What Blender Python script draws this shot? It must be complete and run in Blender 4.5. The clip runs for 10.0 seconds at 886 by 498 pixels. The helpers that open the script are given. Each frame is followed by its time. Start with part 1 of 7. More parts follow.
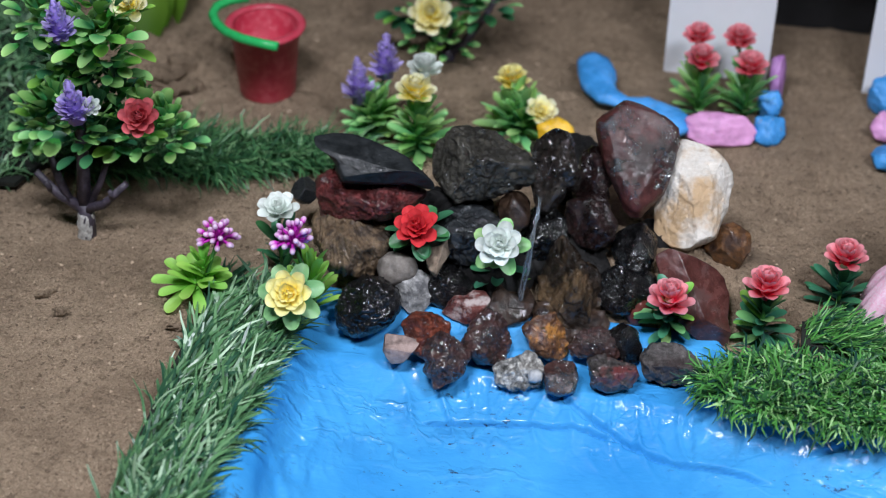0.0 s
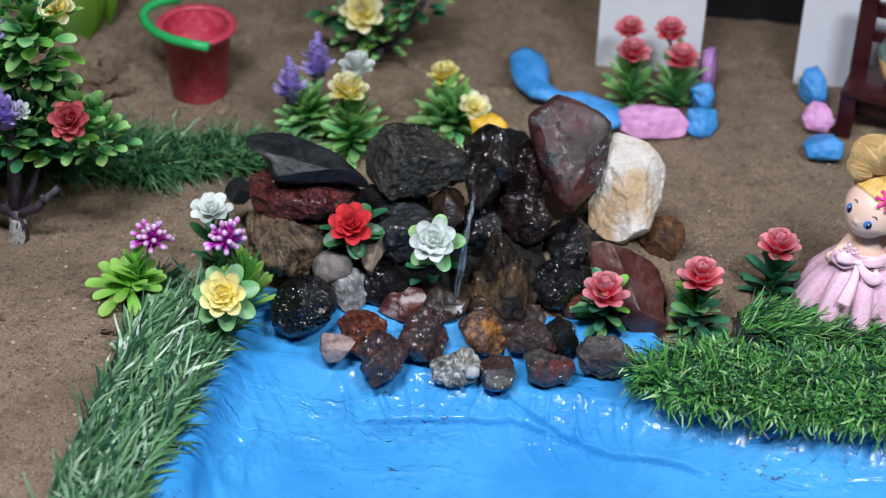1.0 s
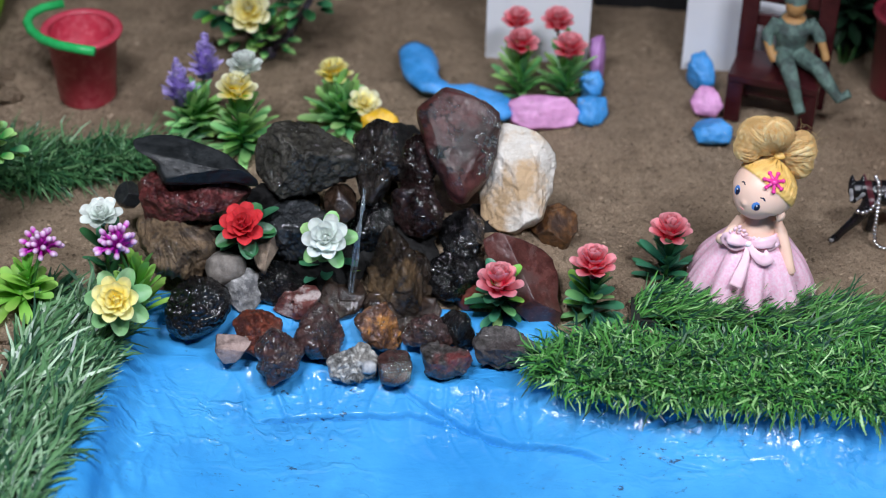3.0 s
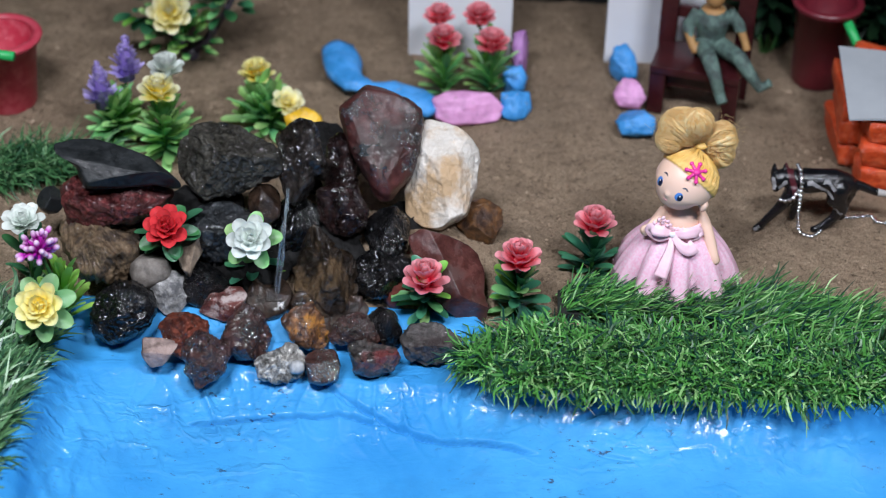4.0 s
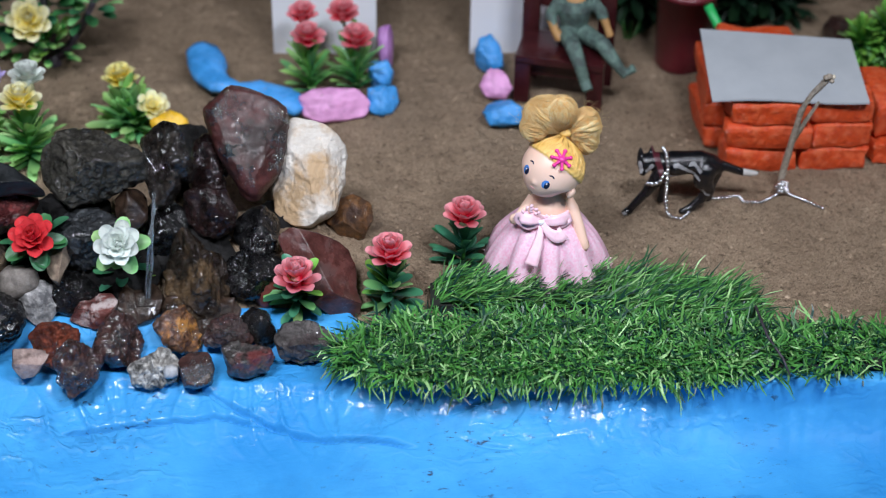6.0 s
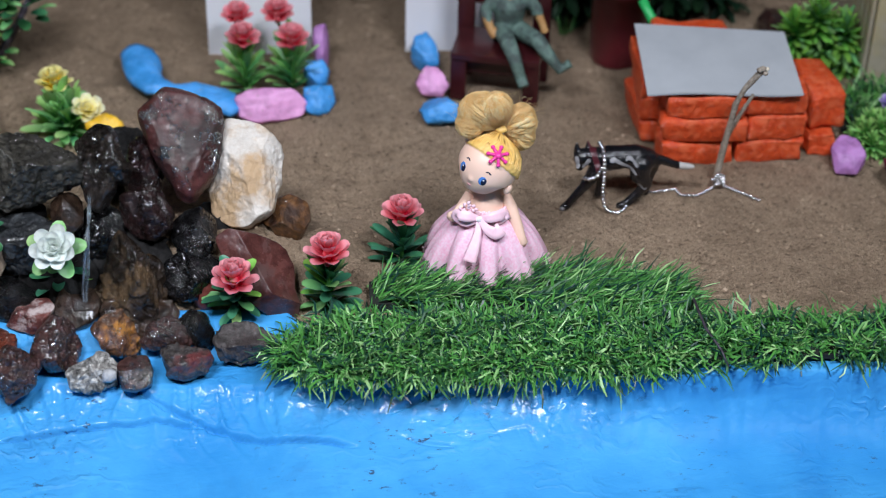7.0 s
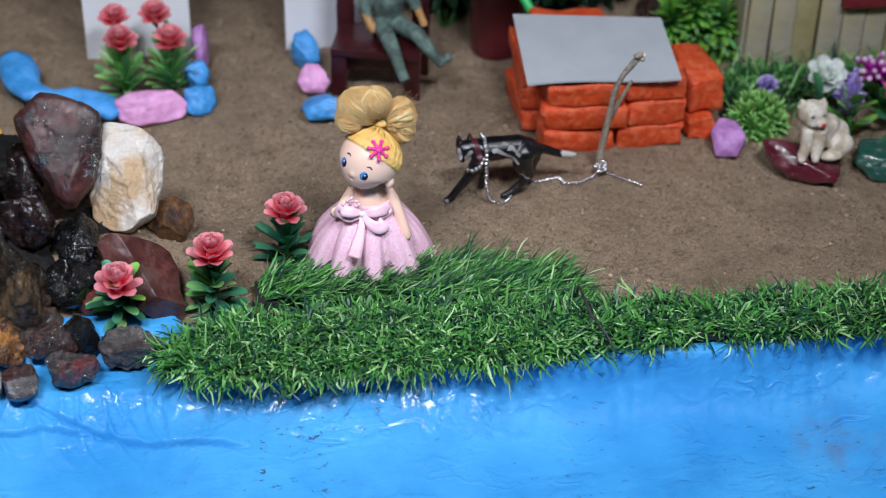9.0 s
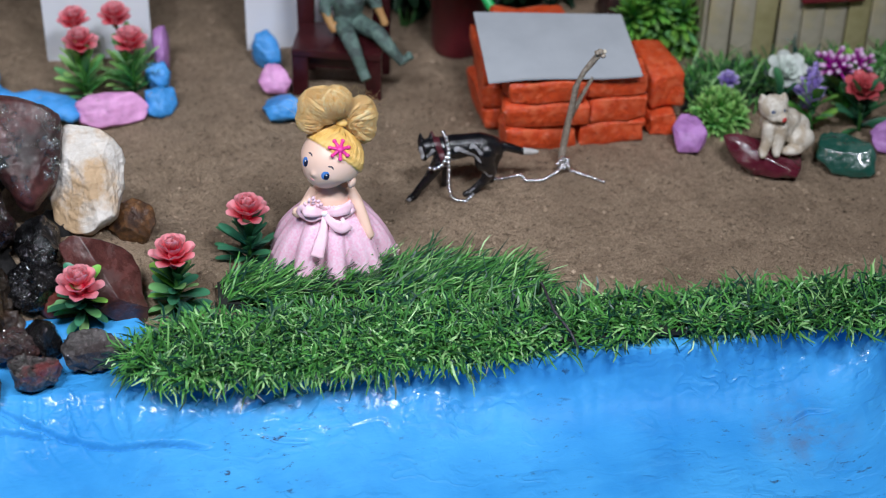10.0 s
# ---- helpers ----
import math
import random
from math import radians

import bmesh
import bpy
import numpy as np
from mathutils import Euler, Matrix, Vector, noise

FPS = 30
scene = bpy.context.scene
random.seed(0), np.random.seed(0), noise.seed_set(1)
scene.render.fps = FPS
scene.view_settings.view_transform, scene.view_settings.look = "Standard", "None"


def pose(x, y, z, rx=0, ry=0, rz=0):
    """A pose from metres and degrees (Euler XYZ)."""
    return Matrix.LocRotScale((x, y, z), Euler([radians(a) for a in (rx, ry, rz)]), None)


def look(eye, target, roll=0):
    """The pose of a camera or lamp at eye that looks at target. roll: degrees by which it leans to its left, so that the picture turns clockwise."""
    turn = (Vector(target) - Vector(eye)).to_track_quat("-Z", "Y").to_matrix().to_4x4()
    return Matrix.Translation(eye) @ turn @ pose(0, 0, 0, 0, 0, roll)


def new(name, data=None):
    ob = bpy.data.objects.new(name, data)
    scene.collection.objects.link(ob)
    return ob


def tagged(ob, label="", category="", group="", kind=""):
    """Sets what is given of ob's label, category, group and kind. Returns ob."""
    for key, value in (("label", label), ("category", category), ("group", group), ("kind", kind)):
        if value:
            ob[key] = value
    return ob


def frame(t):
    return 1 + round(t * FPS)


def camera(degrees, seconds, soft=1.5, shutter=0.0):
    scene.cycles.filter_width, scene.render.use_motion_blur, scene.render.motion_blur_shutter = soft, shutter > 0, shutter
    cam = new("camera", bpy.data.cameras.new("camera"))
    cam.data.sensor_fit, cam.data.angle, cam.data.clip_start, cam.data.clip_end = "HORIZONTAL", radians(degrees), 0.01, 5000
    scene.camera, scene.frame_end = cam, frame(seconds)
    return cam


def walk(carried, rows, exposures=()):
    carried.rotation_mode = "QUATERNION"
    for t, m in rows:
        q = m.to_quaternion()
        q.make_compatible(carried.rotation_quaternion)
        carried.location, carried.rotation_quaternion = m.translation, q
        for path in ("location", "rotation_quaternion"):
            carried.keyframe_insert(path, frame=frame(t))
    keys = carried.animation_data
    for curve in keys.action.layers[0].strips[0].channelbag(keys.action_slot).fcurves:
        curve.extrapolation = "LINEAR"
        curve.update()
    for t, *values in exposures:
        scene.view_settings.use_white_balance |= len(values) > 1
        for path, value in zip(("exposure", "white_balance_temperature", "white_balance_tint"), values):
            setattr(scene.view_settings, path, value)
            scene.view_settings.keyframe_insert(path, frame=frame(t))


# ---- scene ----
cam = camera(26.0, 10.0, soft=1.12)
cam.data.dof.use_dof = True
cam.data.dof.focus_distance = 1.02
cam.data.dof.aperture_fstop = 6.3
ROWS = [
    (0, -0.0274, -0.0011, 0.6537, 53.302, -1.021, 10.325),
    (0.5, -0.0257, -0.0014, 0.6537, 53.293, -1.146, 9.227),
    (1, -0.0226, -0.0005, 0.6527, 53.307, -1.096, 8.289),
    (1.5, -0.0219, -0.0011, 0.6527, 53.314, -1.157, 7.611),
    (2, -0.0186, -0.0007, 0.6523, 53.308, -1.051, 6.896),
    (2.5, -0.0152, -0.0003, 0.6515, 53.33, -0.983, 6.053),
    (4, -0.0053, 0.0006, 0.6504, 53.291, -0.98, 2.646),
    (4.5, -0.0025, 0, 0.6503, 53.298, -0.974, 1.739),
    (5, 0, 0, 0.65, 53.29, -0.993, 0.74),
    (5.5, 0.0033, 0.0002, 0.6498, 53.28, -0.927, -0.241),
    (6, 0.0062, 0.0002, 0.649, 53.29, -0.915, -1.427),
    (7.5, 0.0134, -0.0007, 0.6477, 53.313, -1.04, -4.165),
    (8, 0.0171, -0.0014, 0.6479, 53.29, -0.971, -5.041),
    (8.5, 0.0188, -0.001, 0.6474, 53.275, -1.044, -6.006),
    (9, 0.0216, -0.002, 0.6468, 53.297, -1.009, -6.886),
    (9.5, 0.0225, -0.0025, 0.646, 53.331, -1.054, -7.547),
    (10, 0.0249, -0.0026, 0.6462, 53.307, -1.019, -8.038),
]
walk(cam, [(t, pose(x, y, z, rx, ry, rz)) for t, x, y, z, rx, ry, rz in ROWS])

# ---- light: a dim room, two lamp panels under the ceiling ----
world = bpy.data.worlds.new("room_air")
scene.world = world
world.use_nodes = True
world.node_tree.nodes["Background"].inputs[0].default_value = (0.80, 0.85, 0.90, 1)
world.node_tree.nodes["Background"].inputs[1].default_value = 0.08
scene.view_settings.exposure = 0.0


def area_lamp(name, m, w, h, watts, colour):
    data = bpy.data.lights.new(name, "AREA")
    data.shape, data.size, data.size_y, data.energy, data.color = "RECTANGLE", w, h, watts, colour
    data.spread = radians(92)
    lamp = new(name, data)
    lamp.matrix_world = m
    return lamp


area_lamp("lamp_over_the_table", look((-0.30, 0.33, 1.04), (-0.25, 0.71, 0.0)), 0.34, 0.13, 3.27, (0.925, 0.965, 1.075))
area_lamp("lamp_beside_the_table", look((0.36, 0.27, 1.02), (0.18, 0.69, 0.0)), 0.32, 0.13, 2.88, (0.925, 0.965, 1.075))


# ---- materials ----
def nodes_of(name):
    m = bpy.data.materials.new(name)
    m.use_nodes = True
    t = m.node_tree
    return m, t, t.nodes["Principled BSDF"]


def coords(t, space="Object"):
    return t.nodes.new("ShaderNodeTexCoord").outputs[space]


def noise_tex(t, vec, scale, detail=4.0, rough=0.6):
    n = t.nodes.new("ShaderNodeTexNoise")
    n.inputs["Scale"].default_value, n.inputs["Detail"].default_value, n.inputs["Roughness"].default_value = scale, detail, rough
    t.links.new(vec, n.inputs["Vector"])
    return n.outputs["Fac"]


def ramp(t, fac, stops):
    r = t.nodes.new("ShaderNodeValToRGB")
    el = r.color_ramp.elements
    while len(el) < len(stops):
        el.new(0.5)
    for e, (p, c) in zip(el, stops):
        e.position, e.color = p, (*c, 1) if len(c) == 3 else c
    t.links.new(fac, r.inputs["Fac"])
    return r.outputs["Color"]


def mix(t, fac, a, b, mode="MIX"):
    n = t.nodes.new("ShaderNodeMix")
    n.data_type, n.blend_type = "RGBA", mode
    for val, sock in ((fac, n.inputs[0]), (a, n.inputs[6]), (b, n.inputs[7])):
        if isinstance(val, (int, float)):
            sock.default_value = val
        elif isinstance(val, tuple):
            sock.default_value = (*val, 1)
        else:
            t.links.new(val, sock)
    return n.outputs[2]


def bump(t, bsdf, height, dist, strength=1.0, base=None):
    b = t.nodes.new("ShaderNodeBump")
    b.inputs["Distance"].default_value, b.inputs["Strength"].default_value = dist, strength
    t.links.new(height, b.inputs["Height"])
    if base is not None:
        t.links.new(base, b.inputs["Normal"])
    t.links.new(b.outputs["Normal"], bsdf.inputs["Normal"])
    return b.outputs["Normal"]


def grainy(name, c1, c2, rough=0.5, scale=300.0, relief=0.0004, c3=None, spec=0.5, patch=45.0, lo=0.35, hi=0.65):
    """A surface with two tones in grain and larger patches of a third."""
    m, t, b = nodes_of(name)
    v = coords(t)
    fine = noise_tex(t, v, scale, 6, 0.65)
    col = ramp(t, fine, ((lo, c1), (hi, c2)))
    if c3 is not None:
        big = noise_tex(t, v, patch, 5, 0.6)
        col = mix(t, ramp(t, big, ((0.47, (0, 0, 0)), (0.62, (1, 1, 1)))), col, c3)
    t.links.new(col, b.inputs["Base Color"])
    b.inputs["Roughness"].default_value = rough
    b.inputs["Specular IOR Level"].default_value = spec
    if relief:
        bump(t, b, fine, relief)
    return m


def stone_mat(name, c1, c2, c3=None, wet=0.0, pits=0.0, scale=260.0, rough=0.6, relief=0.0009, patch=60.0, crevice_shade=0.35):
    """Rock: mottled grain, shade painted into the crevices; wet rocks are darker and carry a thin coat of water, some
    with droplets.
    """
    m, t, b = nodes_of(name)
    v = coords(t)
    fine = noise_tex(t, v, scale, 8, 0.7)
    mid = noise_tex(t, v, scale * 0.28, 6, 0.65)
    col = ramp(t, fine, ((0.34, c1), (0.66, c2)))
    if c3 is not None:
        col = mix(t, ramp(t, noise_tex(t, v, patch, 6, 0.62), ((0.49, (0, 0, 0)), (0.6, (1, 1, 1)))), col, c3)
    # Shade painted into the colour where the bump lies low.
    col = mix(t, ramp(t, mid, ((0.34, (crevice_shade * 0.6,) * 3), (0.56, (1, 1, 1)))), (0, 0, 0), col)
    if wet:
        col = mix(t, 0.60 * wet, col, (0, 0, 0))
    t.links.new(col, b.inputs["Base Color"])
    r0 = rough * (1 - 0.55 * wet)
    t.links.new(ramp(t, mid, ((0.3, (r0 * 0.6,) * 3), (0.7, (min(1, r0 * 1.25),) * 3))), b.inputs["Roughness"])
    b.inputs["Coat Weight"].default_value = min(0.8, 1.25 * wet)
    b.inputs["Coat Roughness"].default_value = 0.04
    b.inputs["Coat IOR"].default_value = 1.55
    b.inputs["Specular IOR Level"].default_value = 0.4 - 0.36 * wet
    h = mix(t, 0.5, fine, mid)
    if pits:
        vo = t.nodes.new("ShaderNodeTexVoronoi")
        vo.inputs["Scale"].default_value = scale * 2.2
        t.links.new(v, vo.inputs["Vector"])
        hole = noise_tex(t, v, scale * 1.25, 5, 0.7)
        h = mix(t, pits * 0.5, h, ramp(t, vo.outputs["Distance"], ((0.05, (0, 0, 0)), (0.5, (1, 1, 1)))))
        h = mix(t, pits, h, ramp(t, hole, ((0.40, (0, 0, 0)), (0.52, (1, 1, 1)))))
    h = mix(t, 0.3, h, noise_tex(t, v, 900, 4, 0.7))
    n = bump(t, b, h, relief * 2.0)
    if wet:
        film = t.nodes.new("ShaderNodeBump")
        film.inputs["Distance"].default_value = 0.0006
        beaded = ramp(t, noise_tex(t, v, 75, 3, 0.6), ((0.44, (0.25,) * 3), (0.56, (1, 1, 1))))
        t.links.new(mix(t, 1.0, noise_tex(t, v, 1000, 3, 0.55), beaded, "MULTIPLY"), film.inputs["Height"])
        t.links.new(film.outputs["Normal"], b.inputs["Coat Normal"])
    return m


def let_light_through(t, bsdf, colour, share):
    """Thin plastic: part of the light goes through."""
    out = t.nodes["Material Output"]
    tr = t.nodes.new("ShaderNodeBsdfTranslucent")
    t.links.new(colour, tr.inputs["Color"])
    mx = t.nodes.new("ShaderNodeMixShader")
    mx.inputs[0].default_value = share
    t.links.new(bsdf.outputs[0], mx.inputs[1])
    t.links.new(tr.outputs[0], mx.inputs[2])
    t.links.new(mx.outputs[0], out.inputs["Surface"])


def petal_mat(name, base, tip, rough=0.35, hue=0.0):
    """Moulded plastic, dyed deeper at the root and paler at the rim."""
    m, t, b = nodes_of(name)
    g = t.nodes.new("ShaderNodeSeparateXYZ")
    t.links.new(coords(t, "Generated"), g.inputs[0])
    col = ramp(t, g.outputs["Y"], ((0.25, base), (0.95, tip)))
    info = t.nodes.new("ShaderNodeObjectInfo")
    hsv = t.nodes.new("ShaderNodeHueSaturation")
    val = t.nodes.new("ShaderNodeMapRange")
    val.inputs[3].default_value, val.inputs[4].default_value = 0.8, 1.15
    t.links.new(info.outputs["Random"], val.inputs[0])
    t.links.new(val.outputs[0], hsv.inputs["Value"])
    if hue:
        turn = t.nodes.new("ShaderNodeTexWhiteNoise")
        turn.noise_dimensions = "1D"
        t.links.new(info.outputs["Random"], turn.inputs["W"])
        hm = t.nodes.new("ShaderNodeMapRange")
        hm.inputs[3].default_value, hm.inputs[4].default_value = 0.5 - hue, 0.5 + hue
        t.links.new(turn.outputs["Value"], hm.inputs[0])
        t.links.new(hm.outputs[0], hsv.inputs["Hue"])
    t.links.new(col, hsv.inputs["Color"])
    t.links.new(hsv.outputs[0], b.inputs["Base Color"])
    b.inputs["Roughness"].default_value = rough
    let_light_through(t, b, hsv.outputs[0], 0.28)
    bump(t, b, noise_tex(t, coords(t), 900, 3), 0.0002)
    return m


def blade_mat(name, dark, light, pale, rough=0.4):
    m, t, b = nodes_of(name)
    geo = t.nodes.new("ShaderNodeNewGeometry")
    col = ramp(t, geo.outputs["Random Per Island"], ((0.0, dark), (0.14, dark), (0.40, tuple(0.5 * d + 0.5 * q for d, q in zip(dark, light))), (0.62, light), (0.82, light), (1.0, pale)))
    col = mix(t, ramp(t, noise_tex(t, coords(t), 25, 3), ((0.35, (0.75,) * 3), (0.65, (1.15,) * 3))), (0, 0, 0), col)
    t.links.new(col, b.inputs["Base Color"])
    b.inputs["Roughness"].default_value = rough
    b.inputs["Specular IOR Level"].default_value = 0.45
    let_light_through(t, b, col, 0.06)
    return m


def soil_mat():
    m, t, b = nodes_of("damp_sandy_soil")
    v = coords(t)
    fine = noise_tex(t, v, 900, 8, 0.75)
    mid = noise_tex(t, v, 90, 6, 0.65)
    big = noise_tex(t, v, 9, 5, 0.6)
    grit = noise_tex(t, v, 330, 6, 0.7)
    col = ramp(t, fine, ((0.3, (0.23, 0.156, 0.094)), (0.52, (0.46, 0.338, 0.232)), (0.75, (0.66, 0.505, 0.36))))
    pale = noise_tex(t, v, 620, 3, 0.6)
    col = mix(t, ramp(t, pale, ((0.60, (0, 0, 0)), (0.68, (0.7,) * 3))), col, (0.70, 0.545, 0.395))
    # Low spots of the bump are painted darker, as shade in the pits.
    col = mix(t, ramp(t, grit, ((0.37, (0.75,) * 3), (0.45, (0.0,) * 3))), col, (0.115, 0.078, 0.050))
    col = mix(t, ramp(t, mid, ((0.33, (0.45,) * 3), (0.45, (0.0,) * 3))), col, (0.150, 0.104, 0.066))
    col = mix(t, ramp(t, big, ((0.47, (0, 0, 0)), (0.68, (0.5,) * 3))), col, (0.190, 0.133, 0.086))
    damp = noise_tex(t, v, 26, 6, 0.7)
    col = mix(t, ramp(t, damp, ((0.52, (0, 0, 0)), (0.66, (0.40,) * 3))), col, (0.165, 0.114, 0.074))
    t.links.new(col, b.inputs["Base Color"])
    b.inputs["Roughness"].default_value = 0.9
    b.inputs["Specular IOR Level"].default_value = 0.25
    n = bump(t, b, pale, 0.0022)
    n = bump(t, b, grit, 0.0050, base=n)
    bump(t, b, mid, 0.0030, base=n)
    return m


def liner_mat():
    """Thin blue plastic sheet, wet, with fine creases, a few specks of dirt and a coat masked to place its glints."""
    m, t, b = nodes_of("wet_blue_plastic_sheet")
    v = coords(t)
    cloud = noise_tex(t, v, 14, 5, 0.6)
    col = ramp(t, cloud, ((0.3, (0.028, 0.240, 0.575)), (0.7, (0.064, 0.360, 0.715))))
    mp = t.nodes.new("ShaderNodeMapping")
    mp.inputs["Scale"].default_value = (1.0, 2.2, 1.0)
    t.links.new(v, mp.inputs["Vector"])
    dirt = noise_tex(t, mp.outputs[0], 130, 7, 0.72)
    zone = noise_tex(t, v, 11, 3, 0.5)
    far = t.nodes.new("ShaderNodeVectorMath")
    far.operation = "DISTANCE"
    far.inputs[1].default_value = (0.328, 0.712, -0.03)
    t.links.new(v, far.inputs[0])
    stain = mix(t, 1.0, ramp(t, far.outputs["Value"], ((0.0, (1, 1, 1)), (0.035, (0, 0, 0)))), ramp(t, noise_tex(t, v, 60, 6, 0.7), ((0.42, (0, 0, 0)), (0.66, (0.75,) * 3))), "MULTIPLY")
    spot = mix(t, 1.0, ramp(t, dirt, ((0.60, (0, 0, 0)), (0.66, (1, 1, 1)))), ramp(t, zone, ((0.46, (0, 0, 0)), (0.58, (1, 1, 1)))), "MULTIPLY")
    smudge = ramp(t, noise_tex(t, v, 24, 6, 0.68), ((0.52, (0, 0, 0)), (0.75, (0.4,) * 3)))
    col = mix(t, smudge, col, (0.02, 0.13, 0.36))
    col = mix(t, stain, col, (0.10, 0.13, 0.20))
    col = mix(t, spot, col, (0.03, 0.06, 0.11))
    t.links.new(col, b.inputs["Base Color"])
    b.inputs["Roughness"].default_value = 0.52
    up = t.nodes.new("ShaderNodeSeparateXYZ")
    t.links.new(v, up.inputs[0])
    # Coat limited by height and x so that glints sit along the rim.
    glint_low = t.nodes.new("ShaderNodeMapRange")
    glint_low.inputs[1].default_value, glint_low.inputs[2].default_value = -0.026, -0.015
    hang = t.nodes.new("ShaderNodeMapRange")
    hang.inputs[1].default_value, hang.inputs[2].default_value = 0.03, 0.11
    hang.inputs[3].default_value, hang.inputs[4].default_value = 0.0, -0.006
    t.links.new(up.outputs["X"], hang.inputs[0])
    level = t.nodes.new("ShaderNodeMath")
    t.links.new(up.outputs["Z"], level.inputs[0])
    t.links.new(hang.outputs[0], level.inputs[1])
    t.links.new(level.outputs[0], glint_low.inputs[0])
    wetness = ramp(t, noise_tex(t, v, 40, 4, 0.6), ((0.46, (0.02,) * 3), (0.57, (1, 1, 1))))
    glint_high = t.nodes.new("ShaderNodeMapRange")
    glint_high.inputs[1].default_value, glint_high.inputs[2].default_value = -0.006, -0.0105
    t.links.new(level.outputs[0], glint_high.inputs[0])
    band = mix(t, 1.0, glint_low.outputs[0], glint_high.outputs[0], "MULTIPLY")
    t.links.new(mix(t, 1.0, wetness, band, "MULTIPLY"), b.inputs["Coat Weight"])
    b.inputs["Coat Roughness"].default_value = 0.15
    b.inputs["Specular IOR Level"].default_value = 0.15
    mp2 = t.nodes.new("ShaderNodeMapping")
    mp2.inputs["Scale"].default_value = (0.45, 1.25, 1.0)
    mp2.inputs["Rotation"].default_value = (0, 0, 0.35)
    t.links.new(v, mp2.inputs["Vector"])
    wv = mix(t, 0.035, mp2.outputs[0], noise_tex(t, v, 30, 3), "ADD")
    lines = noise_tex(t, wv, 30, 3, 0.55)
    crease = ramp(t, lines, ((0.43, (0, 0, 0)), (0.5, (1, 1, 1)), (0.57, (0, 0, 0))))
    patchy = ramp(t, noise_tex(t, v, 12, 3), ((0.45, (0.08,) * 3), (0.62, (1, 1, 1))))
    n = bump(t, b, mix(t, 1.0, crease, patchy, "MULTIPLY"), 0.0014, 0.7)
    n = bump(t, b, noise_tex(t, wv, 110, 4, 0.6), 0.0009, 0.5, base=n)
    t.links.new(n, b.inputs["Coat Normal"])
    return m


SOIL = soil_mat()
CRUMB, crumb_tree, crumb_bsdf = nodes_of("loose_soil_crumb")
crumb_tree.links.new(ramp(crumb_tree, crumb_tree.nodes.new("ShaderNodeNewGeometry").outputs["Random Per Island"], ((0.0, (0.10, 0.068, 0.044)), (0.45, (0.30, 0.215, 0.145)), (0.8, (0.44, 0.325, 0.225)), (1.0, (0.54, 0.41, 0.295)))), crumb_bsdf.inputs["Base Color"])
crumb_bsdf.inputs["Roughness"].default_value = 0.9
LINER = liner_mat()
BACKING = grainy("black_mat_backing", (0.005, 0.007, 0.005), (0.012, 0.015, 0.011), 0.85, 500)
GRASS_LUSH = blade_mat("green_plastic_grass", (0.007, 0.048, 0.034), (0.090, 0.310, 0.060), (0.39, 0.66, 0.27), 0.38)
GRASS_WET = blade_mat("wet_pale_plastic_grass", (0.026, 0.092, 0.050), (0.115, 0.262, 0.110), (0.38, 0.56, 0.36), 0.32)
GRASS_PALE = blade_mat("pale_dull_plastic_grass", (0.035, 0.115, 0.058), (0.14, 0.30, 0.135), (0.28, 0.46, 0.25))
GRASS_DULL = blade_mat("dull_plastic_grass", (0.022, 0.095, 0.042), (0.090, 0.245, 0.090), (0.24, 0.42, 0.20))
LEAF_DARK = petal_mat("dark_green_plastic_leaf", (0.014, 0.085, 0.040), (0.070, 0.26, 0.11), 0.35, 0.025)
LEAF_TREE = petal_mat("pale_rimmed_green_plastic_leaf", (0.045, 0.26, 0.060), (0.50, 0.86, 0.30), 0.35, 0.02)
LEAF_TEAL = petal_mat("blue_green_plastic_leaf", (0.010, 0.075, 0.045), (0.075, 0.30, 0.15), 0.32, 0.02)
LEAF_LIGHT = petal_mat("light_green_plastic_leaf", (0.045, 0.22, 0.025), (0.29, 0.64, 0.11), 0.4, 0.015)
LEAF_MID = petal_mat("mid_green_plastic_leaf", (0.024, 0.16, 0.050), (0.31, 0.64, 0.23), 0.35, 0.03)
LEAF_MINT = petal_mat("mint_green_plastic_leaf", (0.05, 0.27, 0.09), (0.32, 0.62, 0.26), 0.4, 0.012)
LEAF_SAGE = petal_mat("sage_green_plastic_leaf", (0.10, 0.39, 0.105), (0.50, 0.88, 0.36), 0.4, 0.035)
LEAF_FERN = petal_mat("fern_green_plastic_leaf", (0.09, 0.36, 0.06), (0.45, 0.78, 0.25), 0.45, 0.02)
LEAF_LIME = petal_mat("lime_green_plastic_leaf", (0.15, 0.46, 0.045), (0.41, 0.75, 0.16), 0.4, 0.012)
# Dark green foliage, its colour lowered further for the shade at the back.
LEAF_SHADE_DARK = petal_mat("shade_dark_green_plastic_leaf", (0.003, 0.014, 0.007), (0.011, 0.040, 0.017), 0.45, 0.02)
P_RED = petal_mat("red_plastic_petal", (0.42, 0.006, 0.020), (0.88, 0.075, 0.085), 0.22)
P_DULLRED = petal_mat("dull_rose_red_plastic_petal", (0.42, 0.012, 0.022), (0.74, 0.17, 0.19), 0.35)
P_ROSE = petal_mat("rose_pink_plastic_petal", (0.74, 0.014, 0.055), (0.99, 0.46, 0.51), 0.30)
P_WHITE = petal_mat("white_plastic_petal", (0.68, 0.76, 0.70), (0.88, 0.92, 0.88), 0.35)
P_YELLOW = petal_mat("yellow_plastic_petal", (0.96, 0.74, 0.03), (0.98, 0.95, 0.50), 0.35)
P_CREAM = petal_mat("cream_yellow_plastic_petal", (0.98, 0.82, 0.07), (0.99, 0.98, 0.74), 0.35)
P_PURPLE = petal_mat("violet_plastic_petal", (0.30, 0.21, 0.62), (0.66, 0.56, 0.92), 0.4)
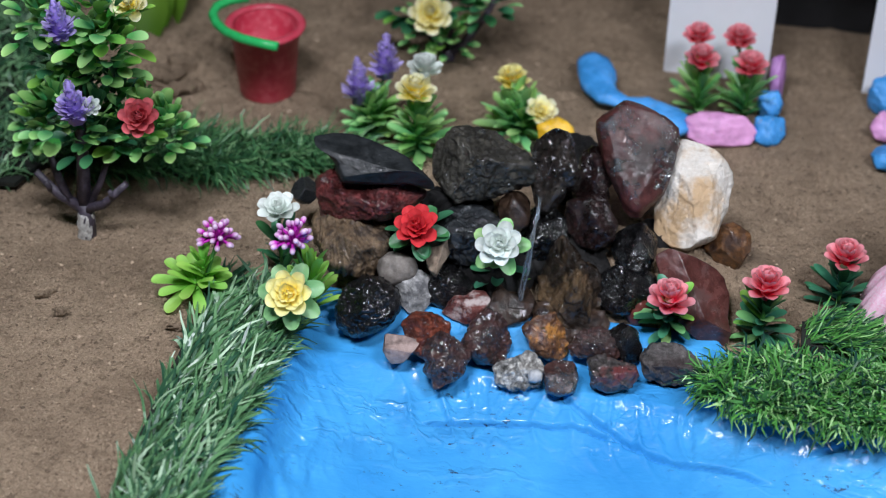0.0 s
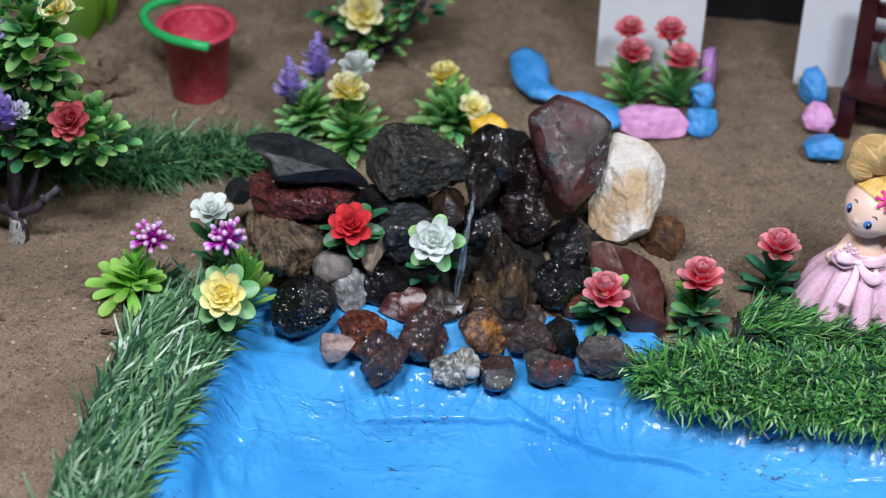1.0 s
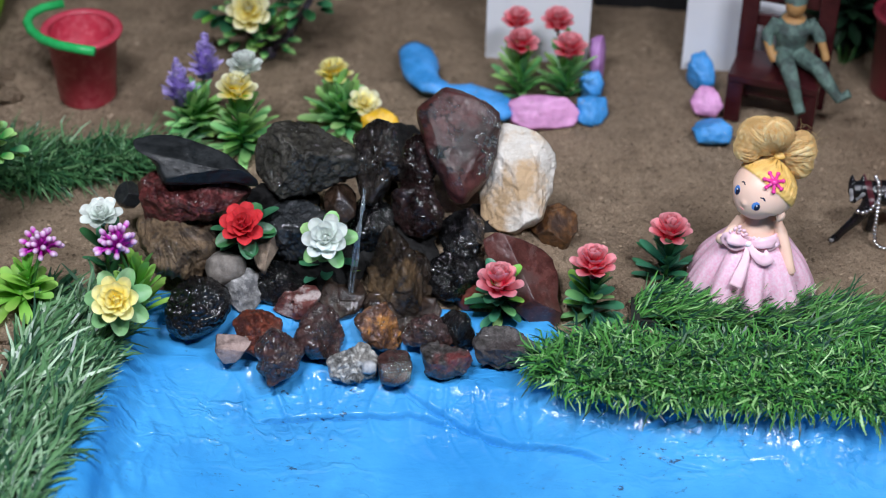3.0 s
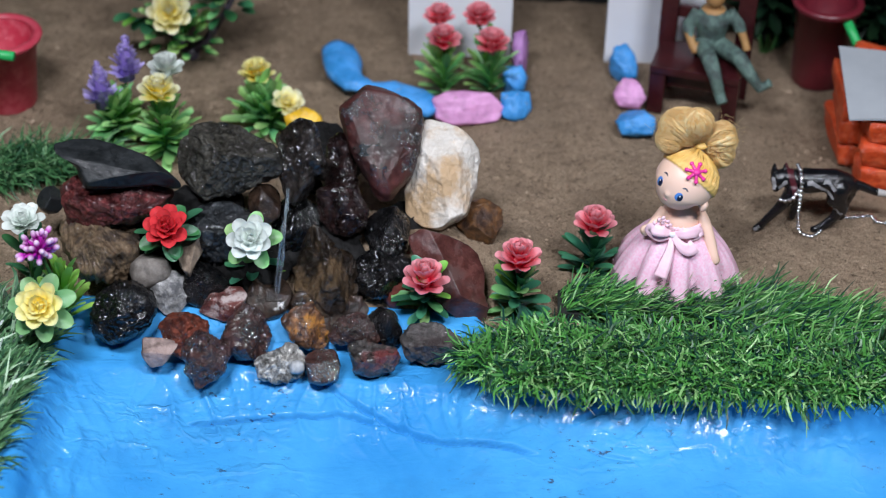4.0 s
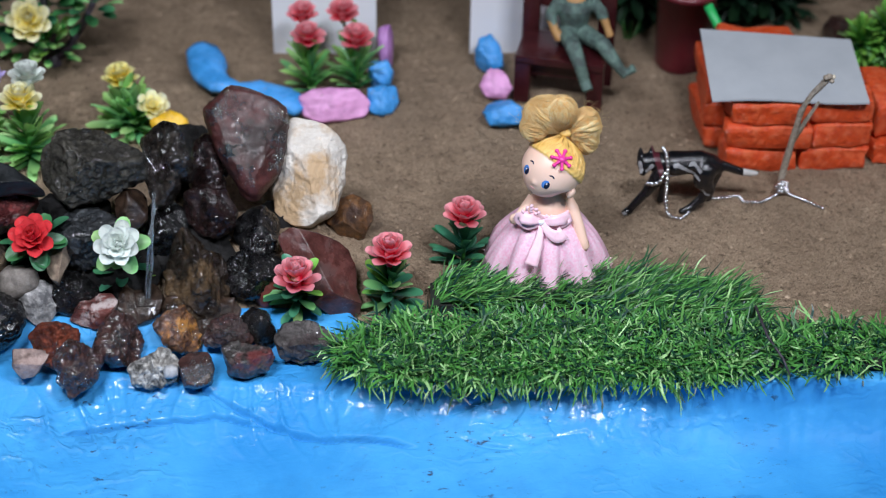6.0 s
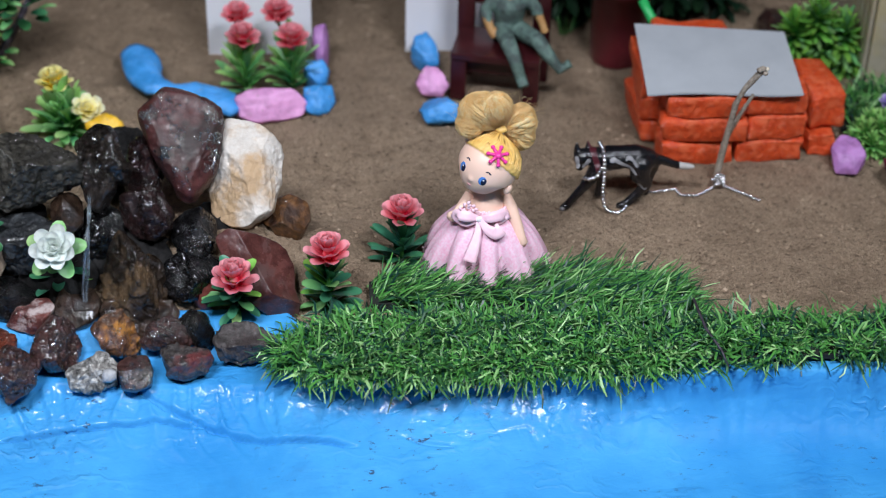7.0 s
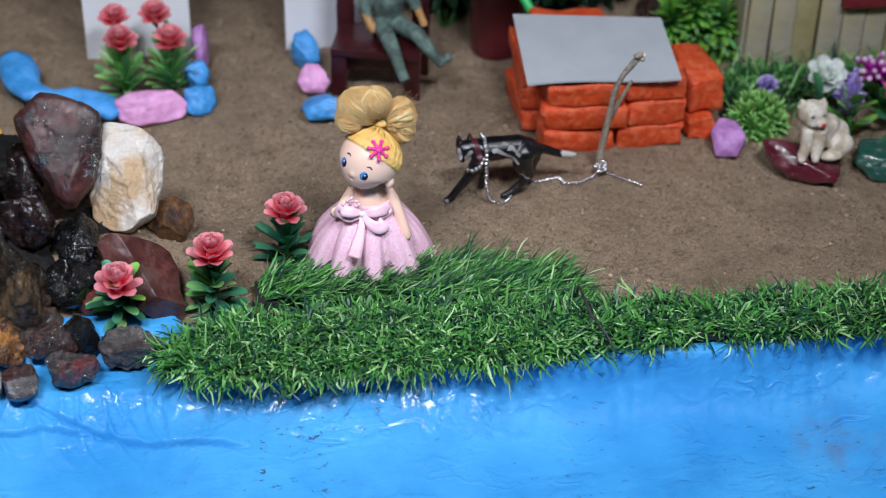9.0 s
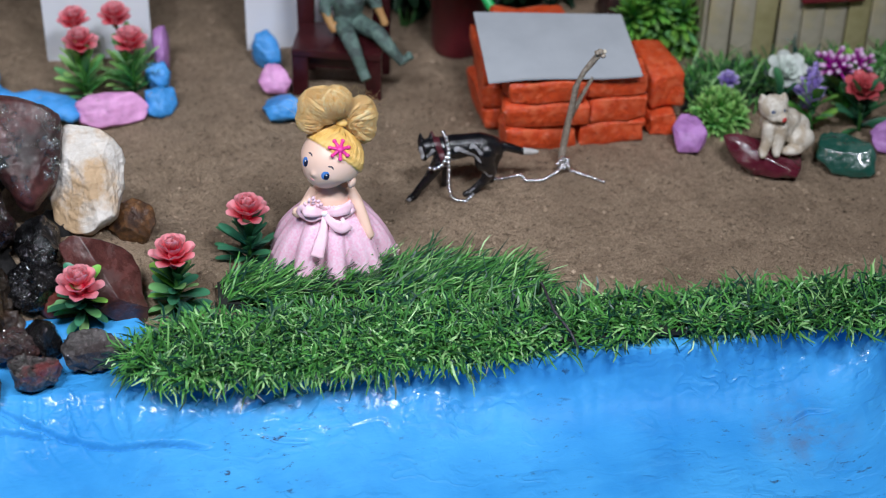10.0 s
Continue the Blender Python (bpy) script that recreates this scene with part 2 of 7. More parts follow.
P_MAGENTA = petal_mat("magenta_plastic_bud", (0.52, 0.02, 0.42), (0.62, 0.04, 0.52), 0.35)
P_BUD = petal_mat("white_tipped_magenta_bud", (0.62, 0.045, 0.52), (0.95, 0.74, 0.95), 0.3)
STEM_GREEN = grainy("green_plastic_stem", (0.02, 0.10, 0.02), (0.05, 0.18, 0.03), 0.45, 300)
STEM_DARK = grainy("purplish_black_plastic_twig", (0.020, 0.016, 0.024), (0.075, 0.062, 0.085), 0.5, 260, 0.0006)
WRAP = grainy("crumpled_white_tape", (0.25, 0.24, 0.22), (0.62, 0.61, 0.58), 0.6, 350, 0.001)


# ---- mesh helpers ----
def mesh_of(name, bm, smooth=True):
    me = bpy.data.meshes.new(name)
    bm.to_mesh(me)
    bm.free()
    for p in me.polygons:
        p.use_smooth = smooth
    return me


def part(name, bm, material, parent=None, label="", m=None, smooth=True):
    """Links a bmesh or a mesh as one object under a thing or a part."""
    me = mesh_of(name, bm, smooth) if isinstance(bm, bmesh.types.BMesh) else bm
    if material is not None and not me.materials:
        me.materials.append(material)
    ob = new(name, me)
    if parent is not None:
        ob.parent = parent
    if m is not None:
        ob.matrix_basis = m
    if label:
        tagged(ob, label)
    return ob


def thing(name, loc, label, category, group="", kind="", turn=0.0):
    e = new(name)
    e.matrix_basis = pose(*loc, 0, 0, turn)
    e.empty_display_size = 0.01
    return tagged(e, label, category, group, kind)


def box(sx, sy, sz, bevel=0.0, at=(0, 0, 0), m=None):
    bm = bmesh.new()
    bmesh.ops.create_cube(bm, size=1.0, matrix=Matrix.Translation(at) @ (m or Matrix()) @ Matrix.Diagonal((sx, sy, sz, 1)))
    if bevel:
        bmesh.ops.bevel(bm, geom=bm.edges[:], offset=bevel, segments=2, affect="EDGES", profile=0.6)
    return bm


def worn(bm, cuts, amount, scale, seed=0):
    """Cuts every edge and pushes the points about, so that edges look hand-made."""
    if cuts:
        bmesh.ops.subdivide_edges(bm, edges=bm.edges[:], cuts=cuts, use_grid_fill=True)
    bm.normal_update()
    off = Vector((seed * 3.7, seed * 1.3, seed * 2.1))
    moves = [v.normal * amount * noise.fractal(v.co * scale + off, 0.8, 2.1, 3) for v in bm.verts]
    for v, d in zip(bm.verts, moves):
        v.co += d
    return bm


def tube(bm, pts, radii, sides=8, cap=True):
    """A round limb through pts with the radii given."""
    pts = [Vector(p) for p in pts]
    rings = []
    for i, p in enumerate(pts):
        d = (pts[min(i + 1, len(pts) - 1)] - pts[max(i - 1, 0)]).normalized()
        a = d.orthogonal().normalized() if i == 0 else (rings[-1][1] - d * rings[-1][1].dot(d)).normalized()
        b = d.cross(a)
        r = radii[i] if isinstance(radii, (list, tuple)) else radii
        rings.append(([bm.verts.new(p + (a * math.cos(k * math.tau / sides) + b * math.sin(k * math.tau / sides)) * r) for k in range(sides)], a))
    for (r0, _), (r1, _) in zip(rings, rings[1:]):
        for k in range(sides):
            bm.faces.new((r0[k], r0[(k + 1) % sides], r1[(k + 1) % sides], r1[k]))
    if cap:
        bm.faces.new(rings[0][0][::-1])
        bm.faces.new(rings[-1][0])
    return bm


def ball(bm, at, size, m=None, sub=3, mat_index=0):
    r = bmesh.ops.create_icosphere(bm, subdivisions=sub, radius=1.0, matrix=Matrix.Translation(at) @ (m or Matrix()) @ Matrix.Diagonal((*size, 1)))
    for v in r["verts"]:
        for f in v.link_faces:
            f.material_index = mat_index
    return r["verts"]


def lathe(bm, profile, sides=40):
    """A turned shell from (radius, height) pairs."""
    rings = [[bm.verts.new((r * math.cos(k * math.tau / sides), r * math.sin(k * math.tau / sides), z)) for k in range(sides)] for r, z in profile]
    for r0, r1 in zip(rings, rings[1:]):
        for k in range(sides):
            bm.faces.new((r0[k], r0[(k + 1) % sides], r1[(k + 1) % sides], r1[k]))
    return rings


def facets(p, seed):
    """Broken planes: every cell tilts its own way."""
    near = noise.voronoi(p)[1][0]
    return (p - near).dot(noise.noise_vector(near * 3.7 + Vector((seed, 0.5, 0.3))))


def ridged(p, seed):
    """Sharp-crested relief, -1 to 1."""
    return 1 - 2.6 * abs(noise.noise(p + Vector((seed * 1.7, 0, seed * 0.9))))


def smooth01(x):
    x = min(1.0, max(0.0, x))
    return x * x * (3 - 2 * x)


# ---- ground and pool ----
POOL_L, POOL_R, POOL_DEPTH = -0.236, 0.378, 0.036


def pool_back(x):
    return 0.772 - 0.012 * smooth01((x + 0.06) / 0.08) - 0.0090 * smooth01((x - 0.06) / 0.10) + 0.002 * math.sin(x * 23)


def fall(d, run=0.03):
    """The sheet rounds the rim, drops, and runs out flat."""
    if d <= 0:
        return 0.0
    return smooth01(d / 0.006) * (1 - math.exp(-d / run))


def pool_in(x, y):
    """0 outside, 1 on the pool's floor."""
    wob = 0.008 * noise.noise(Vector((x * 14, y * 14, 3.0)))
    a, b_, c, d = pool_back(x) - y + wob, x - POOL_L - 0.02 * (0.78 - y) + wob, POOL_R - x + wob, y - 0.30
    if x > 0.03:
        hang = smooth01((x - 0.03) / 0.08)
        a += hang * (0.0007 * noise.noise(Vector((x * 85 + y * 22, y * 14, 6.0))) + 0.0008 * noise.noise(Vector((x * 190 - y * 40, y * 30, 8.0))))
    steep = 0.032 - 0.021 * smooth01((x - 0.07) / 0.12)
    return fall(a, steep) * fall(b_) * fall(c, 0.014) * fall(d)


def liner_end(x):
    """How far back the sheet reaches before it is tucked under the soil."""
    k = smooth01((x + 0.02) / 0.03)
    return 0.812 * (1 - k) + (pool_back(x) + 0.012) * k


def shelf(x, y):
    """The shallow step on which the front stones lie."""
    return 0.013 * smooth01((0.805 - y) / 0.022) * (1 - smooth01((x + 0.035) / 0.03)) * smooth01((x - POOL_L + 0.004) / 0.02)


def mound(x, y):
    """The heap of wet soil under the rocks."""
    u = (x + 0.115) / 0.125
    w = math.exp(-u ** 4)
    up = smooth01((y - 0.80) / 0.06) * (1 - smooth01((y - 0.865) / 0.04))
    return 0.026 * w * up


def soil_height(x, y):
    p = Vector((x, y, 0))
    h = 0.0022 * noise.fractal(p * 9, 0.9, 2.0, 4) + 0.0013 * noise.fractal(p * 62, 0.6, 2.0, 4)
    h += 0.0016 * max(0.0, noise.noise(p * 34 + Vector((4, 1, 0))) - 0.22)
    for cx, cy, r, hh in ((-0.385, 1.03, 0.03, 0.011), (-0.345, 1.045, 0.022, 0.008), (-0.295, 0.775, 0.03, 0.004), (-0.375, 0.80, 0.012, 0.004), (-0.37, 0.785, 0.01, 0.003)):
        d2 = ((x - cx) ** 2 + (y - cy) ** 2) / (r * r)
        if d2 < 6:
            h += hh * math.exp(-d2) * (1 + 0.9 * noise.fractal(p * 85, 0.8, 2.0, 3))
    h += mound(x, y) - 1.2 * shelf(x, y)
    return h - 0.075 * smooth01(pool_in(x, y) * 2.5) - 0.006 * smooth01((liner_end(x) + 0.002 - y) / 0.014) * (1 if POOL_L - 0.02 < x < POOL_R + 0.02 else 0)


def sheet(name, xs, ys, height, material, parent=None):
    verts = [(x, y, height(x, y)) for y in ys for x in xs]
    n = len(xs)
    faces = [(j * n + i, j * n + i + 1, (j + 1) * n + i + 1, (j + 1) * n + i) for j in range(len(ys) - 1) for i in range(n - 1)]
    me = bpy.data.meshes.new(name)
    me.from_pydata(verts, [], faces)
    for p in me.polygons:
        p.use_smooth = True
    return part(name, me, material, parent)


def steps(lo, a, b, hi, fine, coarse):
    return [*np.arange(lo, a, coarse), *np.arange(a, b, fine), *np.arange(b, hi + coarse / 2, coarse)]


ground = sheet("ground", steps(-1.7, -0.56, 0.54, 1.7, 0.0028, 0.057), steps(-0.9, 0.58, 1.25, 2.1, 0.0028, 0.06), soil_height, SOIL)
tagged(ground, "damp brown sandy soil with small crumbs and clods", "soil", kind="structure")


FOLDS = (
    ((-0.166, 0.7415), (-0.151, 0.7440), (-0.1275, 0.7466), (-0.104, 0.7480), (-0.080, 0.7480), (-0.056, 0.7450), 0.0008, 0.0048),
    ((-0.112, 0.7775), (-0.090, 0.7634), (-0.0714, 0.7522), (-0.053, 0.7443), (-0.038, 0.7394), (-0.020, 0.7346), (0.006, 0.7308), (0.024, 0.7278), 0.0016, 0.0046),
    ((0.036, 0.7445), (0.053, 0.7505), (0.068, 0.7570), (0.084, 0.7590), 0.0010, 0.0040),
    ((0.063, 0.7545), (0.072, 0.7512), (0.080, 0.7475), 0.0007, 0.0020),
    ((0.040, 0.7345), (0.059, 0.7284), (0.078, 0.7265), 0.0006, 0.0014),
    ((0.318, 0.7180), (0.335, 0.7260), (0.352, 0.7235), 0.0014, 0.0020))


def fold_at(x, y):
    """Creases: behind each the sheet stands up a little, before it lies a narrow groove."""
    h = 0.0
    for *line, up, groove in FOLDS:
        xs = [p[0] for p in line]
        if xs[0] < x < xs[-1]:
            f = float(np.interp(x, xs, [p[1] for p in line])) + 0.0006 * noise.noise(Vector((x * 120, 0, up * 900)))
            k = smooth01((x - xs[0]) / 0.014) * smooth01((xs[-1] - x) / 0.014)
            d = y - f
            if d > -0.01:
                h += k * (up * smooth01(d / 0.0010 + 0.5) * math.exp(-max(0.0, d) / 0.012) - 0.9 * groove * math.exp(-((d + 0.0008) / 0.00095) ** 2))
    return h


def liner_height(x, y):
    k = pool_in(x, y)
    fold = 0.0008 * noise.fractal(Vector((x * 13, y * 30, 1.0)), 0.8, 2.0, 3)
    rim = smooth01(k * 7) * (1 - smooth01((k - 0.45) / 0.40))
    w = noise.noise_vector(Vector((x * 22, y * 22, 2.0))) * 0.9
    wide_cell = Vector((x * 46 + y * 18, y * 46 - x * 12, 5.0)) + w
    fine_cell = Vector((x * 150 + y * 60, y * 80 - x * 50, 9.0)) + w * 2.2
    crumple = 0.0030 * facets(wide_cell, 3) + 0.0017 * facets(fine_cell, 5)
    where = 0.25 + 0.75 * smooth01(0.5 + 1.4 * noise.noise(Vector((x * 19, y * 9, 4.0))))
    pleat = crumple * (rim * (0.35 + 0.65 * where) + 0.02 * k)
    ra = 1 - abs(noise.noise(Vector(((x + 0.02 * w.x) * 75 + y * 30, y * 26, 5.0)))) * 2.2
    pleat += rim * where * 0.0026 * max(0.0, ra) ** 3 * (1 - smooth01((x - 0.02) / 0.05))
    pleat += 0.0006 * k * (1 - k) * 4 * noise.fractal(Vector((x * 16 + y * 5, y * 24, 7.0)), 0.9, 2.0, 2)
    return 0.004 - POOL_DEPTH * k + fold * (0.4 + 0.6 * k) + pleat + fold_at(x, y) - shelf(x, y) * (1 - k) - 0.03 * smooth01((y - liner_end(x)) / 0.008)


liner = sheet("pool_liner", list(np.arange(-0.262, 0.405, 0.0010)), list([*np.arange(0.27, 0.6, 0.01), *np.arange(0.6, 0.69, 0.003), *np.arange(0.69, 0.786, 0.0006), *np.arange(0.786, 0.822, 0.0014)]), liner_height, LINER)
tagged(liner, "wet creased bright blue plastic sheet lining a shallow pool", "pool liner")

WALL = grainy("plain_wall_paint", (0.22, 0.22, 0.22), (0.28, 0.28, 0.28), 0.8, 60, 0.0003)
for nm, sx, sy, at in (("wall_north", 3.6, 0.08, (0, 2.15, 1.0)), ("wall_south", 3.6, 0.08, (0, -0.95, 1.0)), ("wall_east", 0.08, 3.02, (1.75, 0.6, 1.0)), ("wall_west", 0.08, 3.02, (-1.75, 0.6, 1.0))):
    tagged(part(nm, box(sx, sy, 2.2, at=at, bevel=0.004), WALL, smooth=False), "plain painted room wall", "wall", kind="structure")
tagged(part("ceiling", box(3.6, 3.2, 0.06, at=(0, 0.6, 2.13)), WALL, smooth=False), "plain painted ceiling", "ceiling", kind="structure")


# ---- rocks ----
TILT_TO_CAMERA = -36.7


def rock(name, loc, width, height, flats, depth, material, label, seed, rough=0.06, turn=0.0, facets=7, group="stones of the small waterfall", fine=5, craggy=0.35, soften=0.0):
    """A stone whose broad side is turned to the camera. flats: flattened sides as (direction, distance from the middle)
    of that broad side, set to fit the camera's view.
    """
    rnd = random.Random(seed)
    bm = bmesh.new()
    bmesh.ops.create_icosphere(bm, subdivisions=fine, radius=1.0)
    cuts = []
    for _ in range(facets):
        n = Vector((rnd.uniform(-1, 1), rnd.uniform(-1.0, -0.35), rnd.uniform(-1, 1))).normalized()
        cuts.append((n, rnd.uniform(0.60, 0.88)))
    off = Vector((seed * 5.1, seed * 2.3, seed * 7.7))
    for v in bm.verts:
        c = v.co.copy()
        c /= (abs(c.x) ** 3 + abs(c.y) ** 3 + abs(c.z) ** 3) ** (1 / 3)
        r2 = math.hypot(c.x, c.z)
        if r2 > 1e-6:
            ux, uz = c.x / r2, c.z / r2
            lim = 1.3 if flats else 1.0
            for ang, d in flats:
                k = ux * math.cos(radians(ang)) + uz * math.sin(radians(ang))
                if k > 1e-3:
                    lim = min(lim, d / k)
            lim = lim * (1 - soften) + soften
            fill = min(1.0, r2 * 1.1) / r2
            c.x, c.z = c.x * fill * lim, c.z * fill * lim
        for n, d in cuts:
            over = c.dot(n) - d
            if over > 0:
                c -= n * over * 0.92
        q = c * 1.5 + off
        lump = noise.fractal(q, 0.9, 2.0, 3)
        ridge = abs(noise.noise(c * 3.1 + off)) + 0.5 * abs(noise.noise(c * 6.7 + off)) + 0.3 * abs(noise.noise(c * 14 + off))
        s = 1 + rough * (1.0 * lump - 1.6 * craggy * (ridge - 0.25))
        big = 0.535 - 0.1 * soften
        v.co = Vector((c.x * width * big * s, c.y * depth / 2 * s, c.z * height * big * s))
    ob = part(name, bm, material)
    az = math.degrees(math.atan2(-loc[0], loc[1]))
    ob.matrix_basis = pose(*loc, TILT_TO_CAMERA, 0, az + turn)
    return tagged(ob, label, "rock", group)


R_SLATE = stone_mat("damp_black_slate", (0.010, 0.012, 0.013), (0.022, 0.025, 0.027), wet=0.05, rough=0.50, relief=0.0003, crevice_shade=0.8)
R_SLATE.node_tree.nodes["Principled BSDF"].inputs["Specular IOR Level"].default_value = 0.2
R_LAVA = stone_mat("wet_red_lava", (0.085, 0.016, 0.018), (0.34, 0.065, 0.060), (0.16, 0.055, 0.055), wet=0.3, pits=0.5, relief=0.0018)
R_BASALT = stone_mat("wet_dark_basalt", (0.028, 0.026, 0.021), (0.135, 0.125, 0.100), (0.040, 0.037, 0.031), wet=0.4, pits=0.3, relief=0.0012, patch=45)
R_POROUS = stone_mat("wet_porous_brown_black", (0.010, 0.008, 0.007), (0.095, 0.072, 0.058), wet=0.7, pits=0.6, relief=0.0018)
R_MAROON = stone_mat("wet_maroon_jasper", (0.055, 0.015, 0.014), (0.135, 0.040, 0.036), (0.034, 0.021, 0.018), wet=0.24, rough=0.6, relief=0.0006, patch=32, crevice_shade=0.7)
R_QUARTZ = stone_mat("white_quartz_with_ochre", (0.66, 0.60, 0.525), (0.80, 0.755, 0.69), (0.58, 0.40, 0.235), rough=0.5, relief=0.0010, patch=22, crevice_shade=1.5)
R_UMBER = stone_mat("wet_umber_stone", (0.10, 0.040, 0.014), (0.34, 0.155, 0.055), (0.06, 0.032, 0.022), wet=0.3, patch=45)
R_BLACKRED = stone_mat("wet_black_red_stone", (0.006, 0.004, 0.004), (0.070, 0.028, 0.026), wet=0.8, pits=0.3, relief=0.0016)
R_BLACK = stone_mat("wet_black_stone", (0.004, 0.004, 0.005), (0.022, 0.022, 0.024), wet=0.9, pits=0.2, relief=0.0013)
R_BLUEGREY = stone_mat("wet_blue_grey_stone", (0.022, 0.026, 0.030), (0.070, 0.078, 0.086), (0.03, 0.032, 0.035), wet=0.5, relief=0.0012)
R_BARK = stone_mat("brown_banded_stone", (0.085, 0.052, 0.030), (0.33, 0.225, 0.13), (0.045, 0.030, 0.020), wet=0.2, relief=0.0016, patch=70)
R_GREY = stone_mat("dry_grey_pebble", (0.14, 0.120, 0.105), (0.25, 0.225, 0.20), rough=0.75, relief=0.0005, crevice_shade=0.7)
R_PALE = stone_mat("pale_grey_pebble", (0.15, 0.15, 0.15), (0.50, 0.49, 0.48), (0.10, 0.10, 0.105), rough=0.6, patch=90)
R_TAN = stone_mat("tan_angular_stone", (0.20, 0.145, 0.105), (0.35, 0.27, 0.20), rough=0.8, relief=0.0006)
R_REDWHITE = stone_mat("red_and_white_pebble", (0.13, 0.032, 0.030), (0.32, 0.115, 0.10), (0.72, 0.60, 0.58), wet=0.55, patch=95)
R_BROWNWET = stone_mat("wet_brown_stone", (0.050, 0.028, 0.018), (0.135, 0.080, 0.052), (0.035, 0.022, 0.016), wet=0.7, patch=55)
R_FRACTURED = stone_mat("wet_fractured_brown_rock", (0.007, 0.005, 0.004), (0.070, 0.044, 0.026), (0.17, 0.105, 0.052), wet=0.6, relief=0.0016, patch=30)
R_REDSLAB = stone_mat("smooth_dark_red_stone", (0.080, 0.026, 0.023), (0.160, 0.058, 0.050), (0.110, 0.060, 0.055), wet=0.2, rough=0.32, relief=0.0003, patch=40, crevice_shade=0.8)
R_REDPEB = stone_mat("red_pebble", (0.18, 0.036, 0.028), (0.33, 0.085, 0.062), wet=0.35, relief=0.0005, crevice_shade=0.7)
R_ORANGE = stone_mat("wet_orange_brown_stone", (0.07, 0.030, 0.018), (0.34, 0.16, 0.075), (0.58, 0.25, 0.05), wet=0.55, patch=85)
R_RUST = stone_mat("rust_red_pumice", (0.13, 0.026, 0.012), (0.30, 0.070, 0.034), wet=0.3, pits=0.4, relief=0.0013)
R_PINK = stone_mat("pinkish_grey_stone", (0.26, 0.18, 0.16), (0.42, 0.32, 0.29), rough=0.6, relief=0.0006)
R_SPECKLE = stone_mat("speckled_white_black_stone", (0.30, 0.29, 0.27), (0.90, 0.89, 0.85), (0.45, 0.43, 0.40), wet=0.2, pits=0.5, scale=330, relief=0.0016, patch=130, crevice_shade=0.05)
R_WHITE = stone_mat("white_pebble", (0.30, 0.31, 0.32), (0.46, 0.47, 0.48), rough=0.5, relief=0.0003, crevice_shade=1.2)
R_PLUM = stone_mat("wet_plum_stone", (0.055, 0.020, 0.018), (0.20, 0.095, 0.082), (0.07, 0.045, 0.042), wet=0.7, pits=0.25)
R_GREYRED = stone_mat("wet_grey_red_stone", (0.030, 0.026, 0.026), (0.21, 0.19, 0.18), (0.20, 0.05, 0.05), wet=0.6, patch=60, relief=0.0014)
R_ASH = stone_mat("ash_grey_stone", (0.075, 0.066, 0.064), (0.21, 0.19, 0.185), (0.055, 0.042, 0.042), wet=0.25, patch=45, relief=0.0014)

# how many beads of spray cling to a stone, and how closely they gather
WET = {"maroon_rock": (2600, 0.08), "porous_rock": (420, -0.05), "black_red_rock": (70, 0.1), "basalt_rock": (420, 0.10), "fractured_rock": (40, 0.2), "plum_rock": (420, -0.1), "orange_rock": (130, 0.05), "grey_red_rock": (110, 0.05), "red_white_pebble": (50, 0.1), "rust_rock": (260, -0.1), "black_rock": (90, 0.12)}


def water_drops(ob, count, gather, seed):
    """Beads of spray that cling to the upper side of a stone, thicker in patches."""
    rnd = random.Random(seed)
    me = ob.data
    up = ob.matrix_basis.to_3x3()
    faces = [p for p in me.polygons if (up @ p.normal).z > 0.2 and noise.noise(Vector(p.center) * 75 + Vector((seed, 0, 0))) + 0.5 * noise.noise(Vector(p.center) * 260 + Vector((0, seed, 0))) > gather]
    unit = bmesh.new()
    bmesh.ops.create_icosphere(unit, subdivisions=1, radius=1.0)
    shape = [v.co.copy() for v in unit.verts]
    tris = [tuple(v.index for v in f.verts) for f in unit.faces]
    unit.free()
    verts, polys = [], []
    for _ in range(count if faces else 0):
        p = rnd.choice(faces)
        r = 0.00028 + 0.00046 * rnd.random() ** 3.0
        q = p.normal.to_track_quat("Z", "Y")
        wide = rnd.uniform(0.8, 1.5)
        i0 = len(verts)
        verts += [tuple(p.center + q @ Vector((c.x * r, c.y * r * wide, c.z * r * 0.65))) for c in shape]
        polys += [tuple(i + i0 for i in t) for t in tris]
    dm = bpy.data.meshes.new("water_drops")
    dm.from_pydata(verts, [], polys)
    for p in dm.polygons:
        p.use_smooth = True
    drops = part("water_drops", dm, DROP[0], ob, "clear beads of spray")
    tagged(drops, kind="stuff")


DROP = nodes_of("clear_bead_of_water")
DROP[2].inputs["Base Color"].default_value = (1, 1, 1, 1)
DROP[2].inputs["Transmission Weight"].default_value = 1.0
DROP[2].inputs["Roughness"].default_value = 0.13
DROP[2].inputs["Specular IOR Level"].default_value = 1.0
DROP[2].inputs["IOR"].default_value = 2.2
DROP[2].inputs["Coat Roughness"].default_value = 0.13
DROP[2].inputs["Coat IOR"].default_value = 2.2
DROP[2].inputs["Coat Weight"].default_value = 1.0


def oval(w, h):
    return tuple((w / 2 * math.cos(k * math.tau / 10) * (1 + 0.06 * math.sin(k * 2.3 + w)), h / 2 * math.sin(k * math.tau / 10) * (1 + 0.06 * math.cos(k * 1.7 + h))) for k in range(10))


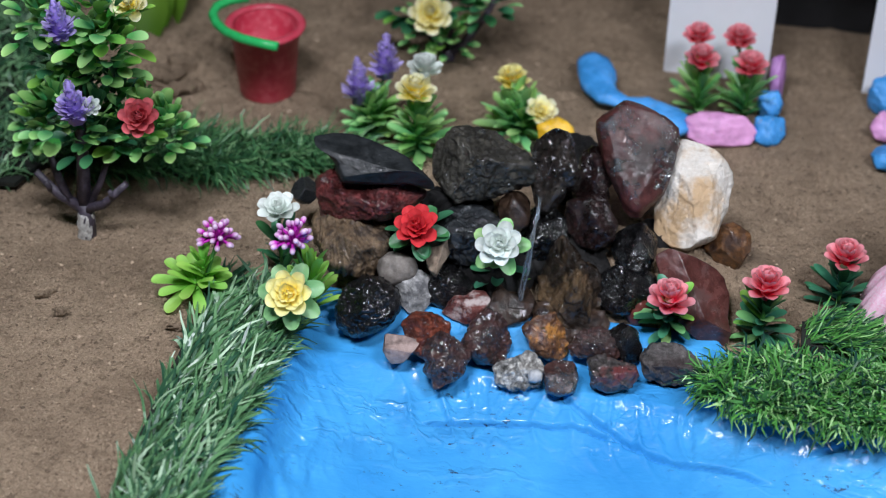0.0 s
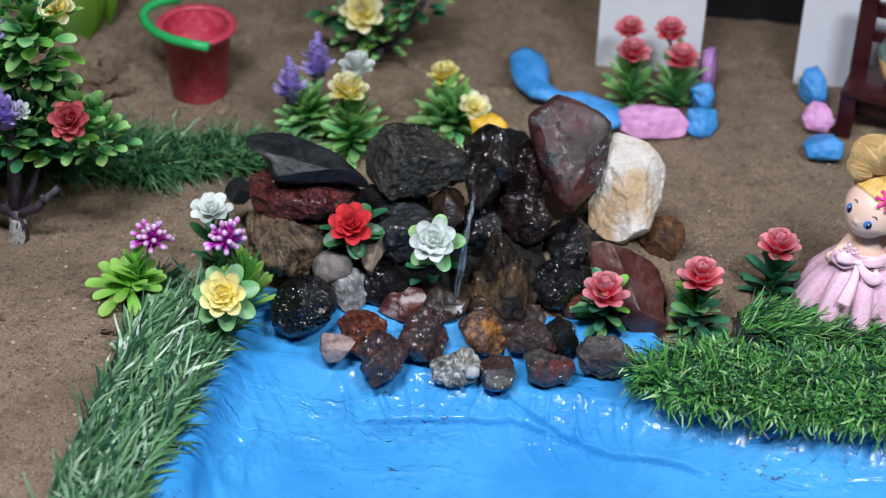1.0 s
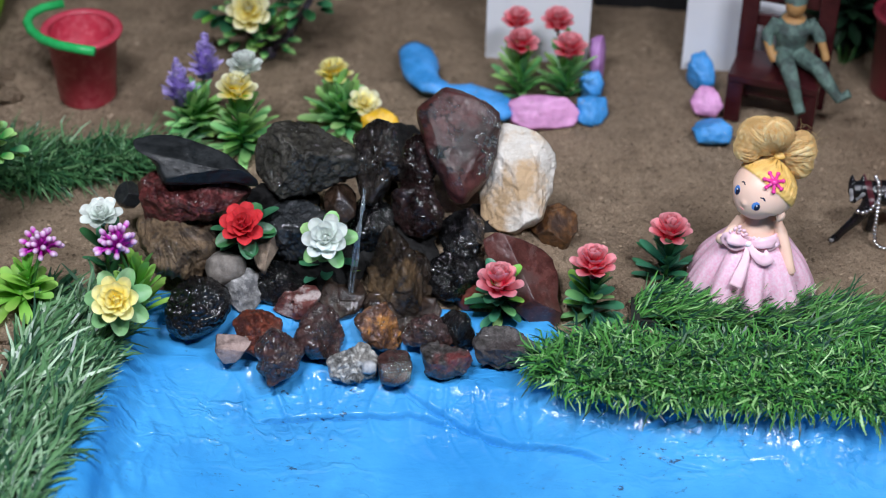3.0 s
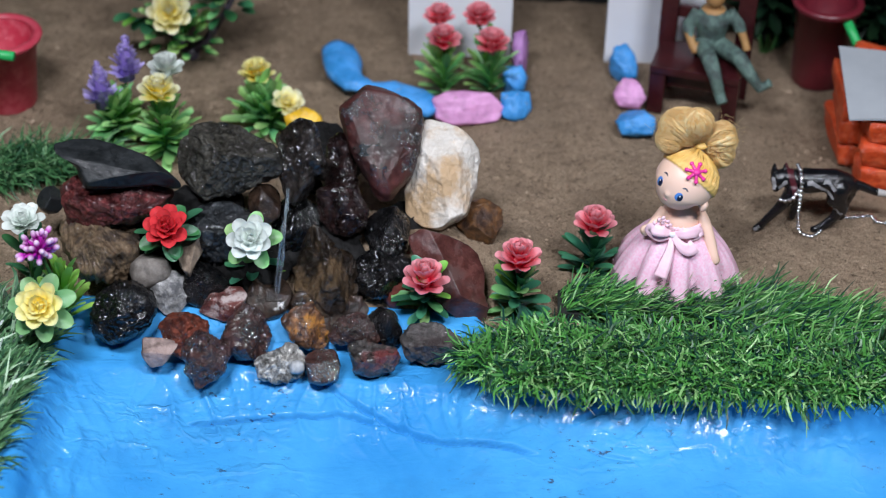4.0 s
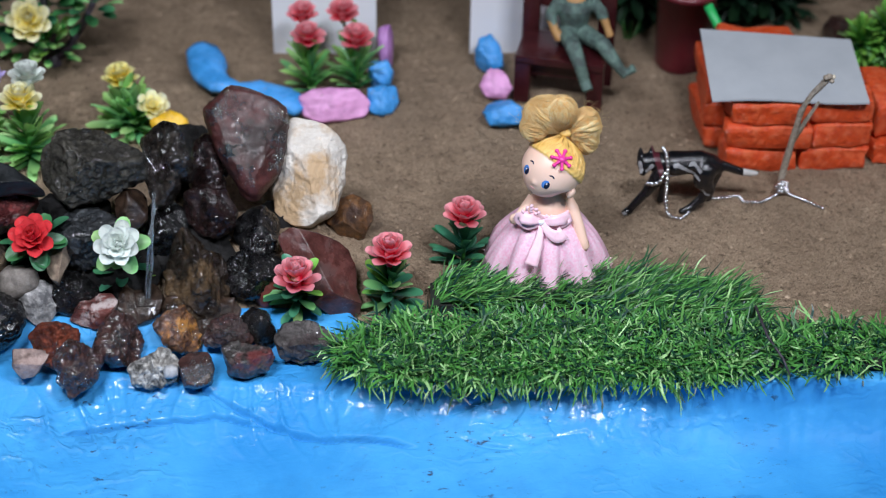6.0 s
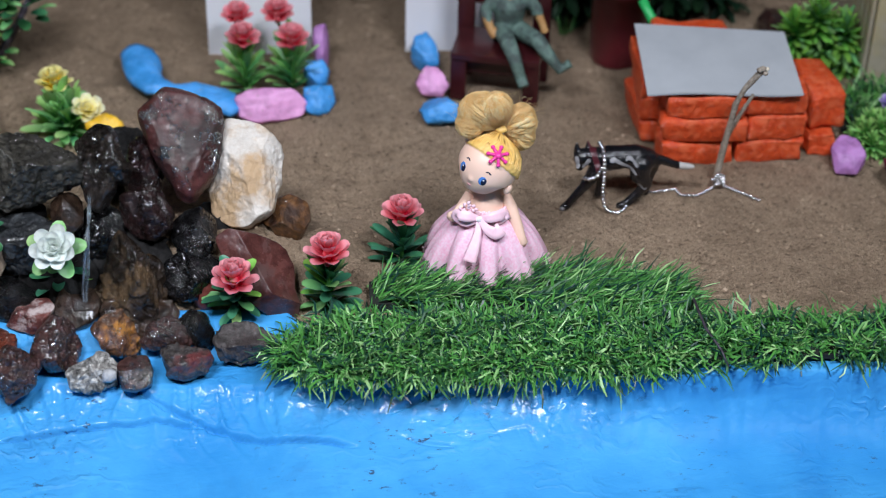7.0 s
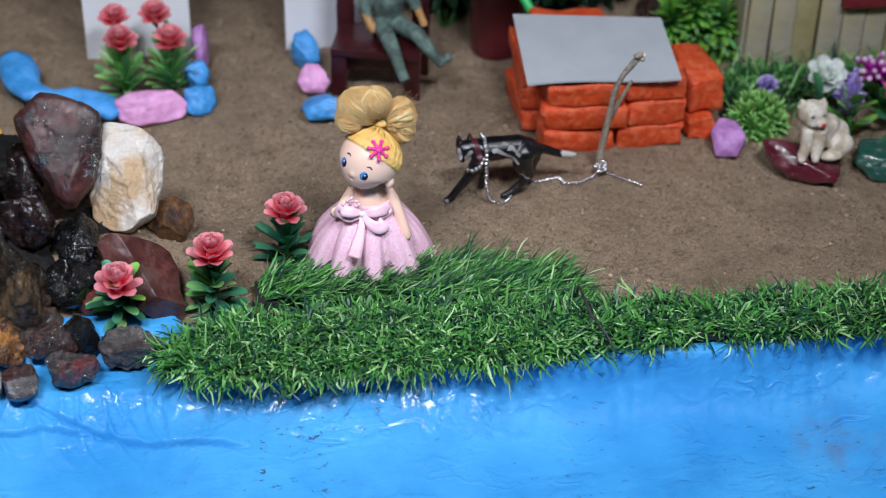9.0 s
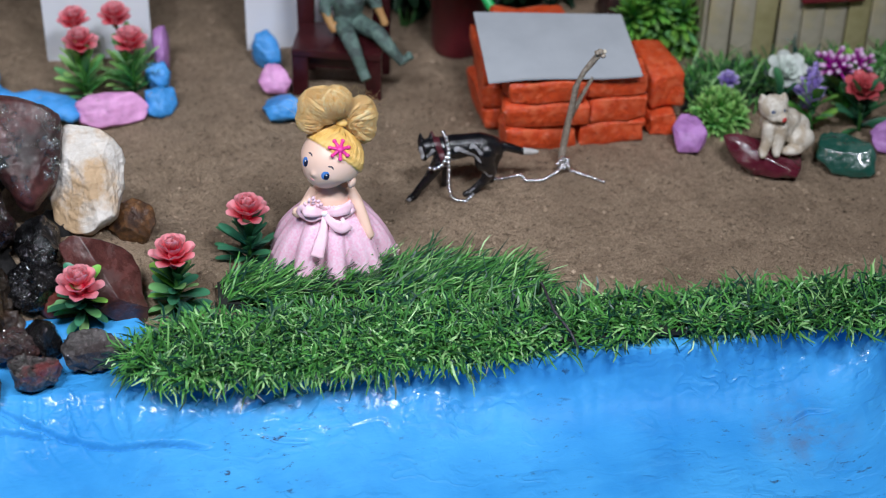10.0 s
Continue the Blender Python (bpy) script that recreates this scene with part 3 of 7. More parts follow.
def relief(p, kind, seed):
    """How far the surface stands out at p, in metres."""
    o = Vector((seed * 0.31, seed * 0.17, seed * 0.53))
    lump = noise.fractal(p * 55 + o, 1.0, 2.0, 3)
    if kind == "pebble":
        return 0.0004 * lump
    if kind == "slate":
        return 0.0006 * lump + 0.0002 * noise.fractal(p * 240 + o, 0.8, 2.0, 3)
    if kind == "worn":
        return 0.0012 * lump + 0.0010 * facets(p * 110 + o, seed) + 0.0003 * ridged(p * 160, seed) + 0.00015 * noise.noise(p * 700 + o)
    if kind == "lava":
        near = noise.voronoi(p * 330 + o)[0][0]
        hole = min(1.0, near * 1.9) - 0.6
        return 0.0022 * lump + 0.0009 * ridged(p * 130, seed) + 0.0010 * hole + 0.0005 * noise.noise(p * 900 + o)
    if kind == "cells":
        d0, d1 = noise.voronoi(p * 120 + o)[0][:2]
        e0, e1 = noise.voronoi(p * 420 + o)[0][:2]
        return 0.0016 * lump + 0.0050 * min(0.5, d1 - d0) + 0.0014 * min(0.4, e1 - e0) - 0.0012
    if kind == "quartz":
        return 0.0014 * lump + 0.0018 * facets(p * 75 + o, seed) + 0.0007 * facets(p * 230 + o, seed + 2) + 0.0003 * ridged(p * 300, seed)
    if kind == "fractured":
        bent = p + noise.noise_vector(p * 60 + o) * 0.003
        return 0.0010 * lump + 0.0042 * facets(bent * 80 + o, seed) + 0.0016 * facets(bent * 230 + o, seed + 2) + 0.0004 * ridged(p * 320, seed)
    if kind == "banded":
        a = math.atan2(p.z - 0.03, p.x + 0.01)
        return 0.0020 * lump + 0.0010 * ridged(Vector((a * 17, p.y * 60, math.hypot(p.x, p.z) * 60)), seed) + 0.0008 * ridged(p * 190, seed) + 0.0004 * noise.noise(p * 600 + o)
    return 0.0022 * lump + 0.0016 * facets(p * 105 + o, seed) + 0.0009 * ridged(p * 170, seed + 3) + 0.0005 * ridged(p * 420, seed) + 0.00025 * noise.noise(p * 900 + o)


def heap_stone(name, loc, outline, depth, material, label, seed, kind, cuts):
    """A stone whose broad side, outlined in millimetres to fit the camera's view, is turned to the camera. cuts: broken
    faces of that side, as direction and distance from the middle.
    """
    rnd = random.Random(seed)
    corners = [(math.atan2(v, u), u / 1000, v / 1000) for u, v in outline]
    hw, hh = max(abs(c[1]) for c in corners), max(abs(c[2]) for c in corners)

    def reach(a):
        ux, uz = math.cos(a), math.sin(a)
        for (_, x0, z0), (_, x1, z1) in zip(corners, corners[1:] + corners[:1]):
            den = ux * (z1 - z0) - uz * (x1 - x0)
            if abs(den) < 1e-12:
                continue
            r = (x0 * (z1 - z0) - z0 * (x1 - x0)) / den
            s = (x0 * uz - z0 * ux) / den
            if r > 0 and -1e-6 <= s <= 1 + 1e-6:
                return r
        return 0.5 * (hw + hh)

    table = [reach(k * math.tau / 360) for k in range(360)]
    blur = 9 if kind == "pebble" else 3
    table = [sum(table[(k + j) % 360] for j in range(-blur, blur + 1)) / (2 * blur + 1) for k in range(360)]
    faces = [(Vector(n).normalized(), d) for n, d in cuts]
    if not cuts and kind != "pebble":
        for _ in range(5):
            faces.append((Vector((rnd.uniform(-0.8, 0.8), rnd.uniform(-1.0, -0.6), rnd.uniform(-0.6, 0.8))).normalized(), rnd.uniform(0.62, 0.85)))
    bm = bmesh.new()
    bmesh.ops.create_icosphere(bm, subdivisions=6 if max(hw, hh) > 0.0115 and kind != "dark" else 5, radius=1.0)
    full = 2.3 if kind == "pebble" else 3.0
    for v in bm.verts:
        c = v.co
        r2 = math.hypot(c.x, c.z)
        n = (r2 ** full + abs(c.y) ** full) ** (1 / full)
        a = math.degrees(math.atan2(c.z, c.x)) % 360
        i = int(a)
        R = table[i % 360] + (table[(i + 1) % 360] - table[i % 360]) * (a - i)
        k = R / max(r2, 1e-6) * r2 / n if r2 > 1e-6 else 0.0
        q = Vector((c.x * k / hw, c.y / n, c.z * k / hh))
        for nrm, d in faces:
            over = q.dot(nrm) - d
            if over > 0:
                q -= nrm * over * 0.96
        v.co = Vector((q.x * hw, q.y * depth / 2, q.z * hh))
    bmesh.ops.smooth_vert(bm, verts=bm.verts[:], factor=0.5, use_axis_x=True, use_axis_y=True, use_axis_z=True)
    bm.normal_update()
    size = min(1.0, max(hw, hh) / 0.018)
    moves = [v.normal * relief(v.co, kind, seed) * size for v in bm.verts]
    for v, d in zip(bm.verts, moves):
        v.co += d
    ob = part(name, bm, material)
    ob.matrix_basis = pose(*loc, TILT_TO_CAMERA, 0, math.degrees(math.atan2(-loc[0], loc[1])))
    tagged(ob, label, "rock", "stones of the small waterfall")
    if name in WET and kind != "dark":
        water_drops(ob, *WET[name], seed)
    return ob


# Near-black filler: its colour stands in for the shade between the stones.
R_GAPFILL = stone_mat("gap_shade_filler_stone", (0.002, 0.002, 0.002), (0.008, 0.007, 0.007), relief=0.0010, rough=0.85)

# The slab's second cut is turned to mirror a lamp towards the camera.
heap_stone("slab_rock", (-0.2049, 0.8325, 0.078), ((-28, 5), (-22, -1), (-21.8, -6), (-19, -11.6), (0.6, -14), (18.6, -13.2), (33.4, -19), (27, -9.8), (15.5, 1.2), (-1.3, 10.2), (-14, 14), (-22.4, 15.2), (-35, 12.6)), 0.030, R_SLATE, "flat wet black slate slab lying on a red stone", 11, "slate", (((0.10, -0.74, 0.66), 0.42), ((-0.26, -0.945, 0.17), 0.68), ((0.0, -0.60, -0.80), 0.80)))
heap_stone("lava_rock", (-0.2081, 0.835, 0.052), ((-26, -11), (-13, -14), (5.8, -12.8), (18, -9), (29, -0), (26, 3), (5.8, 12.4), (-19, 15), (-29, 10), (-31, 2)), 0.045, R_LAVA, "rough wet dark red lava stone under a slate slab", 12, "lava", ())
heap_stone("basalt_rock", (-0.1509, 0.8572, 0.066), ((-26, -6), (-21, -14), (-14, -22), (1.0, -18.6), (19, -12), (28, -8), (25, 3), (19, 10), (10, 16), (-0.6, 19.9), (-10, 21), (-17, 19), (-26, 8)), 0.050, R_BASALT, "large rough wet dark grey rock on the heap", 13, "craggy", (((0.15, -0.80, -0.55), 0.62), ((0.25, -0.62, 0.70), 0.55), ((-0.75, -0.65, 0.0), 0.66)))
heap_stone("porous_rock", (-0.1108, 0.8628, 0.066), ((-13, -10), (-10, -23), (-6, -26), (0.5, -19.7), (5.2, -11.4), (11, -12), (14.4, -5.2), (9.2, 4.0), (6.1, 15.1), (-1.0, 20.0), (-9, 17), (-14, 12)), 0.034, R_POROUS, "porous wet black rock over which water runs", 14, "lava", ())
heap_stone("maroon_rock", (-0.07, 0.8764, 0.066), ((-18.4, 0.5), (-11, -13), (-1, -30), (4, -31), (16, -17), (20, -9), (24, 11), (23, 19), (15, 26), (3, 31), (-8, 33), (-23, 21)), 0.036, R_MAROON, "large glossy wet maroon rock standing on its point", 15, "worn", (((0.10, -0.97, 0.22), 0.78), ((-0.66, -0.72, -0.20), 0.90), ((0.70, -0.68, -0.30), 0.88)))
heap_stone("quartz_rock", (-0.0355, 0.8733, 0.05), ((-15.2, 3.2), (-21, -8), (-20, -22), (-10, -29), (0, -30), (13, -21), (18, -8), (21, 9), (16, 19), (8, 27), (-1, 30), (-10, 30)), 0.038, R_QUARTZ, "white quartz rock stained ochre", 16, "quartz", (((0.35, -0.92, 0.10), 0.60), ((-0.60, -0.75, -0.20), 0.55), ((0.0, -0.70, 0.70), 0.62), ((0.75, -0.60, 0.1), 0.66)))
heap_stone("umber_rock", (-0.0159, 0.8699, 0.022), ((-4.9, -9.9), (3.9, -15.9), (9.9, -11.1), (14.9, -1.4), (12.4, 8.7), (3.0, 13.1), (-8.7, 9.0), (-12.8, -1.4)), 0.030, R_UMBER, "brown rock behind the white quartz", 17, "worn", ())
heap_stone("black_red_rock", (-0.0906, 0.8716, 0.052), ((-9.8, -6.0), (-7, -18), (0.2, -21.3), (8, -18), (7.3, -9.1), (4.2, 4.9), (0.5, 19.3), (-7, 17)), 0.036, R_BLACKRED, "wet knobbly blackish red rock", 18, "craggy", ())
heap_stone("black_red_rock", (-0.088, 0.8511, 0.04), ((-14.8, -2.9), (-8.0, -11.8), (1.9, -13.4), (10.6, -8.7), (12.4, -0.1), (6.9, 9.8), (-2.7, 15.1), (-14, 11)), 0.036, R_BLACKRED, "wet knobbly blackish red rock", 19, "lava", ())
heap_stone("black_rock", (-0.064, 0.8461, 0.028), oval(24, 29), 0.032, R_BLACK, "wet black pebble with shiny edges", 20, "craggy", ())
heap_stone("black_rock", (-0.1134, 0.8464, 0.03), oval(26, 34), 0.030, R_BLACK, "wet black rock behind the falling water", 21, "craggy", ())
heap_stone("black_rock", (-0.065, 0.8258, 0.016), oval(31, 28), 0.034, R_BLACK, "wet black rock low in the heap", 22, "craggy", ())
heap_stone("brown_rock", (-0.1312, 0.8458, 0.045), oval(18, 23), 0.028, R_BROWNWET, "small wet brown rock beside the spout", 23, "worn", ())
heap_stone("blue_grey_rock", (-0.1541, 0.8351, 0.034), oval(41, 32), 0.042, R_BLUEGREY, "wet blue-grey rock behind the white flower", 24, "fractured", ())
heap_stone("banded_rock", (-0.2184, 0.8188, 0.03), ((-17.0, 3.2), (-11, -11), (0.2, -16.5), (11, -19), (19, -12), (23, 2), (21, 10), (6.4, 12.4), (-8, 19), (-18, 16)), 0.044, R_BARK, "rough brown banded rock beneath the lava stone", 25, "banded", ())
heap_stone("blue_grey_rock", (-0.2506, 0.8544, 0.036), oval(15, 16), 0.020, R_BLUEGREY, "small blue-grey pebble at the heap's end", 26, "worn", ())
heap_stone("tan_rock", (-0.1671, 0.8174, 0.03), ((-6.1, -7.3), (-2.1, -11.9), (1.5, -4.9), (8.9, 6.1), (9.2, 11.0), (-0.9, 12.2), (-8.8, 7.4)), 0.022, R_TAN, "dry tan angular stone beside the red flower", 27, "worn", (((-0.45, -0.80, 0.40), 0.45), ((0.75, -0.60, -0.1), 0.40)))
heap_stone("grey_pebble", (-0.1895, 0.8127, 0.022), oval(24, 19), 0.018, R_GREY, "smooth dry grey round pebble", 28, "pebble", ())
heap_stone("pale_pebble", (-0.1785, 0.8081, 0.012), oval(22, 25), 0.020, R_PALE, "pale grey veined pebble", 29, "worn", ())
heap_stone("black_rock", (-0.161, 0.8148, 0.012), oval(26, 26), 0.026, R_BLACK, "wet black stone in the heap's front", 30, "craggy", ())
heap_stone("black_rock", (-0.2032, 0.7917, 0.01), ((-14, -10), (-7, -16), (2.6, -14.1), (14, -8), (17.8, -1.3), (17, 8), (9, 15), (-0.5, 16.6), (-11.1, 9.6), (-14.4, 0.2)), 0.034, R_BLACK, "large wet black rock at the pool's corner", 31, "craggy", ())
heap_stone("red_white_pebble", (-0.1503, 0.8044, 0.008), ((-6.7, -7.2), (0.0, -10.0), (8.0, -8.5), (13.8, 3.8), (11.0, 8.4), (1.6, 9.6), (-6.1, 5.9), (-13.4, -3.3)), 0.022, R_REDWHITE, "wet red pebble with a white patch", 32, "worn", (((0.0, -0.70, 0.70), 0.55), ((-0.5, -0.8, -0.3), 0.6)))
heap_stone("brown_rock", (-0.1261, 0.8119, 0.008), oval(26, 27), 0.026, R_BROWNWET, "wet brown stone at the foot of the fall", 33, "worn", ())
heap_stone("fractured_rock", (-0.0931, 0.815, 0.024), ((-14, 17), (-18, 7), (-19, -7), (-12, -19), (-1, -24), (9, -26), (16, -21), (23, -16), (22, -9), (15.9, 1.0), (11.6, 9.2), (3.1, 14.7), (-4, 23), (-9, 26)), 0.042, R_FRACTURED, "big wet fractured brown rock beside the falling water", 34, "fractured", (((0.85, -0.52, 0.12), 0.34), ((-0.78, -0.58, 0.22), 0.36), ((0.20, -0.72, 0.66), 0.50), ((0.05, -0.86, -0.50), 0.60)))
heap_stone("red_slab_rock", (-0.0299, 0.8194, 0.022), ((-15.8, 4.0), (-6.1, -14.2), (5, -23), (15, -28), (21, -25), (23, -17), (20, -10), (20, 3), (17, 13), (11, 17), (-2, 22), (-15, 25), (-22, 20)), 0.034, R_REDSLAB, "smooth dark red rock leaning on the heap", 35, "slate", (((0.60, -0.60, 0.54), 0.36), ((-0.42, -0.90, 0.02), 0.46), ((0.10, -0.55, -0.83), 0.70)))
heap_stone("red_pebble", (-0.0588, 0.8216, 0.012), oval(15, 28), 0.018, R_REDPEB, "oval brick-red pebble in the heap", 36, "pebble", ())
heap_stone("plum_rock", (-0.1352, 0.7844, 0.006), ((-11.0, -8.6), (-4.1, -13.4), (4.6, -15.5), (10.6, -11.3), (12.7, -3.8), (11.5, 4.1), (6.7, 12.2), (1.0, 14.3), (-6.8, 7.4), (-12.2, -3.8)), 0.026, R_PLUM, "wet plum-brown stone on the pool's rim", 37, "craggy", (((0.75, -0.66, 0.0), 0.55), ((-0.15, -0.90, 0.40), 0.62)))
heap_stone("orange_rock", (-0.1047, 0.7924, 0.005), ((-4.4, -9.0), (1.1, -12.6), (8.3, -12.3), (13, -9), (12.3, -1.8), (8.6, 7.9), (4.7, 13.1), (-5.3, 10.3), (-12.5, 3.7)), 0.026, R_ORANGE, "wet orange-brown stone on the pool's rim", 38, "craggy", (((0.70, -0.70, 0.1), 0.55), ((-0.30, -0.85, 0.35), 0.60)))
heap_stone("rust_rock", (-0.1661, 0.7794, 0.004), ((-11.0, -5.4), (-1.4, -11.4), (10.0, -10.2), (14.3, -5.4), (11.9, 0.6), (11.3, 7.3), (5.2, 11.2), (-7.4, 12.7), (-13.4, 8.2)), 0.022, R_RUST, "rust-red pumice stone at the pool", 39, "lava", ())
heap_stone("plum_rock", (-0.1533, 0.7625, 0.001), ((-12.2, 7.7), (-8.9, 2.4), (-11.3, -3.6), (-8.0, -7.7), (-6.3, -13.1), (3.3, -9.5), (8.6, -4.2), (11.9, 6.5), (4.4, 14.3), (-2.7, 17.2), (-8.0, 11.9)), 0.022, R_PLUM, "wet knobbly plum stone in the pool", 40, "lava", ())
heap_stone("pink_rock", (-0.1789, 0.7689, 0.002), ((-9.1, -0.4), (-5.2, -7.3), (0.5, -7.3), (7.1, -1.0), (10.7, 4.4), (1.7, 7.4), (-7.9, 8.6)), 0.018, R_PINK, "dry pinkish angular stone", 41, "worn", (((0.1, -0.80, 0.58), 0.45), ((-0.2, -0.8, -0.55), 0.50)))
heap_stone("speckled_rock", (-0.1155, 0.7691, -0.002), ((-11.6, -5.6), (-5.3, -9.8), (2.8, -9.5), (11.1, -6.8), (14.4, 3.4), (10.5, 8.7), (3.6, 9.9), (-1.7, 7.5), (-10.4, 4.6), (-13.4, -0.2)), 0.020, R_SPECKLE, "speckled white and black knobbly stone in the pool", 42, "cells", ())
heap_stone("white_pebble", (-0.1056, 0.7630, 0.001), ((-3.5, -3.2), (0.5, -3.9), (3.6, -2.2), (3.9, 1.6), (1.2, 3.7), (-2.8, 3.2), (-4.0, 0.4)), 0.007, R_WHITE, "small round white pebble against the speckled stone", 48, "pebble", ())
heap_stone("plum_rock", (-0.0928, 0.7651, -0.001), ((-7.1, -7.3), (0.1, -9.0), (8.4, -6.7), (9.8, 1.0), (7.2, 9.3), (-3.5, 10.2), (-9.1, 6.4)), 0.019, R_PLUM, "small wet plum-brown stone in the pool", 43, "worn", (((0.1, -0.95, 0.2), 0.60), ((0.0, -0.6, 0.8), 0.6)))
heap_stone("plum_rock", (-0.0786, 0.79, 0.005), ((-11.3, -6.2), (-2.2, -8.0), (9.8, -8.6), (14.0, -5.3), (9.8, 3.7), (2.3, 8.5), (-6.7, 5.8), (-13.1, -2.0)), 0.022, R_PLUM, "wet plum stone with a glossy back", 44, "craggy", ())
heap_stone("black_rock", (-0.0628, 0.7932, 0.007), ((-2.7, -7.2), (2.7, -12.0), (8.1, -10.5), (9.6, -3.3), (5.7, 7.0), (-1.8, 10.0), (-8.2, 5.1)), 0.024, R_BLACK, "wet black rounded stone on the rim", 45, "worn", ())
heap_stone("grey_red_rock", (-0.0659, 0.7741, 0), ((-10.5, -7.3), (-2.5, -9.4), (7.9, -6.4), (14.5, -0.8), (10.9, 6.1), (1.4, 7.2), (-8.1, 9.0), (-13.8, 5.8)), 0.024, R_GREYRED, "wet grey stone with a red end", 46, "fractured", (((0.0, -0.75, 0.66), 0.55), ((0.4, -0.85, -0.3), 0.66)))
heap_stone("ash_rock", (-0.0376, 0.7861, 0.001), ((-12.4, -8.3), (-2.9, -10.7), (8.5, -10.4), (16.3, -5.0), (15.1, 3.1), (3.1, 11.2), (-9.5, 10.0), (-14.8, 1.6)), 0.026, R_ASH, "ash-grey angular stone at the grass edge", 47, "fractured", (((0.0, -0.72, 0.70), 0.50), ((0.0, -0.85, -0.52), 0.66)))
# Added fillers that make the heap's gaps dark.
heap_stone("black_rock", (-0.1053, 0.9215, 0.026), oval(46, 39), 0.050, R_GAPFILL, "near-black filler rock, coloured for the shade inside the heap", 91, "dark", ())
heap_stone("black_rock", (-0.0982, 0.8449, 0.014), oval(50, 38), 0.040, R_GAPFILL, "near-black filler rock, coloured for the shade inside the heap", 92, "dark", ())
heap_stone("black_rock", (-0.1365, 0.8264, 0.018), oval(43, 31), 0.030, R_GAPFILL, "near-black filler rock, coloured for the shade inside the heap", 93, "dark", ())
heap_stone("black_rock", (-0.053, 0.8621, 0.016), oval(38, 38), 0.030, R_GAPFILL, "near-black filler rock, coloured for the shade inside the heap", 94, "dark", ())
heap_stone("black_rock", (-0.1868, 0.8421, 0.026), oval(38, 31), 0.030, R_GAPFILL, "near-black filler rock, coloured for the shade inside the heap", 95, "dark", ())
heap_stone("black_rock", (-0.1669, 0.8539, 0.038), oval(44, 19), 0.030, R_GAPFILL, "near-black filler rock, coloured for the shade inside the heap", 96, "dark", ())
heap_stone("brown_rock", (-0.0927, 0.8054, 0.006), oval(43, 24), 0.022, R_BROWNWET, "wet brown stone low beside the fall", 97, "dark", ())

WATER = nodes_of("clear_water")
b = WATER[2]
b.inputs["Base Color"].default_value = (0.9, 0.96, 1.0, 1)
b.inputs["Transmission Weight"].default_value = 0.92
b.inputs["Roughness"].default_value = 0.07
b.inputs["IOR"].default_value = 1.33
bump(WATER[1], b, noise_tex(WATER[1], coords(WATER[1]), 260, 3), 0.001)
stream = bmesh.new()
rs = random.Random(12)
for q in range(9):
    ph, rr, end = rs.uniform(0, 6.3), rs.uniform(0.00018, 0.00040), rs.uniform(-0.0042, 0.0042)
    path = []
    for k, p in enumerate(((-0.115, 0.826, 0.0704), (-0.1155, 0.82, 0.0617), (-0.1168, 0.815, 0.0521), (-0.1182, 0.811, 0.0361), (-0.1198, 0.808, 0.019), (-0.1209, 0.805, 0.0056), (-0.1216, 0.801, -0.0071))):
        path.append(Vector(p) + Vector((end * (k / 6) ** 1.6 + 0.0008 * math.sin(k * 1.7 + ph), 0.0006 * math.cos(k * 2.3 + ph), 0)))
    tube(stream, path[: rs.choice((5, 6, 7, 7))], [rr * (0.8 + 0.5 * abs(math.sin(k * 1.3 + ph))) for k in range(7)], 7)
worn(stream, 2, 0.0007, 420)
tagged(part("water_stream", stream, WATER[0]), "thin clear stream of falling water", "water")


# ---- grass mats ----
def inside(poly, x, y):
    c = False
    for (x0, y0), (x1, y1) in zip(poly, poly[1:] + poly[:1]):
        if (y0 > y) != (y1 > y) and x < (x1 - x0) * (y - y0) / (y1 - y0) + x0:
            c = not c
    return c


def water_on_blades(mat_ob, verts, count, rnd):
    """Beads of water that cling to the upper parts of blades, each blade being ten points."""
    bv, bf = [], []
    for _ in range(count):
        i = 10 * rnd.randrange(len(verts) // 10) + rnd.choice((4, 6, 8))
        c, r = (verts[i] + verts[i + 1]) / 2, rnd.uniform(0.0003, 0.0007)
        i0 = len(bv)
        bv += [tuple(c + Vector(d) * r) for d in ((1, 0, 0), (0, 1, 0), (-1, 0, 0), (0, -1, 0), (0.6, 0.6, 0.6), (-0.6, 0.6, 0.6), (-0.6, -0.6, 0.6), (0.6, -0.6, 0.6), (0, 0, 1), (0, 0, -0.8))]
        bf += [tuple(i0 + k for k in f) for f in ((0, 1, 4), (1, 2, 5), (2, 3, 6), (3, 0, 7), (4, 1, 5), (5, 2, 6), (6, 3, 7), (7, 0, 4), (4, 5, 8), (5, 6, 8), (6, 7, 8), (7, 4, 8), (1, 0, 9), (2, 1, 9), (3, 2, 9), (0, 3, 9))]
    me = bpy.data.meshes.new("water_drops")
    me.from_pydata(bv, [], bf)
    for p in me.polygons:
        p.use_smooth = True
    tagged(part("water_drops", me, DROP[0], mat_ob, "clear beads of water"), kind="stuff")


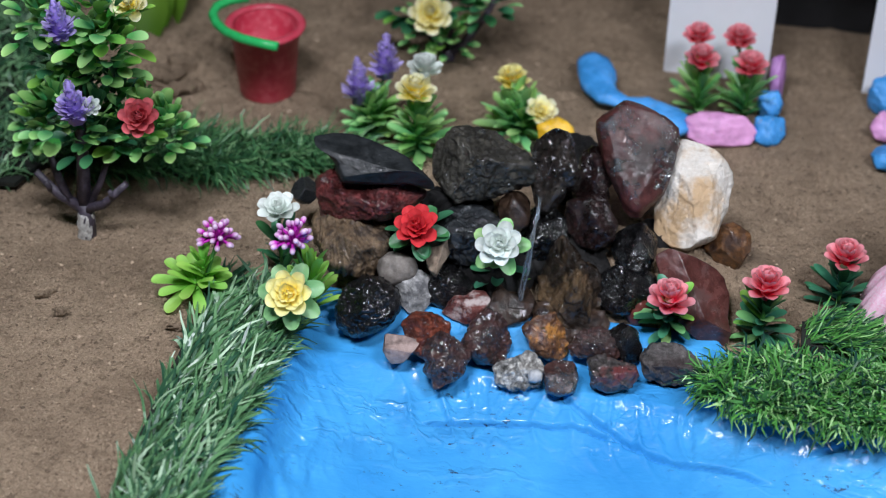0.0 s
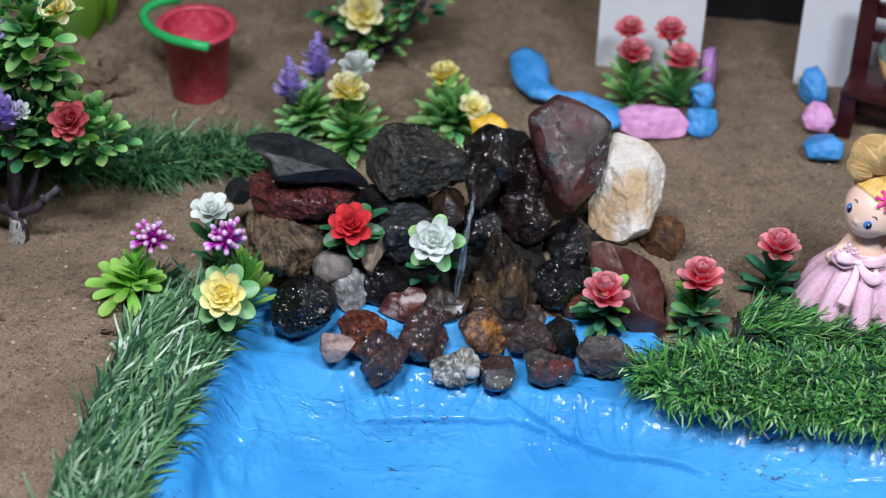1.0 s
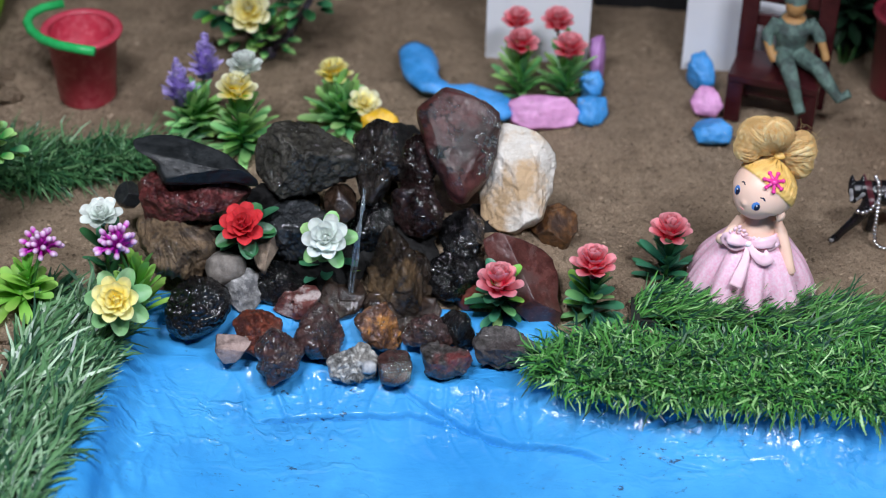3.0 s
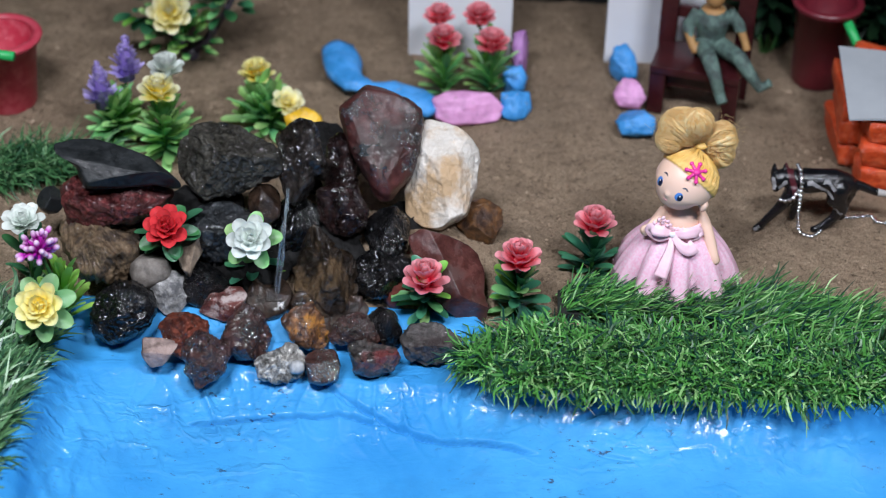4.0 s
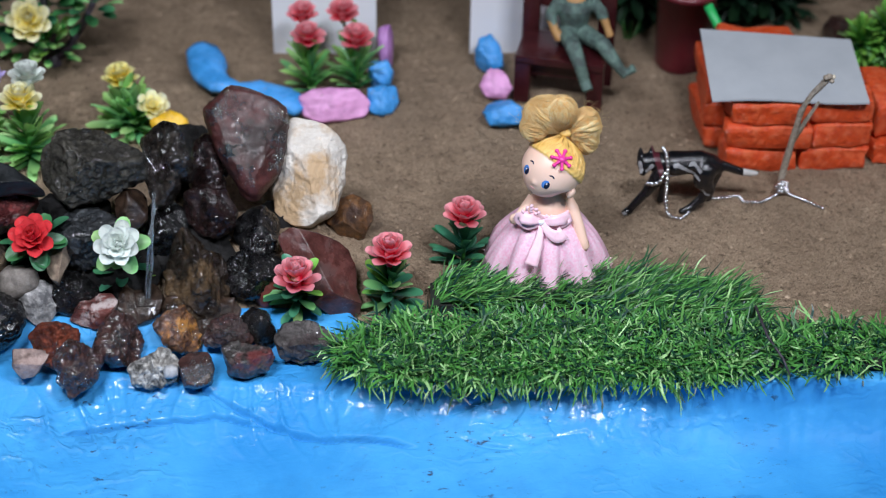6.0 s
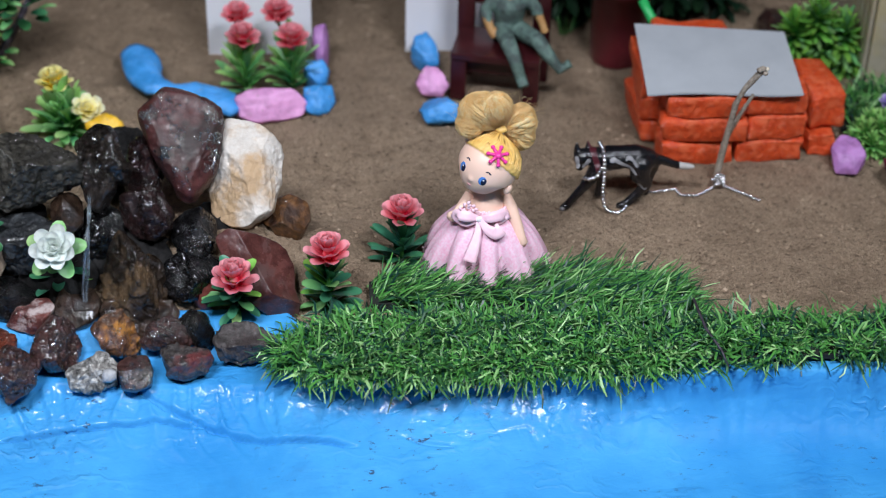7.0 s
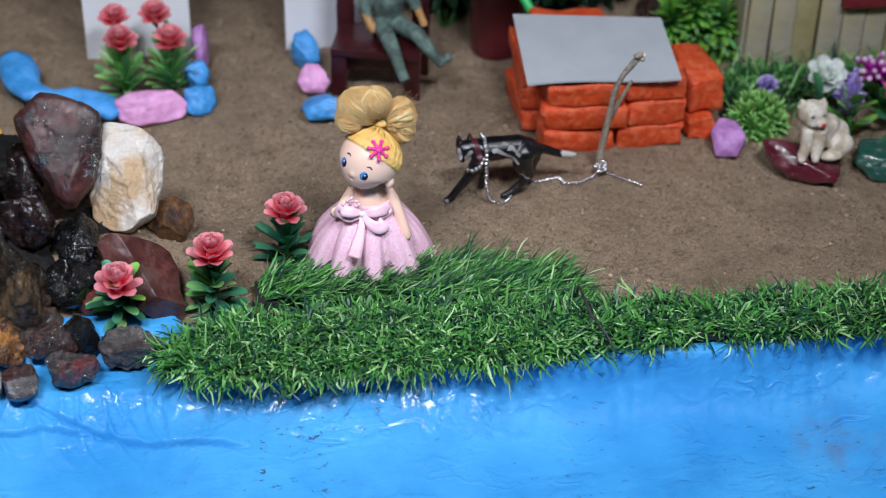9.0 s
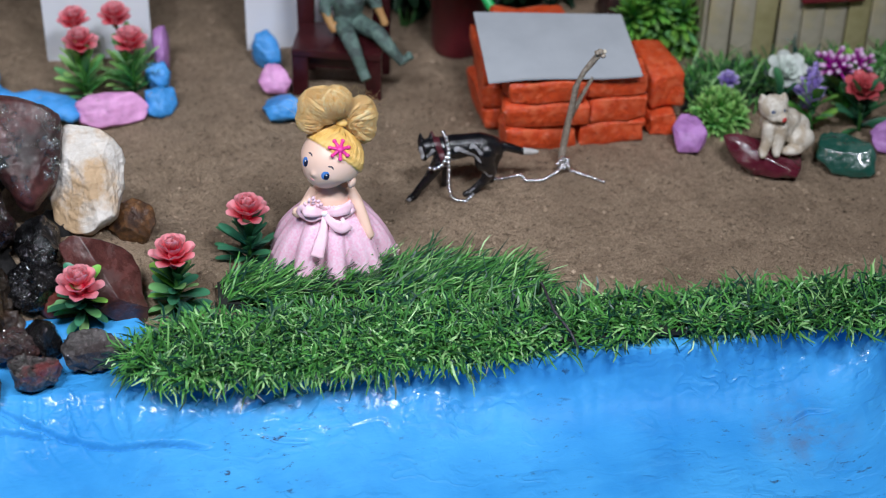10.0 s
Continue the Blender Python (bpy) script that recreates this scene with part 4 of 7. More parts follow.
def grass_mat(name, poly, count, length, width, lean, spread, material, label, seed, base_z=0.0, droop=0.0, front=None, longer=0.0, curl=0.10, beads=0):
    """A cut piece of artificial turf: a dark backing and bent blades. lean: where the blades lie to; droop: how far those at the front edge hang over."""
    rnd = random.Random(seed)
    cx, cy = sum(p[0] for p in poly) / len(poly), sum(p[1] for p in poly) / len(poly)
    mat_ob = thing(name, (cx, cy, base_z), label, "artificial grass")
    bm = bmesh.new()
    vs = [bm.verts.new((x - cx, y - cy, 0.0005)) for x, y in poly]
    f = bm.faces.new(vs)
    ex = bmesh.ops.extrude_face_region(bm, geom=[f])
    bmesh.ops.translate(bm, vec=(0, 0, 0.003), verts=[v for v in ex["geom"] if isinstance(v, bmesh.types.BMVert)])
    bmesh.ops.recalc_face_normals(bm, faces=bm.faces[:])
    part("backing", bm, BACKING, mat_ob, smooth=False)
    xs, ys = [p[0] for p in poly], [p[1] for p in poly]
    verts, faces = [], []
    made = 0
    while made < count:
        tx, ty_ = rnd.uniform(min(xs), max(xs)), rnd.uniform(min(ys), max(ys))
        if not inside(poly, tx, ty_):
            continue
        n2 = noise.noise(Vector((tx * 28, ty_ * 28, seed)))
        lx, ly = lean[0] + 0.3 * n2, lean[1] + 0.3 * noise.noise(Vector((tx * 28, ty_ * 28, seed + 9.0)))
        if front is not None:
            ly -= droop * smooth01(1 - (ty_ - front) / 0.018)
        grow = 1 + longer * smooth01((ty_ - min(ys)) / (max(ys) - min(ys)))
        turn0 = rnd.uniform(0, math.tau)
        tall = rnd.uniform(0.7, 1.15)
        for q in range(11):
            made += 1
            L = length * grow * tall * rnd.uniform(0.55, 1.2)
            a = turn0 + q * 0.571 + rnd.uniform(-0.3, 0.3)
            out = spread * rnd.uniform(0.2, 1.0)
            d = Vector((lx + math.cos(a) * out, ly + math.sin(a) * out, rnd.uniform(0.25, 0.95))).normalized()
            side = Vector((-d.y, d.x, 0))
            side = side.normalized() if side.length > 1e-3 else Vector((1, 0, 0))
            side = (side + Vector((rnd.uniform(-.6, .6), rnd.uniform(-.6, .6), rnd.uniform(-.5, .5)))).normalized()
            bend = Vector((d.x, d.y, 0)) * L * rnd.uniform(0.0, 0.5) + Vector((0, 0, -1)) * L * rnd.uniform(0.05, 0.75) + side * L * rnd.uniform(-0.45, 0.45)
            kink = (side * rnd.uniform(-1, 1) + Vector((0, 0, rnd.uniform(-1, 1)))) * L * curl
            w = width * rnd.uniform(0.7, 1.25)
            p0 = Vector((tx - cx + rnd.uniform(-1, 1) * 0.0014, ty_ - cy + rnd.uniform(-1, 1) * 0.0014, 0.002))
            i0 = len(verts)
            for s, ww in ((0.0, 0.75), (0.3, 1.0), (0.55, 1.0), (0.8, 0.8), (1.0, 0.3)):
                p = p0 + d * L * s + bend * s * s + kink * math.sin(s * 5.5)
                verts += [p - side * w * ww / 2, p + side * w * ww / 2]
            faces += [(i0 + k, i0 + k + 1, i0 + k + 3, i0 + k + 2) for k in (0, 2, 4, 6)]
    me = bpy.data.meshes.new("blades")
    me.from_pydata([tuple(v) for v in verts], [], faces)
    blades = part("blades", me, material, mat_ob)
    tagged(blades, kind="stuff")
    if beads:
        water_on_blades(mat_ob, verts, beads, rnd)
    return mat_ob


grass_mat("grass_mat", [(-0.022, 0.765), (0.012, 0.7525), (0.06, 0.7500), (0.12, 0.7515), (0.19, 0.7545), (0.205, 0.780), (0.15, 0.792), (0.07, 0.792), (0.02, 0.790), (0.0, 0.786)], 13200, 0.0152, 0.00140, (-0.08, -0.12), 1.2, GRASS_LUSH,
          "lush green artificial turf piece at the pool's edge", 71, 0.005, 0.40, 0.752, 0.10, 0.20)
grass_mat("grass_mat", [(0.030, 0.808), (0.07, 0.806), (0.15, 0.802), (0.205, 0.786), (0.19, 0.818), (0.15, 0.829), (0.09, 0.832), (0.03, 0.828)], 6200, 0.0200, 0.00110, (0.75, 0.25), 0.50, GRASS_LUSH,
          "longer green artificial turf piece combed to one side", 77, 0.005)
grass_mat("grass_mat", [(0.20, 0.7545), (0.25, 0.7565), (0.30, 0.7555), (0.37, 0.750), (0.46, 0.748), (0.60, 0.745), (0.60, 0.784), (0.46, 0.784), (0.30, 0.785), (0.20, 0.790)], 11200, 0.0152, 0.00138, (-0.05, 0.0), 1.1, GRASS_LUSH,
          "narrow green artificial turf strip along the pool", 72, 0.006, 0.35, 0.749, 0.0, 0.18)
grass_mat("grass_mat", [(-0.290, 0.797), (-0.250, 0.802), (-0.238, 0.775), (-0.245, 0.70), (-0.255, 0.60), (-0.292, 0.60), (-0.292, 0.70)], 4000, 0.022, 0.0018, (0.32, 0.62), 0.55, GRASS_WET,
          "pale wet artificial turf strip beside the pool", 73, 0.003, curl=0.05, beads=520)
grass_mat("grass_mat", [(-0.415, 0.888), (-0.33, 0.900), (-0.262, 0.922), (-0.240, 0.945), (-0.33, 0.938), (-0.415, 0.928)], 5200, 0.024, 0.0012, (0.45, 0.0), 0.6, GRASS_DULL,
          "dull green artificial turf strip behind the rocks", 74, 0.003)
grass_mat("grass_mat", [(-0.66, 0.862), (-0.430, 0.868), (-0.418, 0.905), (-0.424, 0.95), (-0.445, 1.00), (-0.468, 1.06), (-0.51, 1.20), (-0.66, 1.20)], 6400, 0.026, 0.0016, (0.15, 0.25), 0.6, GRASS_PALE,
          "broad dull green artificial turf piece", 75, 0.003)
grass_mat("grass_mat", [(0.325, 0.975), (0.40, 0.985), (0.48, 0.985), (0.48, 1.02), (0.34, 1.015)], 1500, 0.020, 0.0014, (0.0, 0.05), 0.7, GRASS_LUSH,
          "dark green artificial turf along the stick cabin", 76, 0.003)


# ---- plastic flowers ----
def spoon(name, length, width, cup, widest=0.7, nx=4, curl=0.0):
    """A cupped petal or leaf, lying along +y from its root, broadest at widest, with a round tip."""
    bm = bmesh.new()
    rows = []
    shape = [(widest * q, 0.25 + 0.75 * math.sin(q * math.pi / 2)) for q in (0.0, 0.3, 0.6, 0.85)]
    shape += [(widest + (1 - widest) * math.sin(q), math.cos(q)) for q in (0.0, 0.45, 0.8, 1.1, 1.33)]
    for s, k in shape:
        w = width * k
        rows.append([bm.verts.new((w * (i / nx - 0.5), length * s, cup * w * ((2 * i / nx - 1) ** 2) * 0.6 + curl * length * s * s)) for i in range(nx + 1)])
    for r0, r1 in zip(rows, rows[1:]):
        for i in range(nx):
            bm.faces.new((r0[i], r0[i + 1], r1[i + 1], r1[i]))
    return mesh_of(name, bm)


PETALS = {}


def shared(key, mat_, length, width, cup, tip, curl):
    k = (key, mat_.name, round(length, 4), round(width, 4), curl)
    if k not in PETALS:
        PETALS[k] = spoon(key, length, width, cup, tip, curl=curl)
        PETALS[k].materials.append(mat_)
    return PETALS[k]


def rosette(parent, at, r, mat_, tilt=(0, 0), layers=((7, 84, 1.0), (7, 68, 0.92), (6, 52, 0.80), (5, 35, 0.66), (4, 17, 0.5)), wide=0.58, seed=1, core=None, rise=0.11, curl=0.32):
    """A layered blossom of cupped petals, opened by the degrees given for each layer."""
    rnd = random.Random(seed)
    bm = bmesh.new()
    ball(bm, (0, 0, r * 0.05), (r * 0.24, r * 0.24, r * 0.50), sub=2)
    blossom = part("blossom", bm, core or mat_, parent, m=Matrix.Translation(at) @ pose(0, 0, 0, tilt[0], tilt[1], 0) @ pose(0, 0, 0, 0, 0, rnd.uniform(0, 360)))
    for li, (n, opened, k) in enumerate(layers):
        me = shared("petal", mat_, r * k, r * wide * (0.72 + 0.28 * k), 0.46, 0.70, curl)
        for i in range(n):
            az = 360 * (i + 0.5 * (li % 2)) / n + rnd.uniform(-7, 7)
            part("petal", me, None, blossom, m=pose(0, 0, r * rise * li, 0, 0, az) @ pose(0, 0, 0, 90 - opened + rnd.uniform(-6, 6), rnd.uniform(-8, 8), 0))
    return blossom


def spire(parent, at, r, h, mat_, tilt=(0, 0), seed=1):
    """A pointed blossom of many small petals in tightening rings."""
    rnd = random.Random(seed)
    bm = bmesh.new()
    tube(bm, ((0, 0, -0.1 * h), (0, 0, h * 0.5), (0, 0, h * 0.96)), (r * 0.45, r * 0.3, r * 0.05), 8)
    blossom = part("blossom", bm, mat_, parent, m=Matrix.Translation(at) @ pose(0, 0, 0, tilt[0], tilt[1], 0))
    for li in range(9):
        s = li / 8
        me = shared("petal", mat_, r * (1.0 - 0.66 * s), r * 0.34 * (1 - 0.4 * s), 0.4, 0.6, 0.35)
        n = 13 - int(li * 0.9)
        for i in range(n):
            k = rnd.uniform(0.75, 1.15)
            part("petal", me, None, blossom, m=pose(0, 0, h * (0.0 + 0.80 * s + rnd.uniform(-0.03, 0.03)), 0, 0, 360 * (i + 0.5 * li) / n + rnd.uniform(-14, 14)) @ pose(0, 0, 0, 14 + 44 * s + rnd.uniform(-14, 14), rnd.uniform(-20, 20), 0) @ Matrix.Diagonal((k, k, k, 1)))
    return blossom


BUD = {}


def cluster(parent, at, r, seed=1, n=28):
    """A loose head of small round buds on fine stalks."""
    rnd = random.Random(seed)
    bm = bmesh.new()
    heads = []
    for i in range(n):
        u = (i + 0.5) / n
        z, a = 1 - 1.25 * u, i * 2.4
        q = math.sqrt(max(0, 1 - z * z))
        d = Vector((q * math.cos(a), q * math.sin(a), z)) * r * rnd.uniform(0.45, 1.12)
        heads.append(d)
        tube(bm, ((0, 0, -r * 0.5), d * 0.5, d), (r * 0.09, r * 0.08, r * 0.06), 5)
    blossom = part("blossom", bm, P_MAGENTA, parent, m=Matrix.Translation(at))
    key = round(r, 4)
    if key not in BUD:
        b2 = bmesh.new()
        ball(b2, (0, 0, 0), (r * 0.145, r * 0.22, r * 0.145), sub=2)
        BUD[key] = mesh_of("bud", b2)
        BUD[key].materials.append(P_BUD)
    for d in heads:
        q = d.to_track_quat("Y", "Z").to_matrix().to_4x4()
        part("bud", BUD[key], None, blossom, m=Matrix.Translation(d) @ q)
    return blossom


MIXED = {"mid_green_plastic_leaf": (LEAF_MID, LEAF_TEAL, LEAF_TEAL, LEAF_LIGHT), "sage_green_plastic_leaf": (LEAF_SAGE, LEAF_SAGE, LEAF_FERN, LEAF_MID), "light_green_plastic_leaf": (LEAF_LIGHT, LEAF_LIGHT, LEAF_MID)}


def leaves(parent, at, n, length, width, mat_, lo=25, hi=70, h0=0.0, h1=0.012, seed=1, tip=0.7, cup=0.25, curl=-0.12, off=0.0):
    """Leaves in whorls round a stem: from lo to hi degrees out of the upright."""
    rnd = random.Random(seed)
    kinds = [shared("leaf", q, length, width, cup, tip, curl) for q in MIXED.get(mat_.name, (mat_,))]
    for i in range(n):
        me = rnd.choice(kinds)
        s = i / max(1, n - 1)
        k = rnd.uniform(0.75, 1.12)
        m = pose(at[0], at[1], at[2] + h0 + (h1 - h0) * s, 0, 0, i * 137.5 + rnd.uniform(-15, 15)) @ pose(0, 0, 0, 90 - (hi + (lo - hi) * s) + rnd.uniform(-8, 8), rnd.uniform(-15, 15), 0)
        part("leaf", me, None, parent, m=m @ Matrix.Translation((0, off * math.sqrt(rnd.random()), 0)) @ Matrix.Diagonal((k, k, k, 1)))


def flower(loc, heads, label, group="", leaf=(12, 0.018, 0.007, LEAF_MID, 25, 70, 0.0, 0.014), seed=1, name="artificial_flower", tip=0.7, stem_r=0.0012, collar=None):
    """A plastic flower stuck into the soil. heads: (kind, place, size, material, tilt)."""
    f = thing(name, loc, label, "artificial flower", group)
    base = Vector(loc)
    for i, (kind, at, size, mt, tilt) in enumerate(heads):
        d = Vector(at) - base
        bm = bmesh.new()
        tube(bm, ((d.x * 0.1, d.y * 0.1, -0.006), (d.x * 0.5, d.y * 0.5, d.z * 0.45), tuple(d)), (stem_r, stem_r, stem_r * 0.8), 6)
        part("stem", bm, STEM_GREEN, f)
        if kind == "rosette":
            if tilt[0] < 10:
                bl = rosette(f, d, size, mt, tilt, seed=seed * 7 + i, rise=0.16)
            else:
                bl = rosette(f, d, size, mt, tilt, ((7, 78, 1.0), (7, 66, 0.78), (5, 50, 0.57), (3, 24, 0.40)), 0.62, seed * 7 + i, rise=0.09, curl=0.20)
            if collar:
                cn, cl, cm = collar
                me = shared("leaf", cm, cl, cl * 0.55, 0.2, 0.55, -0.05)
                for q in range(cn):
                    part("leaf", me, None, bl, m=pose(0, 0, -0.002, 0, 0, q * 360 / cn + 12) @ pose(0, 0, 0, -4, 0, 0))
        elif kind == "spire":
            spire(f, d, size, size * 2.4, mt, tilt, seed=seed * 7 + i)
        elif kind == "cluster":
            cluster(f, d, size, seed * 7 + i)
        n, ll, lw, lm, lo, hi, h0, h1 = leaf
        leaves(f, (d.x * 0.35, d.y * 0.35, 0), n, ll, lw, lm, lo, hi, h0, max(h1, d.z * 0.5), seed * 11 + i, tip)
    return f


FACE = (6, 0)
flower((-0.0405, 0.812, 0.006), (("rosette", (-0.0411, 0.800, 0.030), 0.0135, P_ROSE, FACE),), "rose-pink plastic flower with green leaves on a rock", "rose-pink flowers", (32, 0.0175, 0.0072, LEAF_MID, 35, 105, 0.002, 0.018), 1)
flower((0.0085, 0.815, 0.0), (("rosette", (0.0080, 0.812, 0.037), 0.0135, P_ROSE, FACE),), "rose-pink plastic flower with green leaves by the turf", "rose-pink flowers", (36, 0.0180, 0.0072, LEAF_MID, 20, 100, 0.002, 0.024), 2)
flower((0.0490, 0.853, 0.0), (("rosette", (0.0490, 0.853, 0.032), 0.0130, P_ROSE, FACE),), "rose-pink plastic flower with dark leaves beside the doll", "rose-pink flowers", (34, 0.0210, 0.0055, LEAF_TEAL, 15, 80, 0.0, 0.018), 3)
flower((-0.1802, 0.8273, 0.03), (("rosette", (-0.179, 0.816, 0.0475), 0.0135, P_RED, (30, 0)),), "bright red plastic flower on the rock heap", "", (12, 0.019, 0.008, LEAF_DARK, 50, 95, 0.004, 0.012), 4, collar=(5, 0.0175, LEAF_DARK))
white_flower = flower((-0.1355, 0.832, 0.01), (("rosette", (-0.1329, 0.806, 0.0507), 0.0135, P_WHITE, (42, 0)),), "white plastic flower beside the falling water", "", (14, 0.019, 0.009, LEAF_MID, 45, 95, 0.006, 0.020), 5, collar=(5, 0.0165, LEAF_MID))
bm = bmesh.new()
tube(bm, ((-0.0085, -0.012, -0.014), (-0.0080, -0.0125, -0.002), (-0.0050, -0.013, 0.010)), (0.0027, 0.0025, 0.0018), 12)
part("stalk", bm, WRAP, white_flower, "pale white plastic stalk")
flower((-0.240, 0.784, 0.002), (("rosette", (-0.2364, 0.762, 0.0351), 0.0138, P_YELLOW, (46, 0)),), "yellow plastic flower with round mint leaves", "", (0, 0.02, 0.01, LEAF_MINT, 70, 100, 0.01, 0.01), 6, collar=(7, 0.0185, LEAF_MINT))
flower((-0.2575, 0.8254, 0), (("rosette", (-0.2555, 0.815, 0.0477), 0.0125, P_WHITE, (12, 0)),), "white plastic flower with dark green leaves", "", (14, 0.019, 0.006, LEAF_DARK, 25, 75, 0.0, 0.02), 7)
flower((-0.2286, 0.7961, 0), (("cluster", (-0.2373, 0.775, 0.0611), 0.011, P_MAGENTA, (0, 0)),), "magenta plastic bud cluster with bright green leaves", "magenta bud clusters", (34, 0.021, 0.0055, LEAF_LIME, 4, 52, 0.004, 0.026), 8)
sprig = flower((-0.2965, 0.7883, 0), (("cluster", (-0.284, 0.795, 0.0416), 0.0110, P_MAGENTA, (0, 0)),), "magenta plastic bud cluster on a loose light green sprig", "magenta bud clusters", (15, 0.016, 0.0070, LEAF_LIME, 20, 75, 0.010, 0.026), 9)
for az, up, ln in ((100, 10, 0.024), (150, -12, 0.023), (128, 4, 0.021), (205, -10, 0.020), (175, 14, 0.018), (262, 12, 0.019), (75, 34, 0.021), (290, 36, 0.018), (125, 44, 0.019), (20, 34, 0.019), (60, 52, 0.018), (330, 48, 0.017), (240, 40, 0.017)):
    part("leaf", shared("leaf", LEAF_LIME, ln, ln * 0.36, 0.25, 0.84, -0.1), None, sprig, m=pose(0, 0, 0.013, 0, 0, az) @ pose(0, 0, 0, up, 0, 0))
flower((-0.2367, 0.9709, 0), (("spire", (-0.2453, 0.975, 0.0243), 0.0125, P_PURPLE, (0, -4)), ("spire", (-0.2321, 0.985, 0.0382), 0.0120, P_PURPLE, (0, 2))), "two violet plastic spires with bright green leaves", "", (34, 0.020, 0.0062, LEAF_SAGE, 15, 85, 0.0, 0.018), 10)
flower((-0.2049, 0.9571, 0), (("rosette", (-0.2073, 0.955, 0.0416), 0.0135, P_CREAM, FACE), ("rosette", (-0.2035, 0.965, 0.0519), 0.0122, P_WHITE, FACE)), "yellow and white plastic flowers with green leaves", "", (40, 0.023, 0.0062, LEAF_SAGE, 10, 88, 0.0, 0.02), 11)
flower((-0.1528, 0.9885, 0), (("rosette", (-0.155, 1, 0.0297), 0.0120, P_YELLOW, FACE), ("rosette", (-0.1349, 0.985, 0.0212), 0.0110, P_CREAM, (30, 15))), "two yellow plastic flowers with green leaves", "", (34, 0.022, 0.0060, LEAF_SAGE, 10, 85, 0.0, 0.018), 12)
flower((-0.041, 1.0386, 0), (("rosette", (-0.0423, 1.034, 0.0384), 0.0120, P_ROSE, FACE), ("rosette", (-0.046, 1.052, 0.0445), 0.0110, P_ROSE, FACE)), "two rose-pink plastic flowers on one leafy stem", "rose-pink flowers at the house", (24, 0.024, 0.0055, LEAF_SAGE, 8, 62, 0.0, 0.022), 13)
flower((-0.0116, 1.0414, 0), (("rosette", (-0.0122, 1.034, 0.0369), 0.0125, P_ROSE, FACE), ("rosette", (-0.0208, 1.052, 0.0456), 0.0115, P_ROSE, FACE)), "two rose-pink plastic flowers on one leafy stem", "rose-pink flowers at the house", (24, 0.024, 0.0055, LEAF_SAGE, 8, 62, 0.0, 0.022), 14)
# by the small cat
flower((0.3791, 0.9497, 0), (("rosette", (0.3885, 0.975, 0.0267), 0.0145, P_WHITE, (30, 0)),), "white plastic flower behind the cat figurine", "", (9, 0.02, 0.007, LEAF_DARK, 20, 70, 0.0, 0.02), 15)
flower((0.4018, 0.9471, 0), (("spire", (0.398, 0.955, 0.0188), 0.0120, P_PURPLE, (0, 3)),), "violet plastic spire behind the cat figurine", "", (10, 0.022, 0.008, LEAF_LIGHT, 20, 70, 0.0, 0.02), 16)
flower((0.4318, 0.973, 0), (("cluster", (0.4201, 0.975, 0.0286), 0.0125, P_MAGENTA, (0, 0)), ("cluster", (0.4336, 0.975, 0.0286), 0.0115, P_MAGENTA, (0, 0))), "magenta plastic bud clusters with light leaves", "magenta bud clusters", (10, 0.022, 0.008, LEAF_LIGHT, 20, 70, 0.0, 0.02), 17)
flower((0.4305, 0.9438, 0), (("rosette", (0.4304, 0.952, 0.0249), 0.0135, P_DULLRED, (20, 0)),), "dusty red plastic flower with dark leaves", "", (16, 0.022, 0.006, LEAF_DARK, 20, 75, 0.0, 0.02), 18)


# ---- small plastic trees ----
def plastic_tree(name, loc, trunk_h, limbs, tufts, label, seed, wrap=0.0):
    """A bushy plastic sprig: dark forked twigs, tufts of leaves, blossoms."""
    t = thing(name, loc, label, "artificial tree")
    base = Vector(loc)
    bm = bmesh.new()
    tube(bm, ((0, 0, -0.012), (0.001, 0, trunk_h * 0.5), (0, 0, trunk_h)), (0.0052, 0.0046, 0.0042), 9)
    worn(bm, 0, 0.0006, 300)
    trunk = part("trunk", bm, STEM_DARK, t)
    if wrap:
        bw = bmesh.new()
        tube(bw, ((0, 0, -0.003), (0, 0, wrap * 0.5), (0.0004, 0, wrap)), (0.0054, 0.0050, 0.0047), 14)
        worn(bw, 2, 0.0012, 330)
        part("tape_wrap", bw, WRAP, t, "crumpled white tape round the trunk")
    for pts, r in limbs:
        bm = bmesh.new()
        tube(bm, [Vector(p) - base for p in pts], [r * (1 - 0.45 * i / max(1, len(pts) - 1)) for i in range(len(pts))], 7)
        part("limb", bm, STEM_DARK, t)
    for i, (kind, at, size, mt) in enumerate(tufts):
        d = Vector(at) - base
        if kind == "leaves":
            leaves(t, d, 28, size * 0.54, size * 0.38, mt, 5, 108, -size * 0.4, size * 0.35, seed * 13 + i, 0.58, off=size * 0.75)
            leaves(t, d, 12, size * 0.54, size * 0.34, LEAF_LIGHT if i % 2 else LEAF_SAGE, 5, 100, -size * 0.3, size * 0.4, seed * 13 + i + 5, 0.6, off=size * 0.8)
        elif kind == "rosette":
            rosette(t, d, size, mt, (45, 10), seed=seed + i)
        elif kind == "spire":
            spire(t, d, size, size * 2.3, mt, (15, 0), seed=seed + i)
    return t


ty = (-0.3752, 0.8366, 0)
TB = Vector(ty)


def on_tree(x, y, back=0.0):
    return (TB.x + x, TB.y + back, TB.z + y)


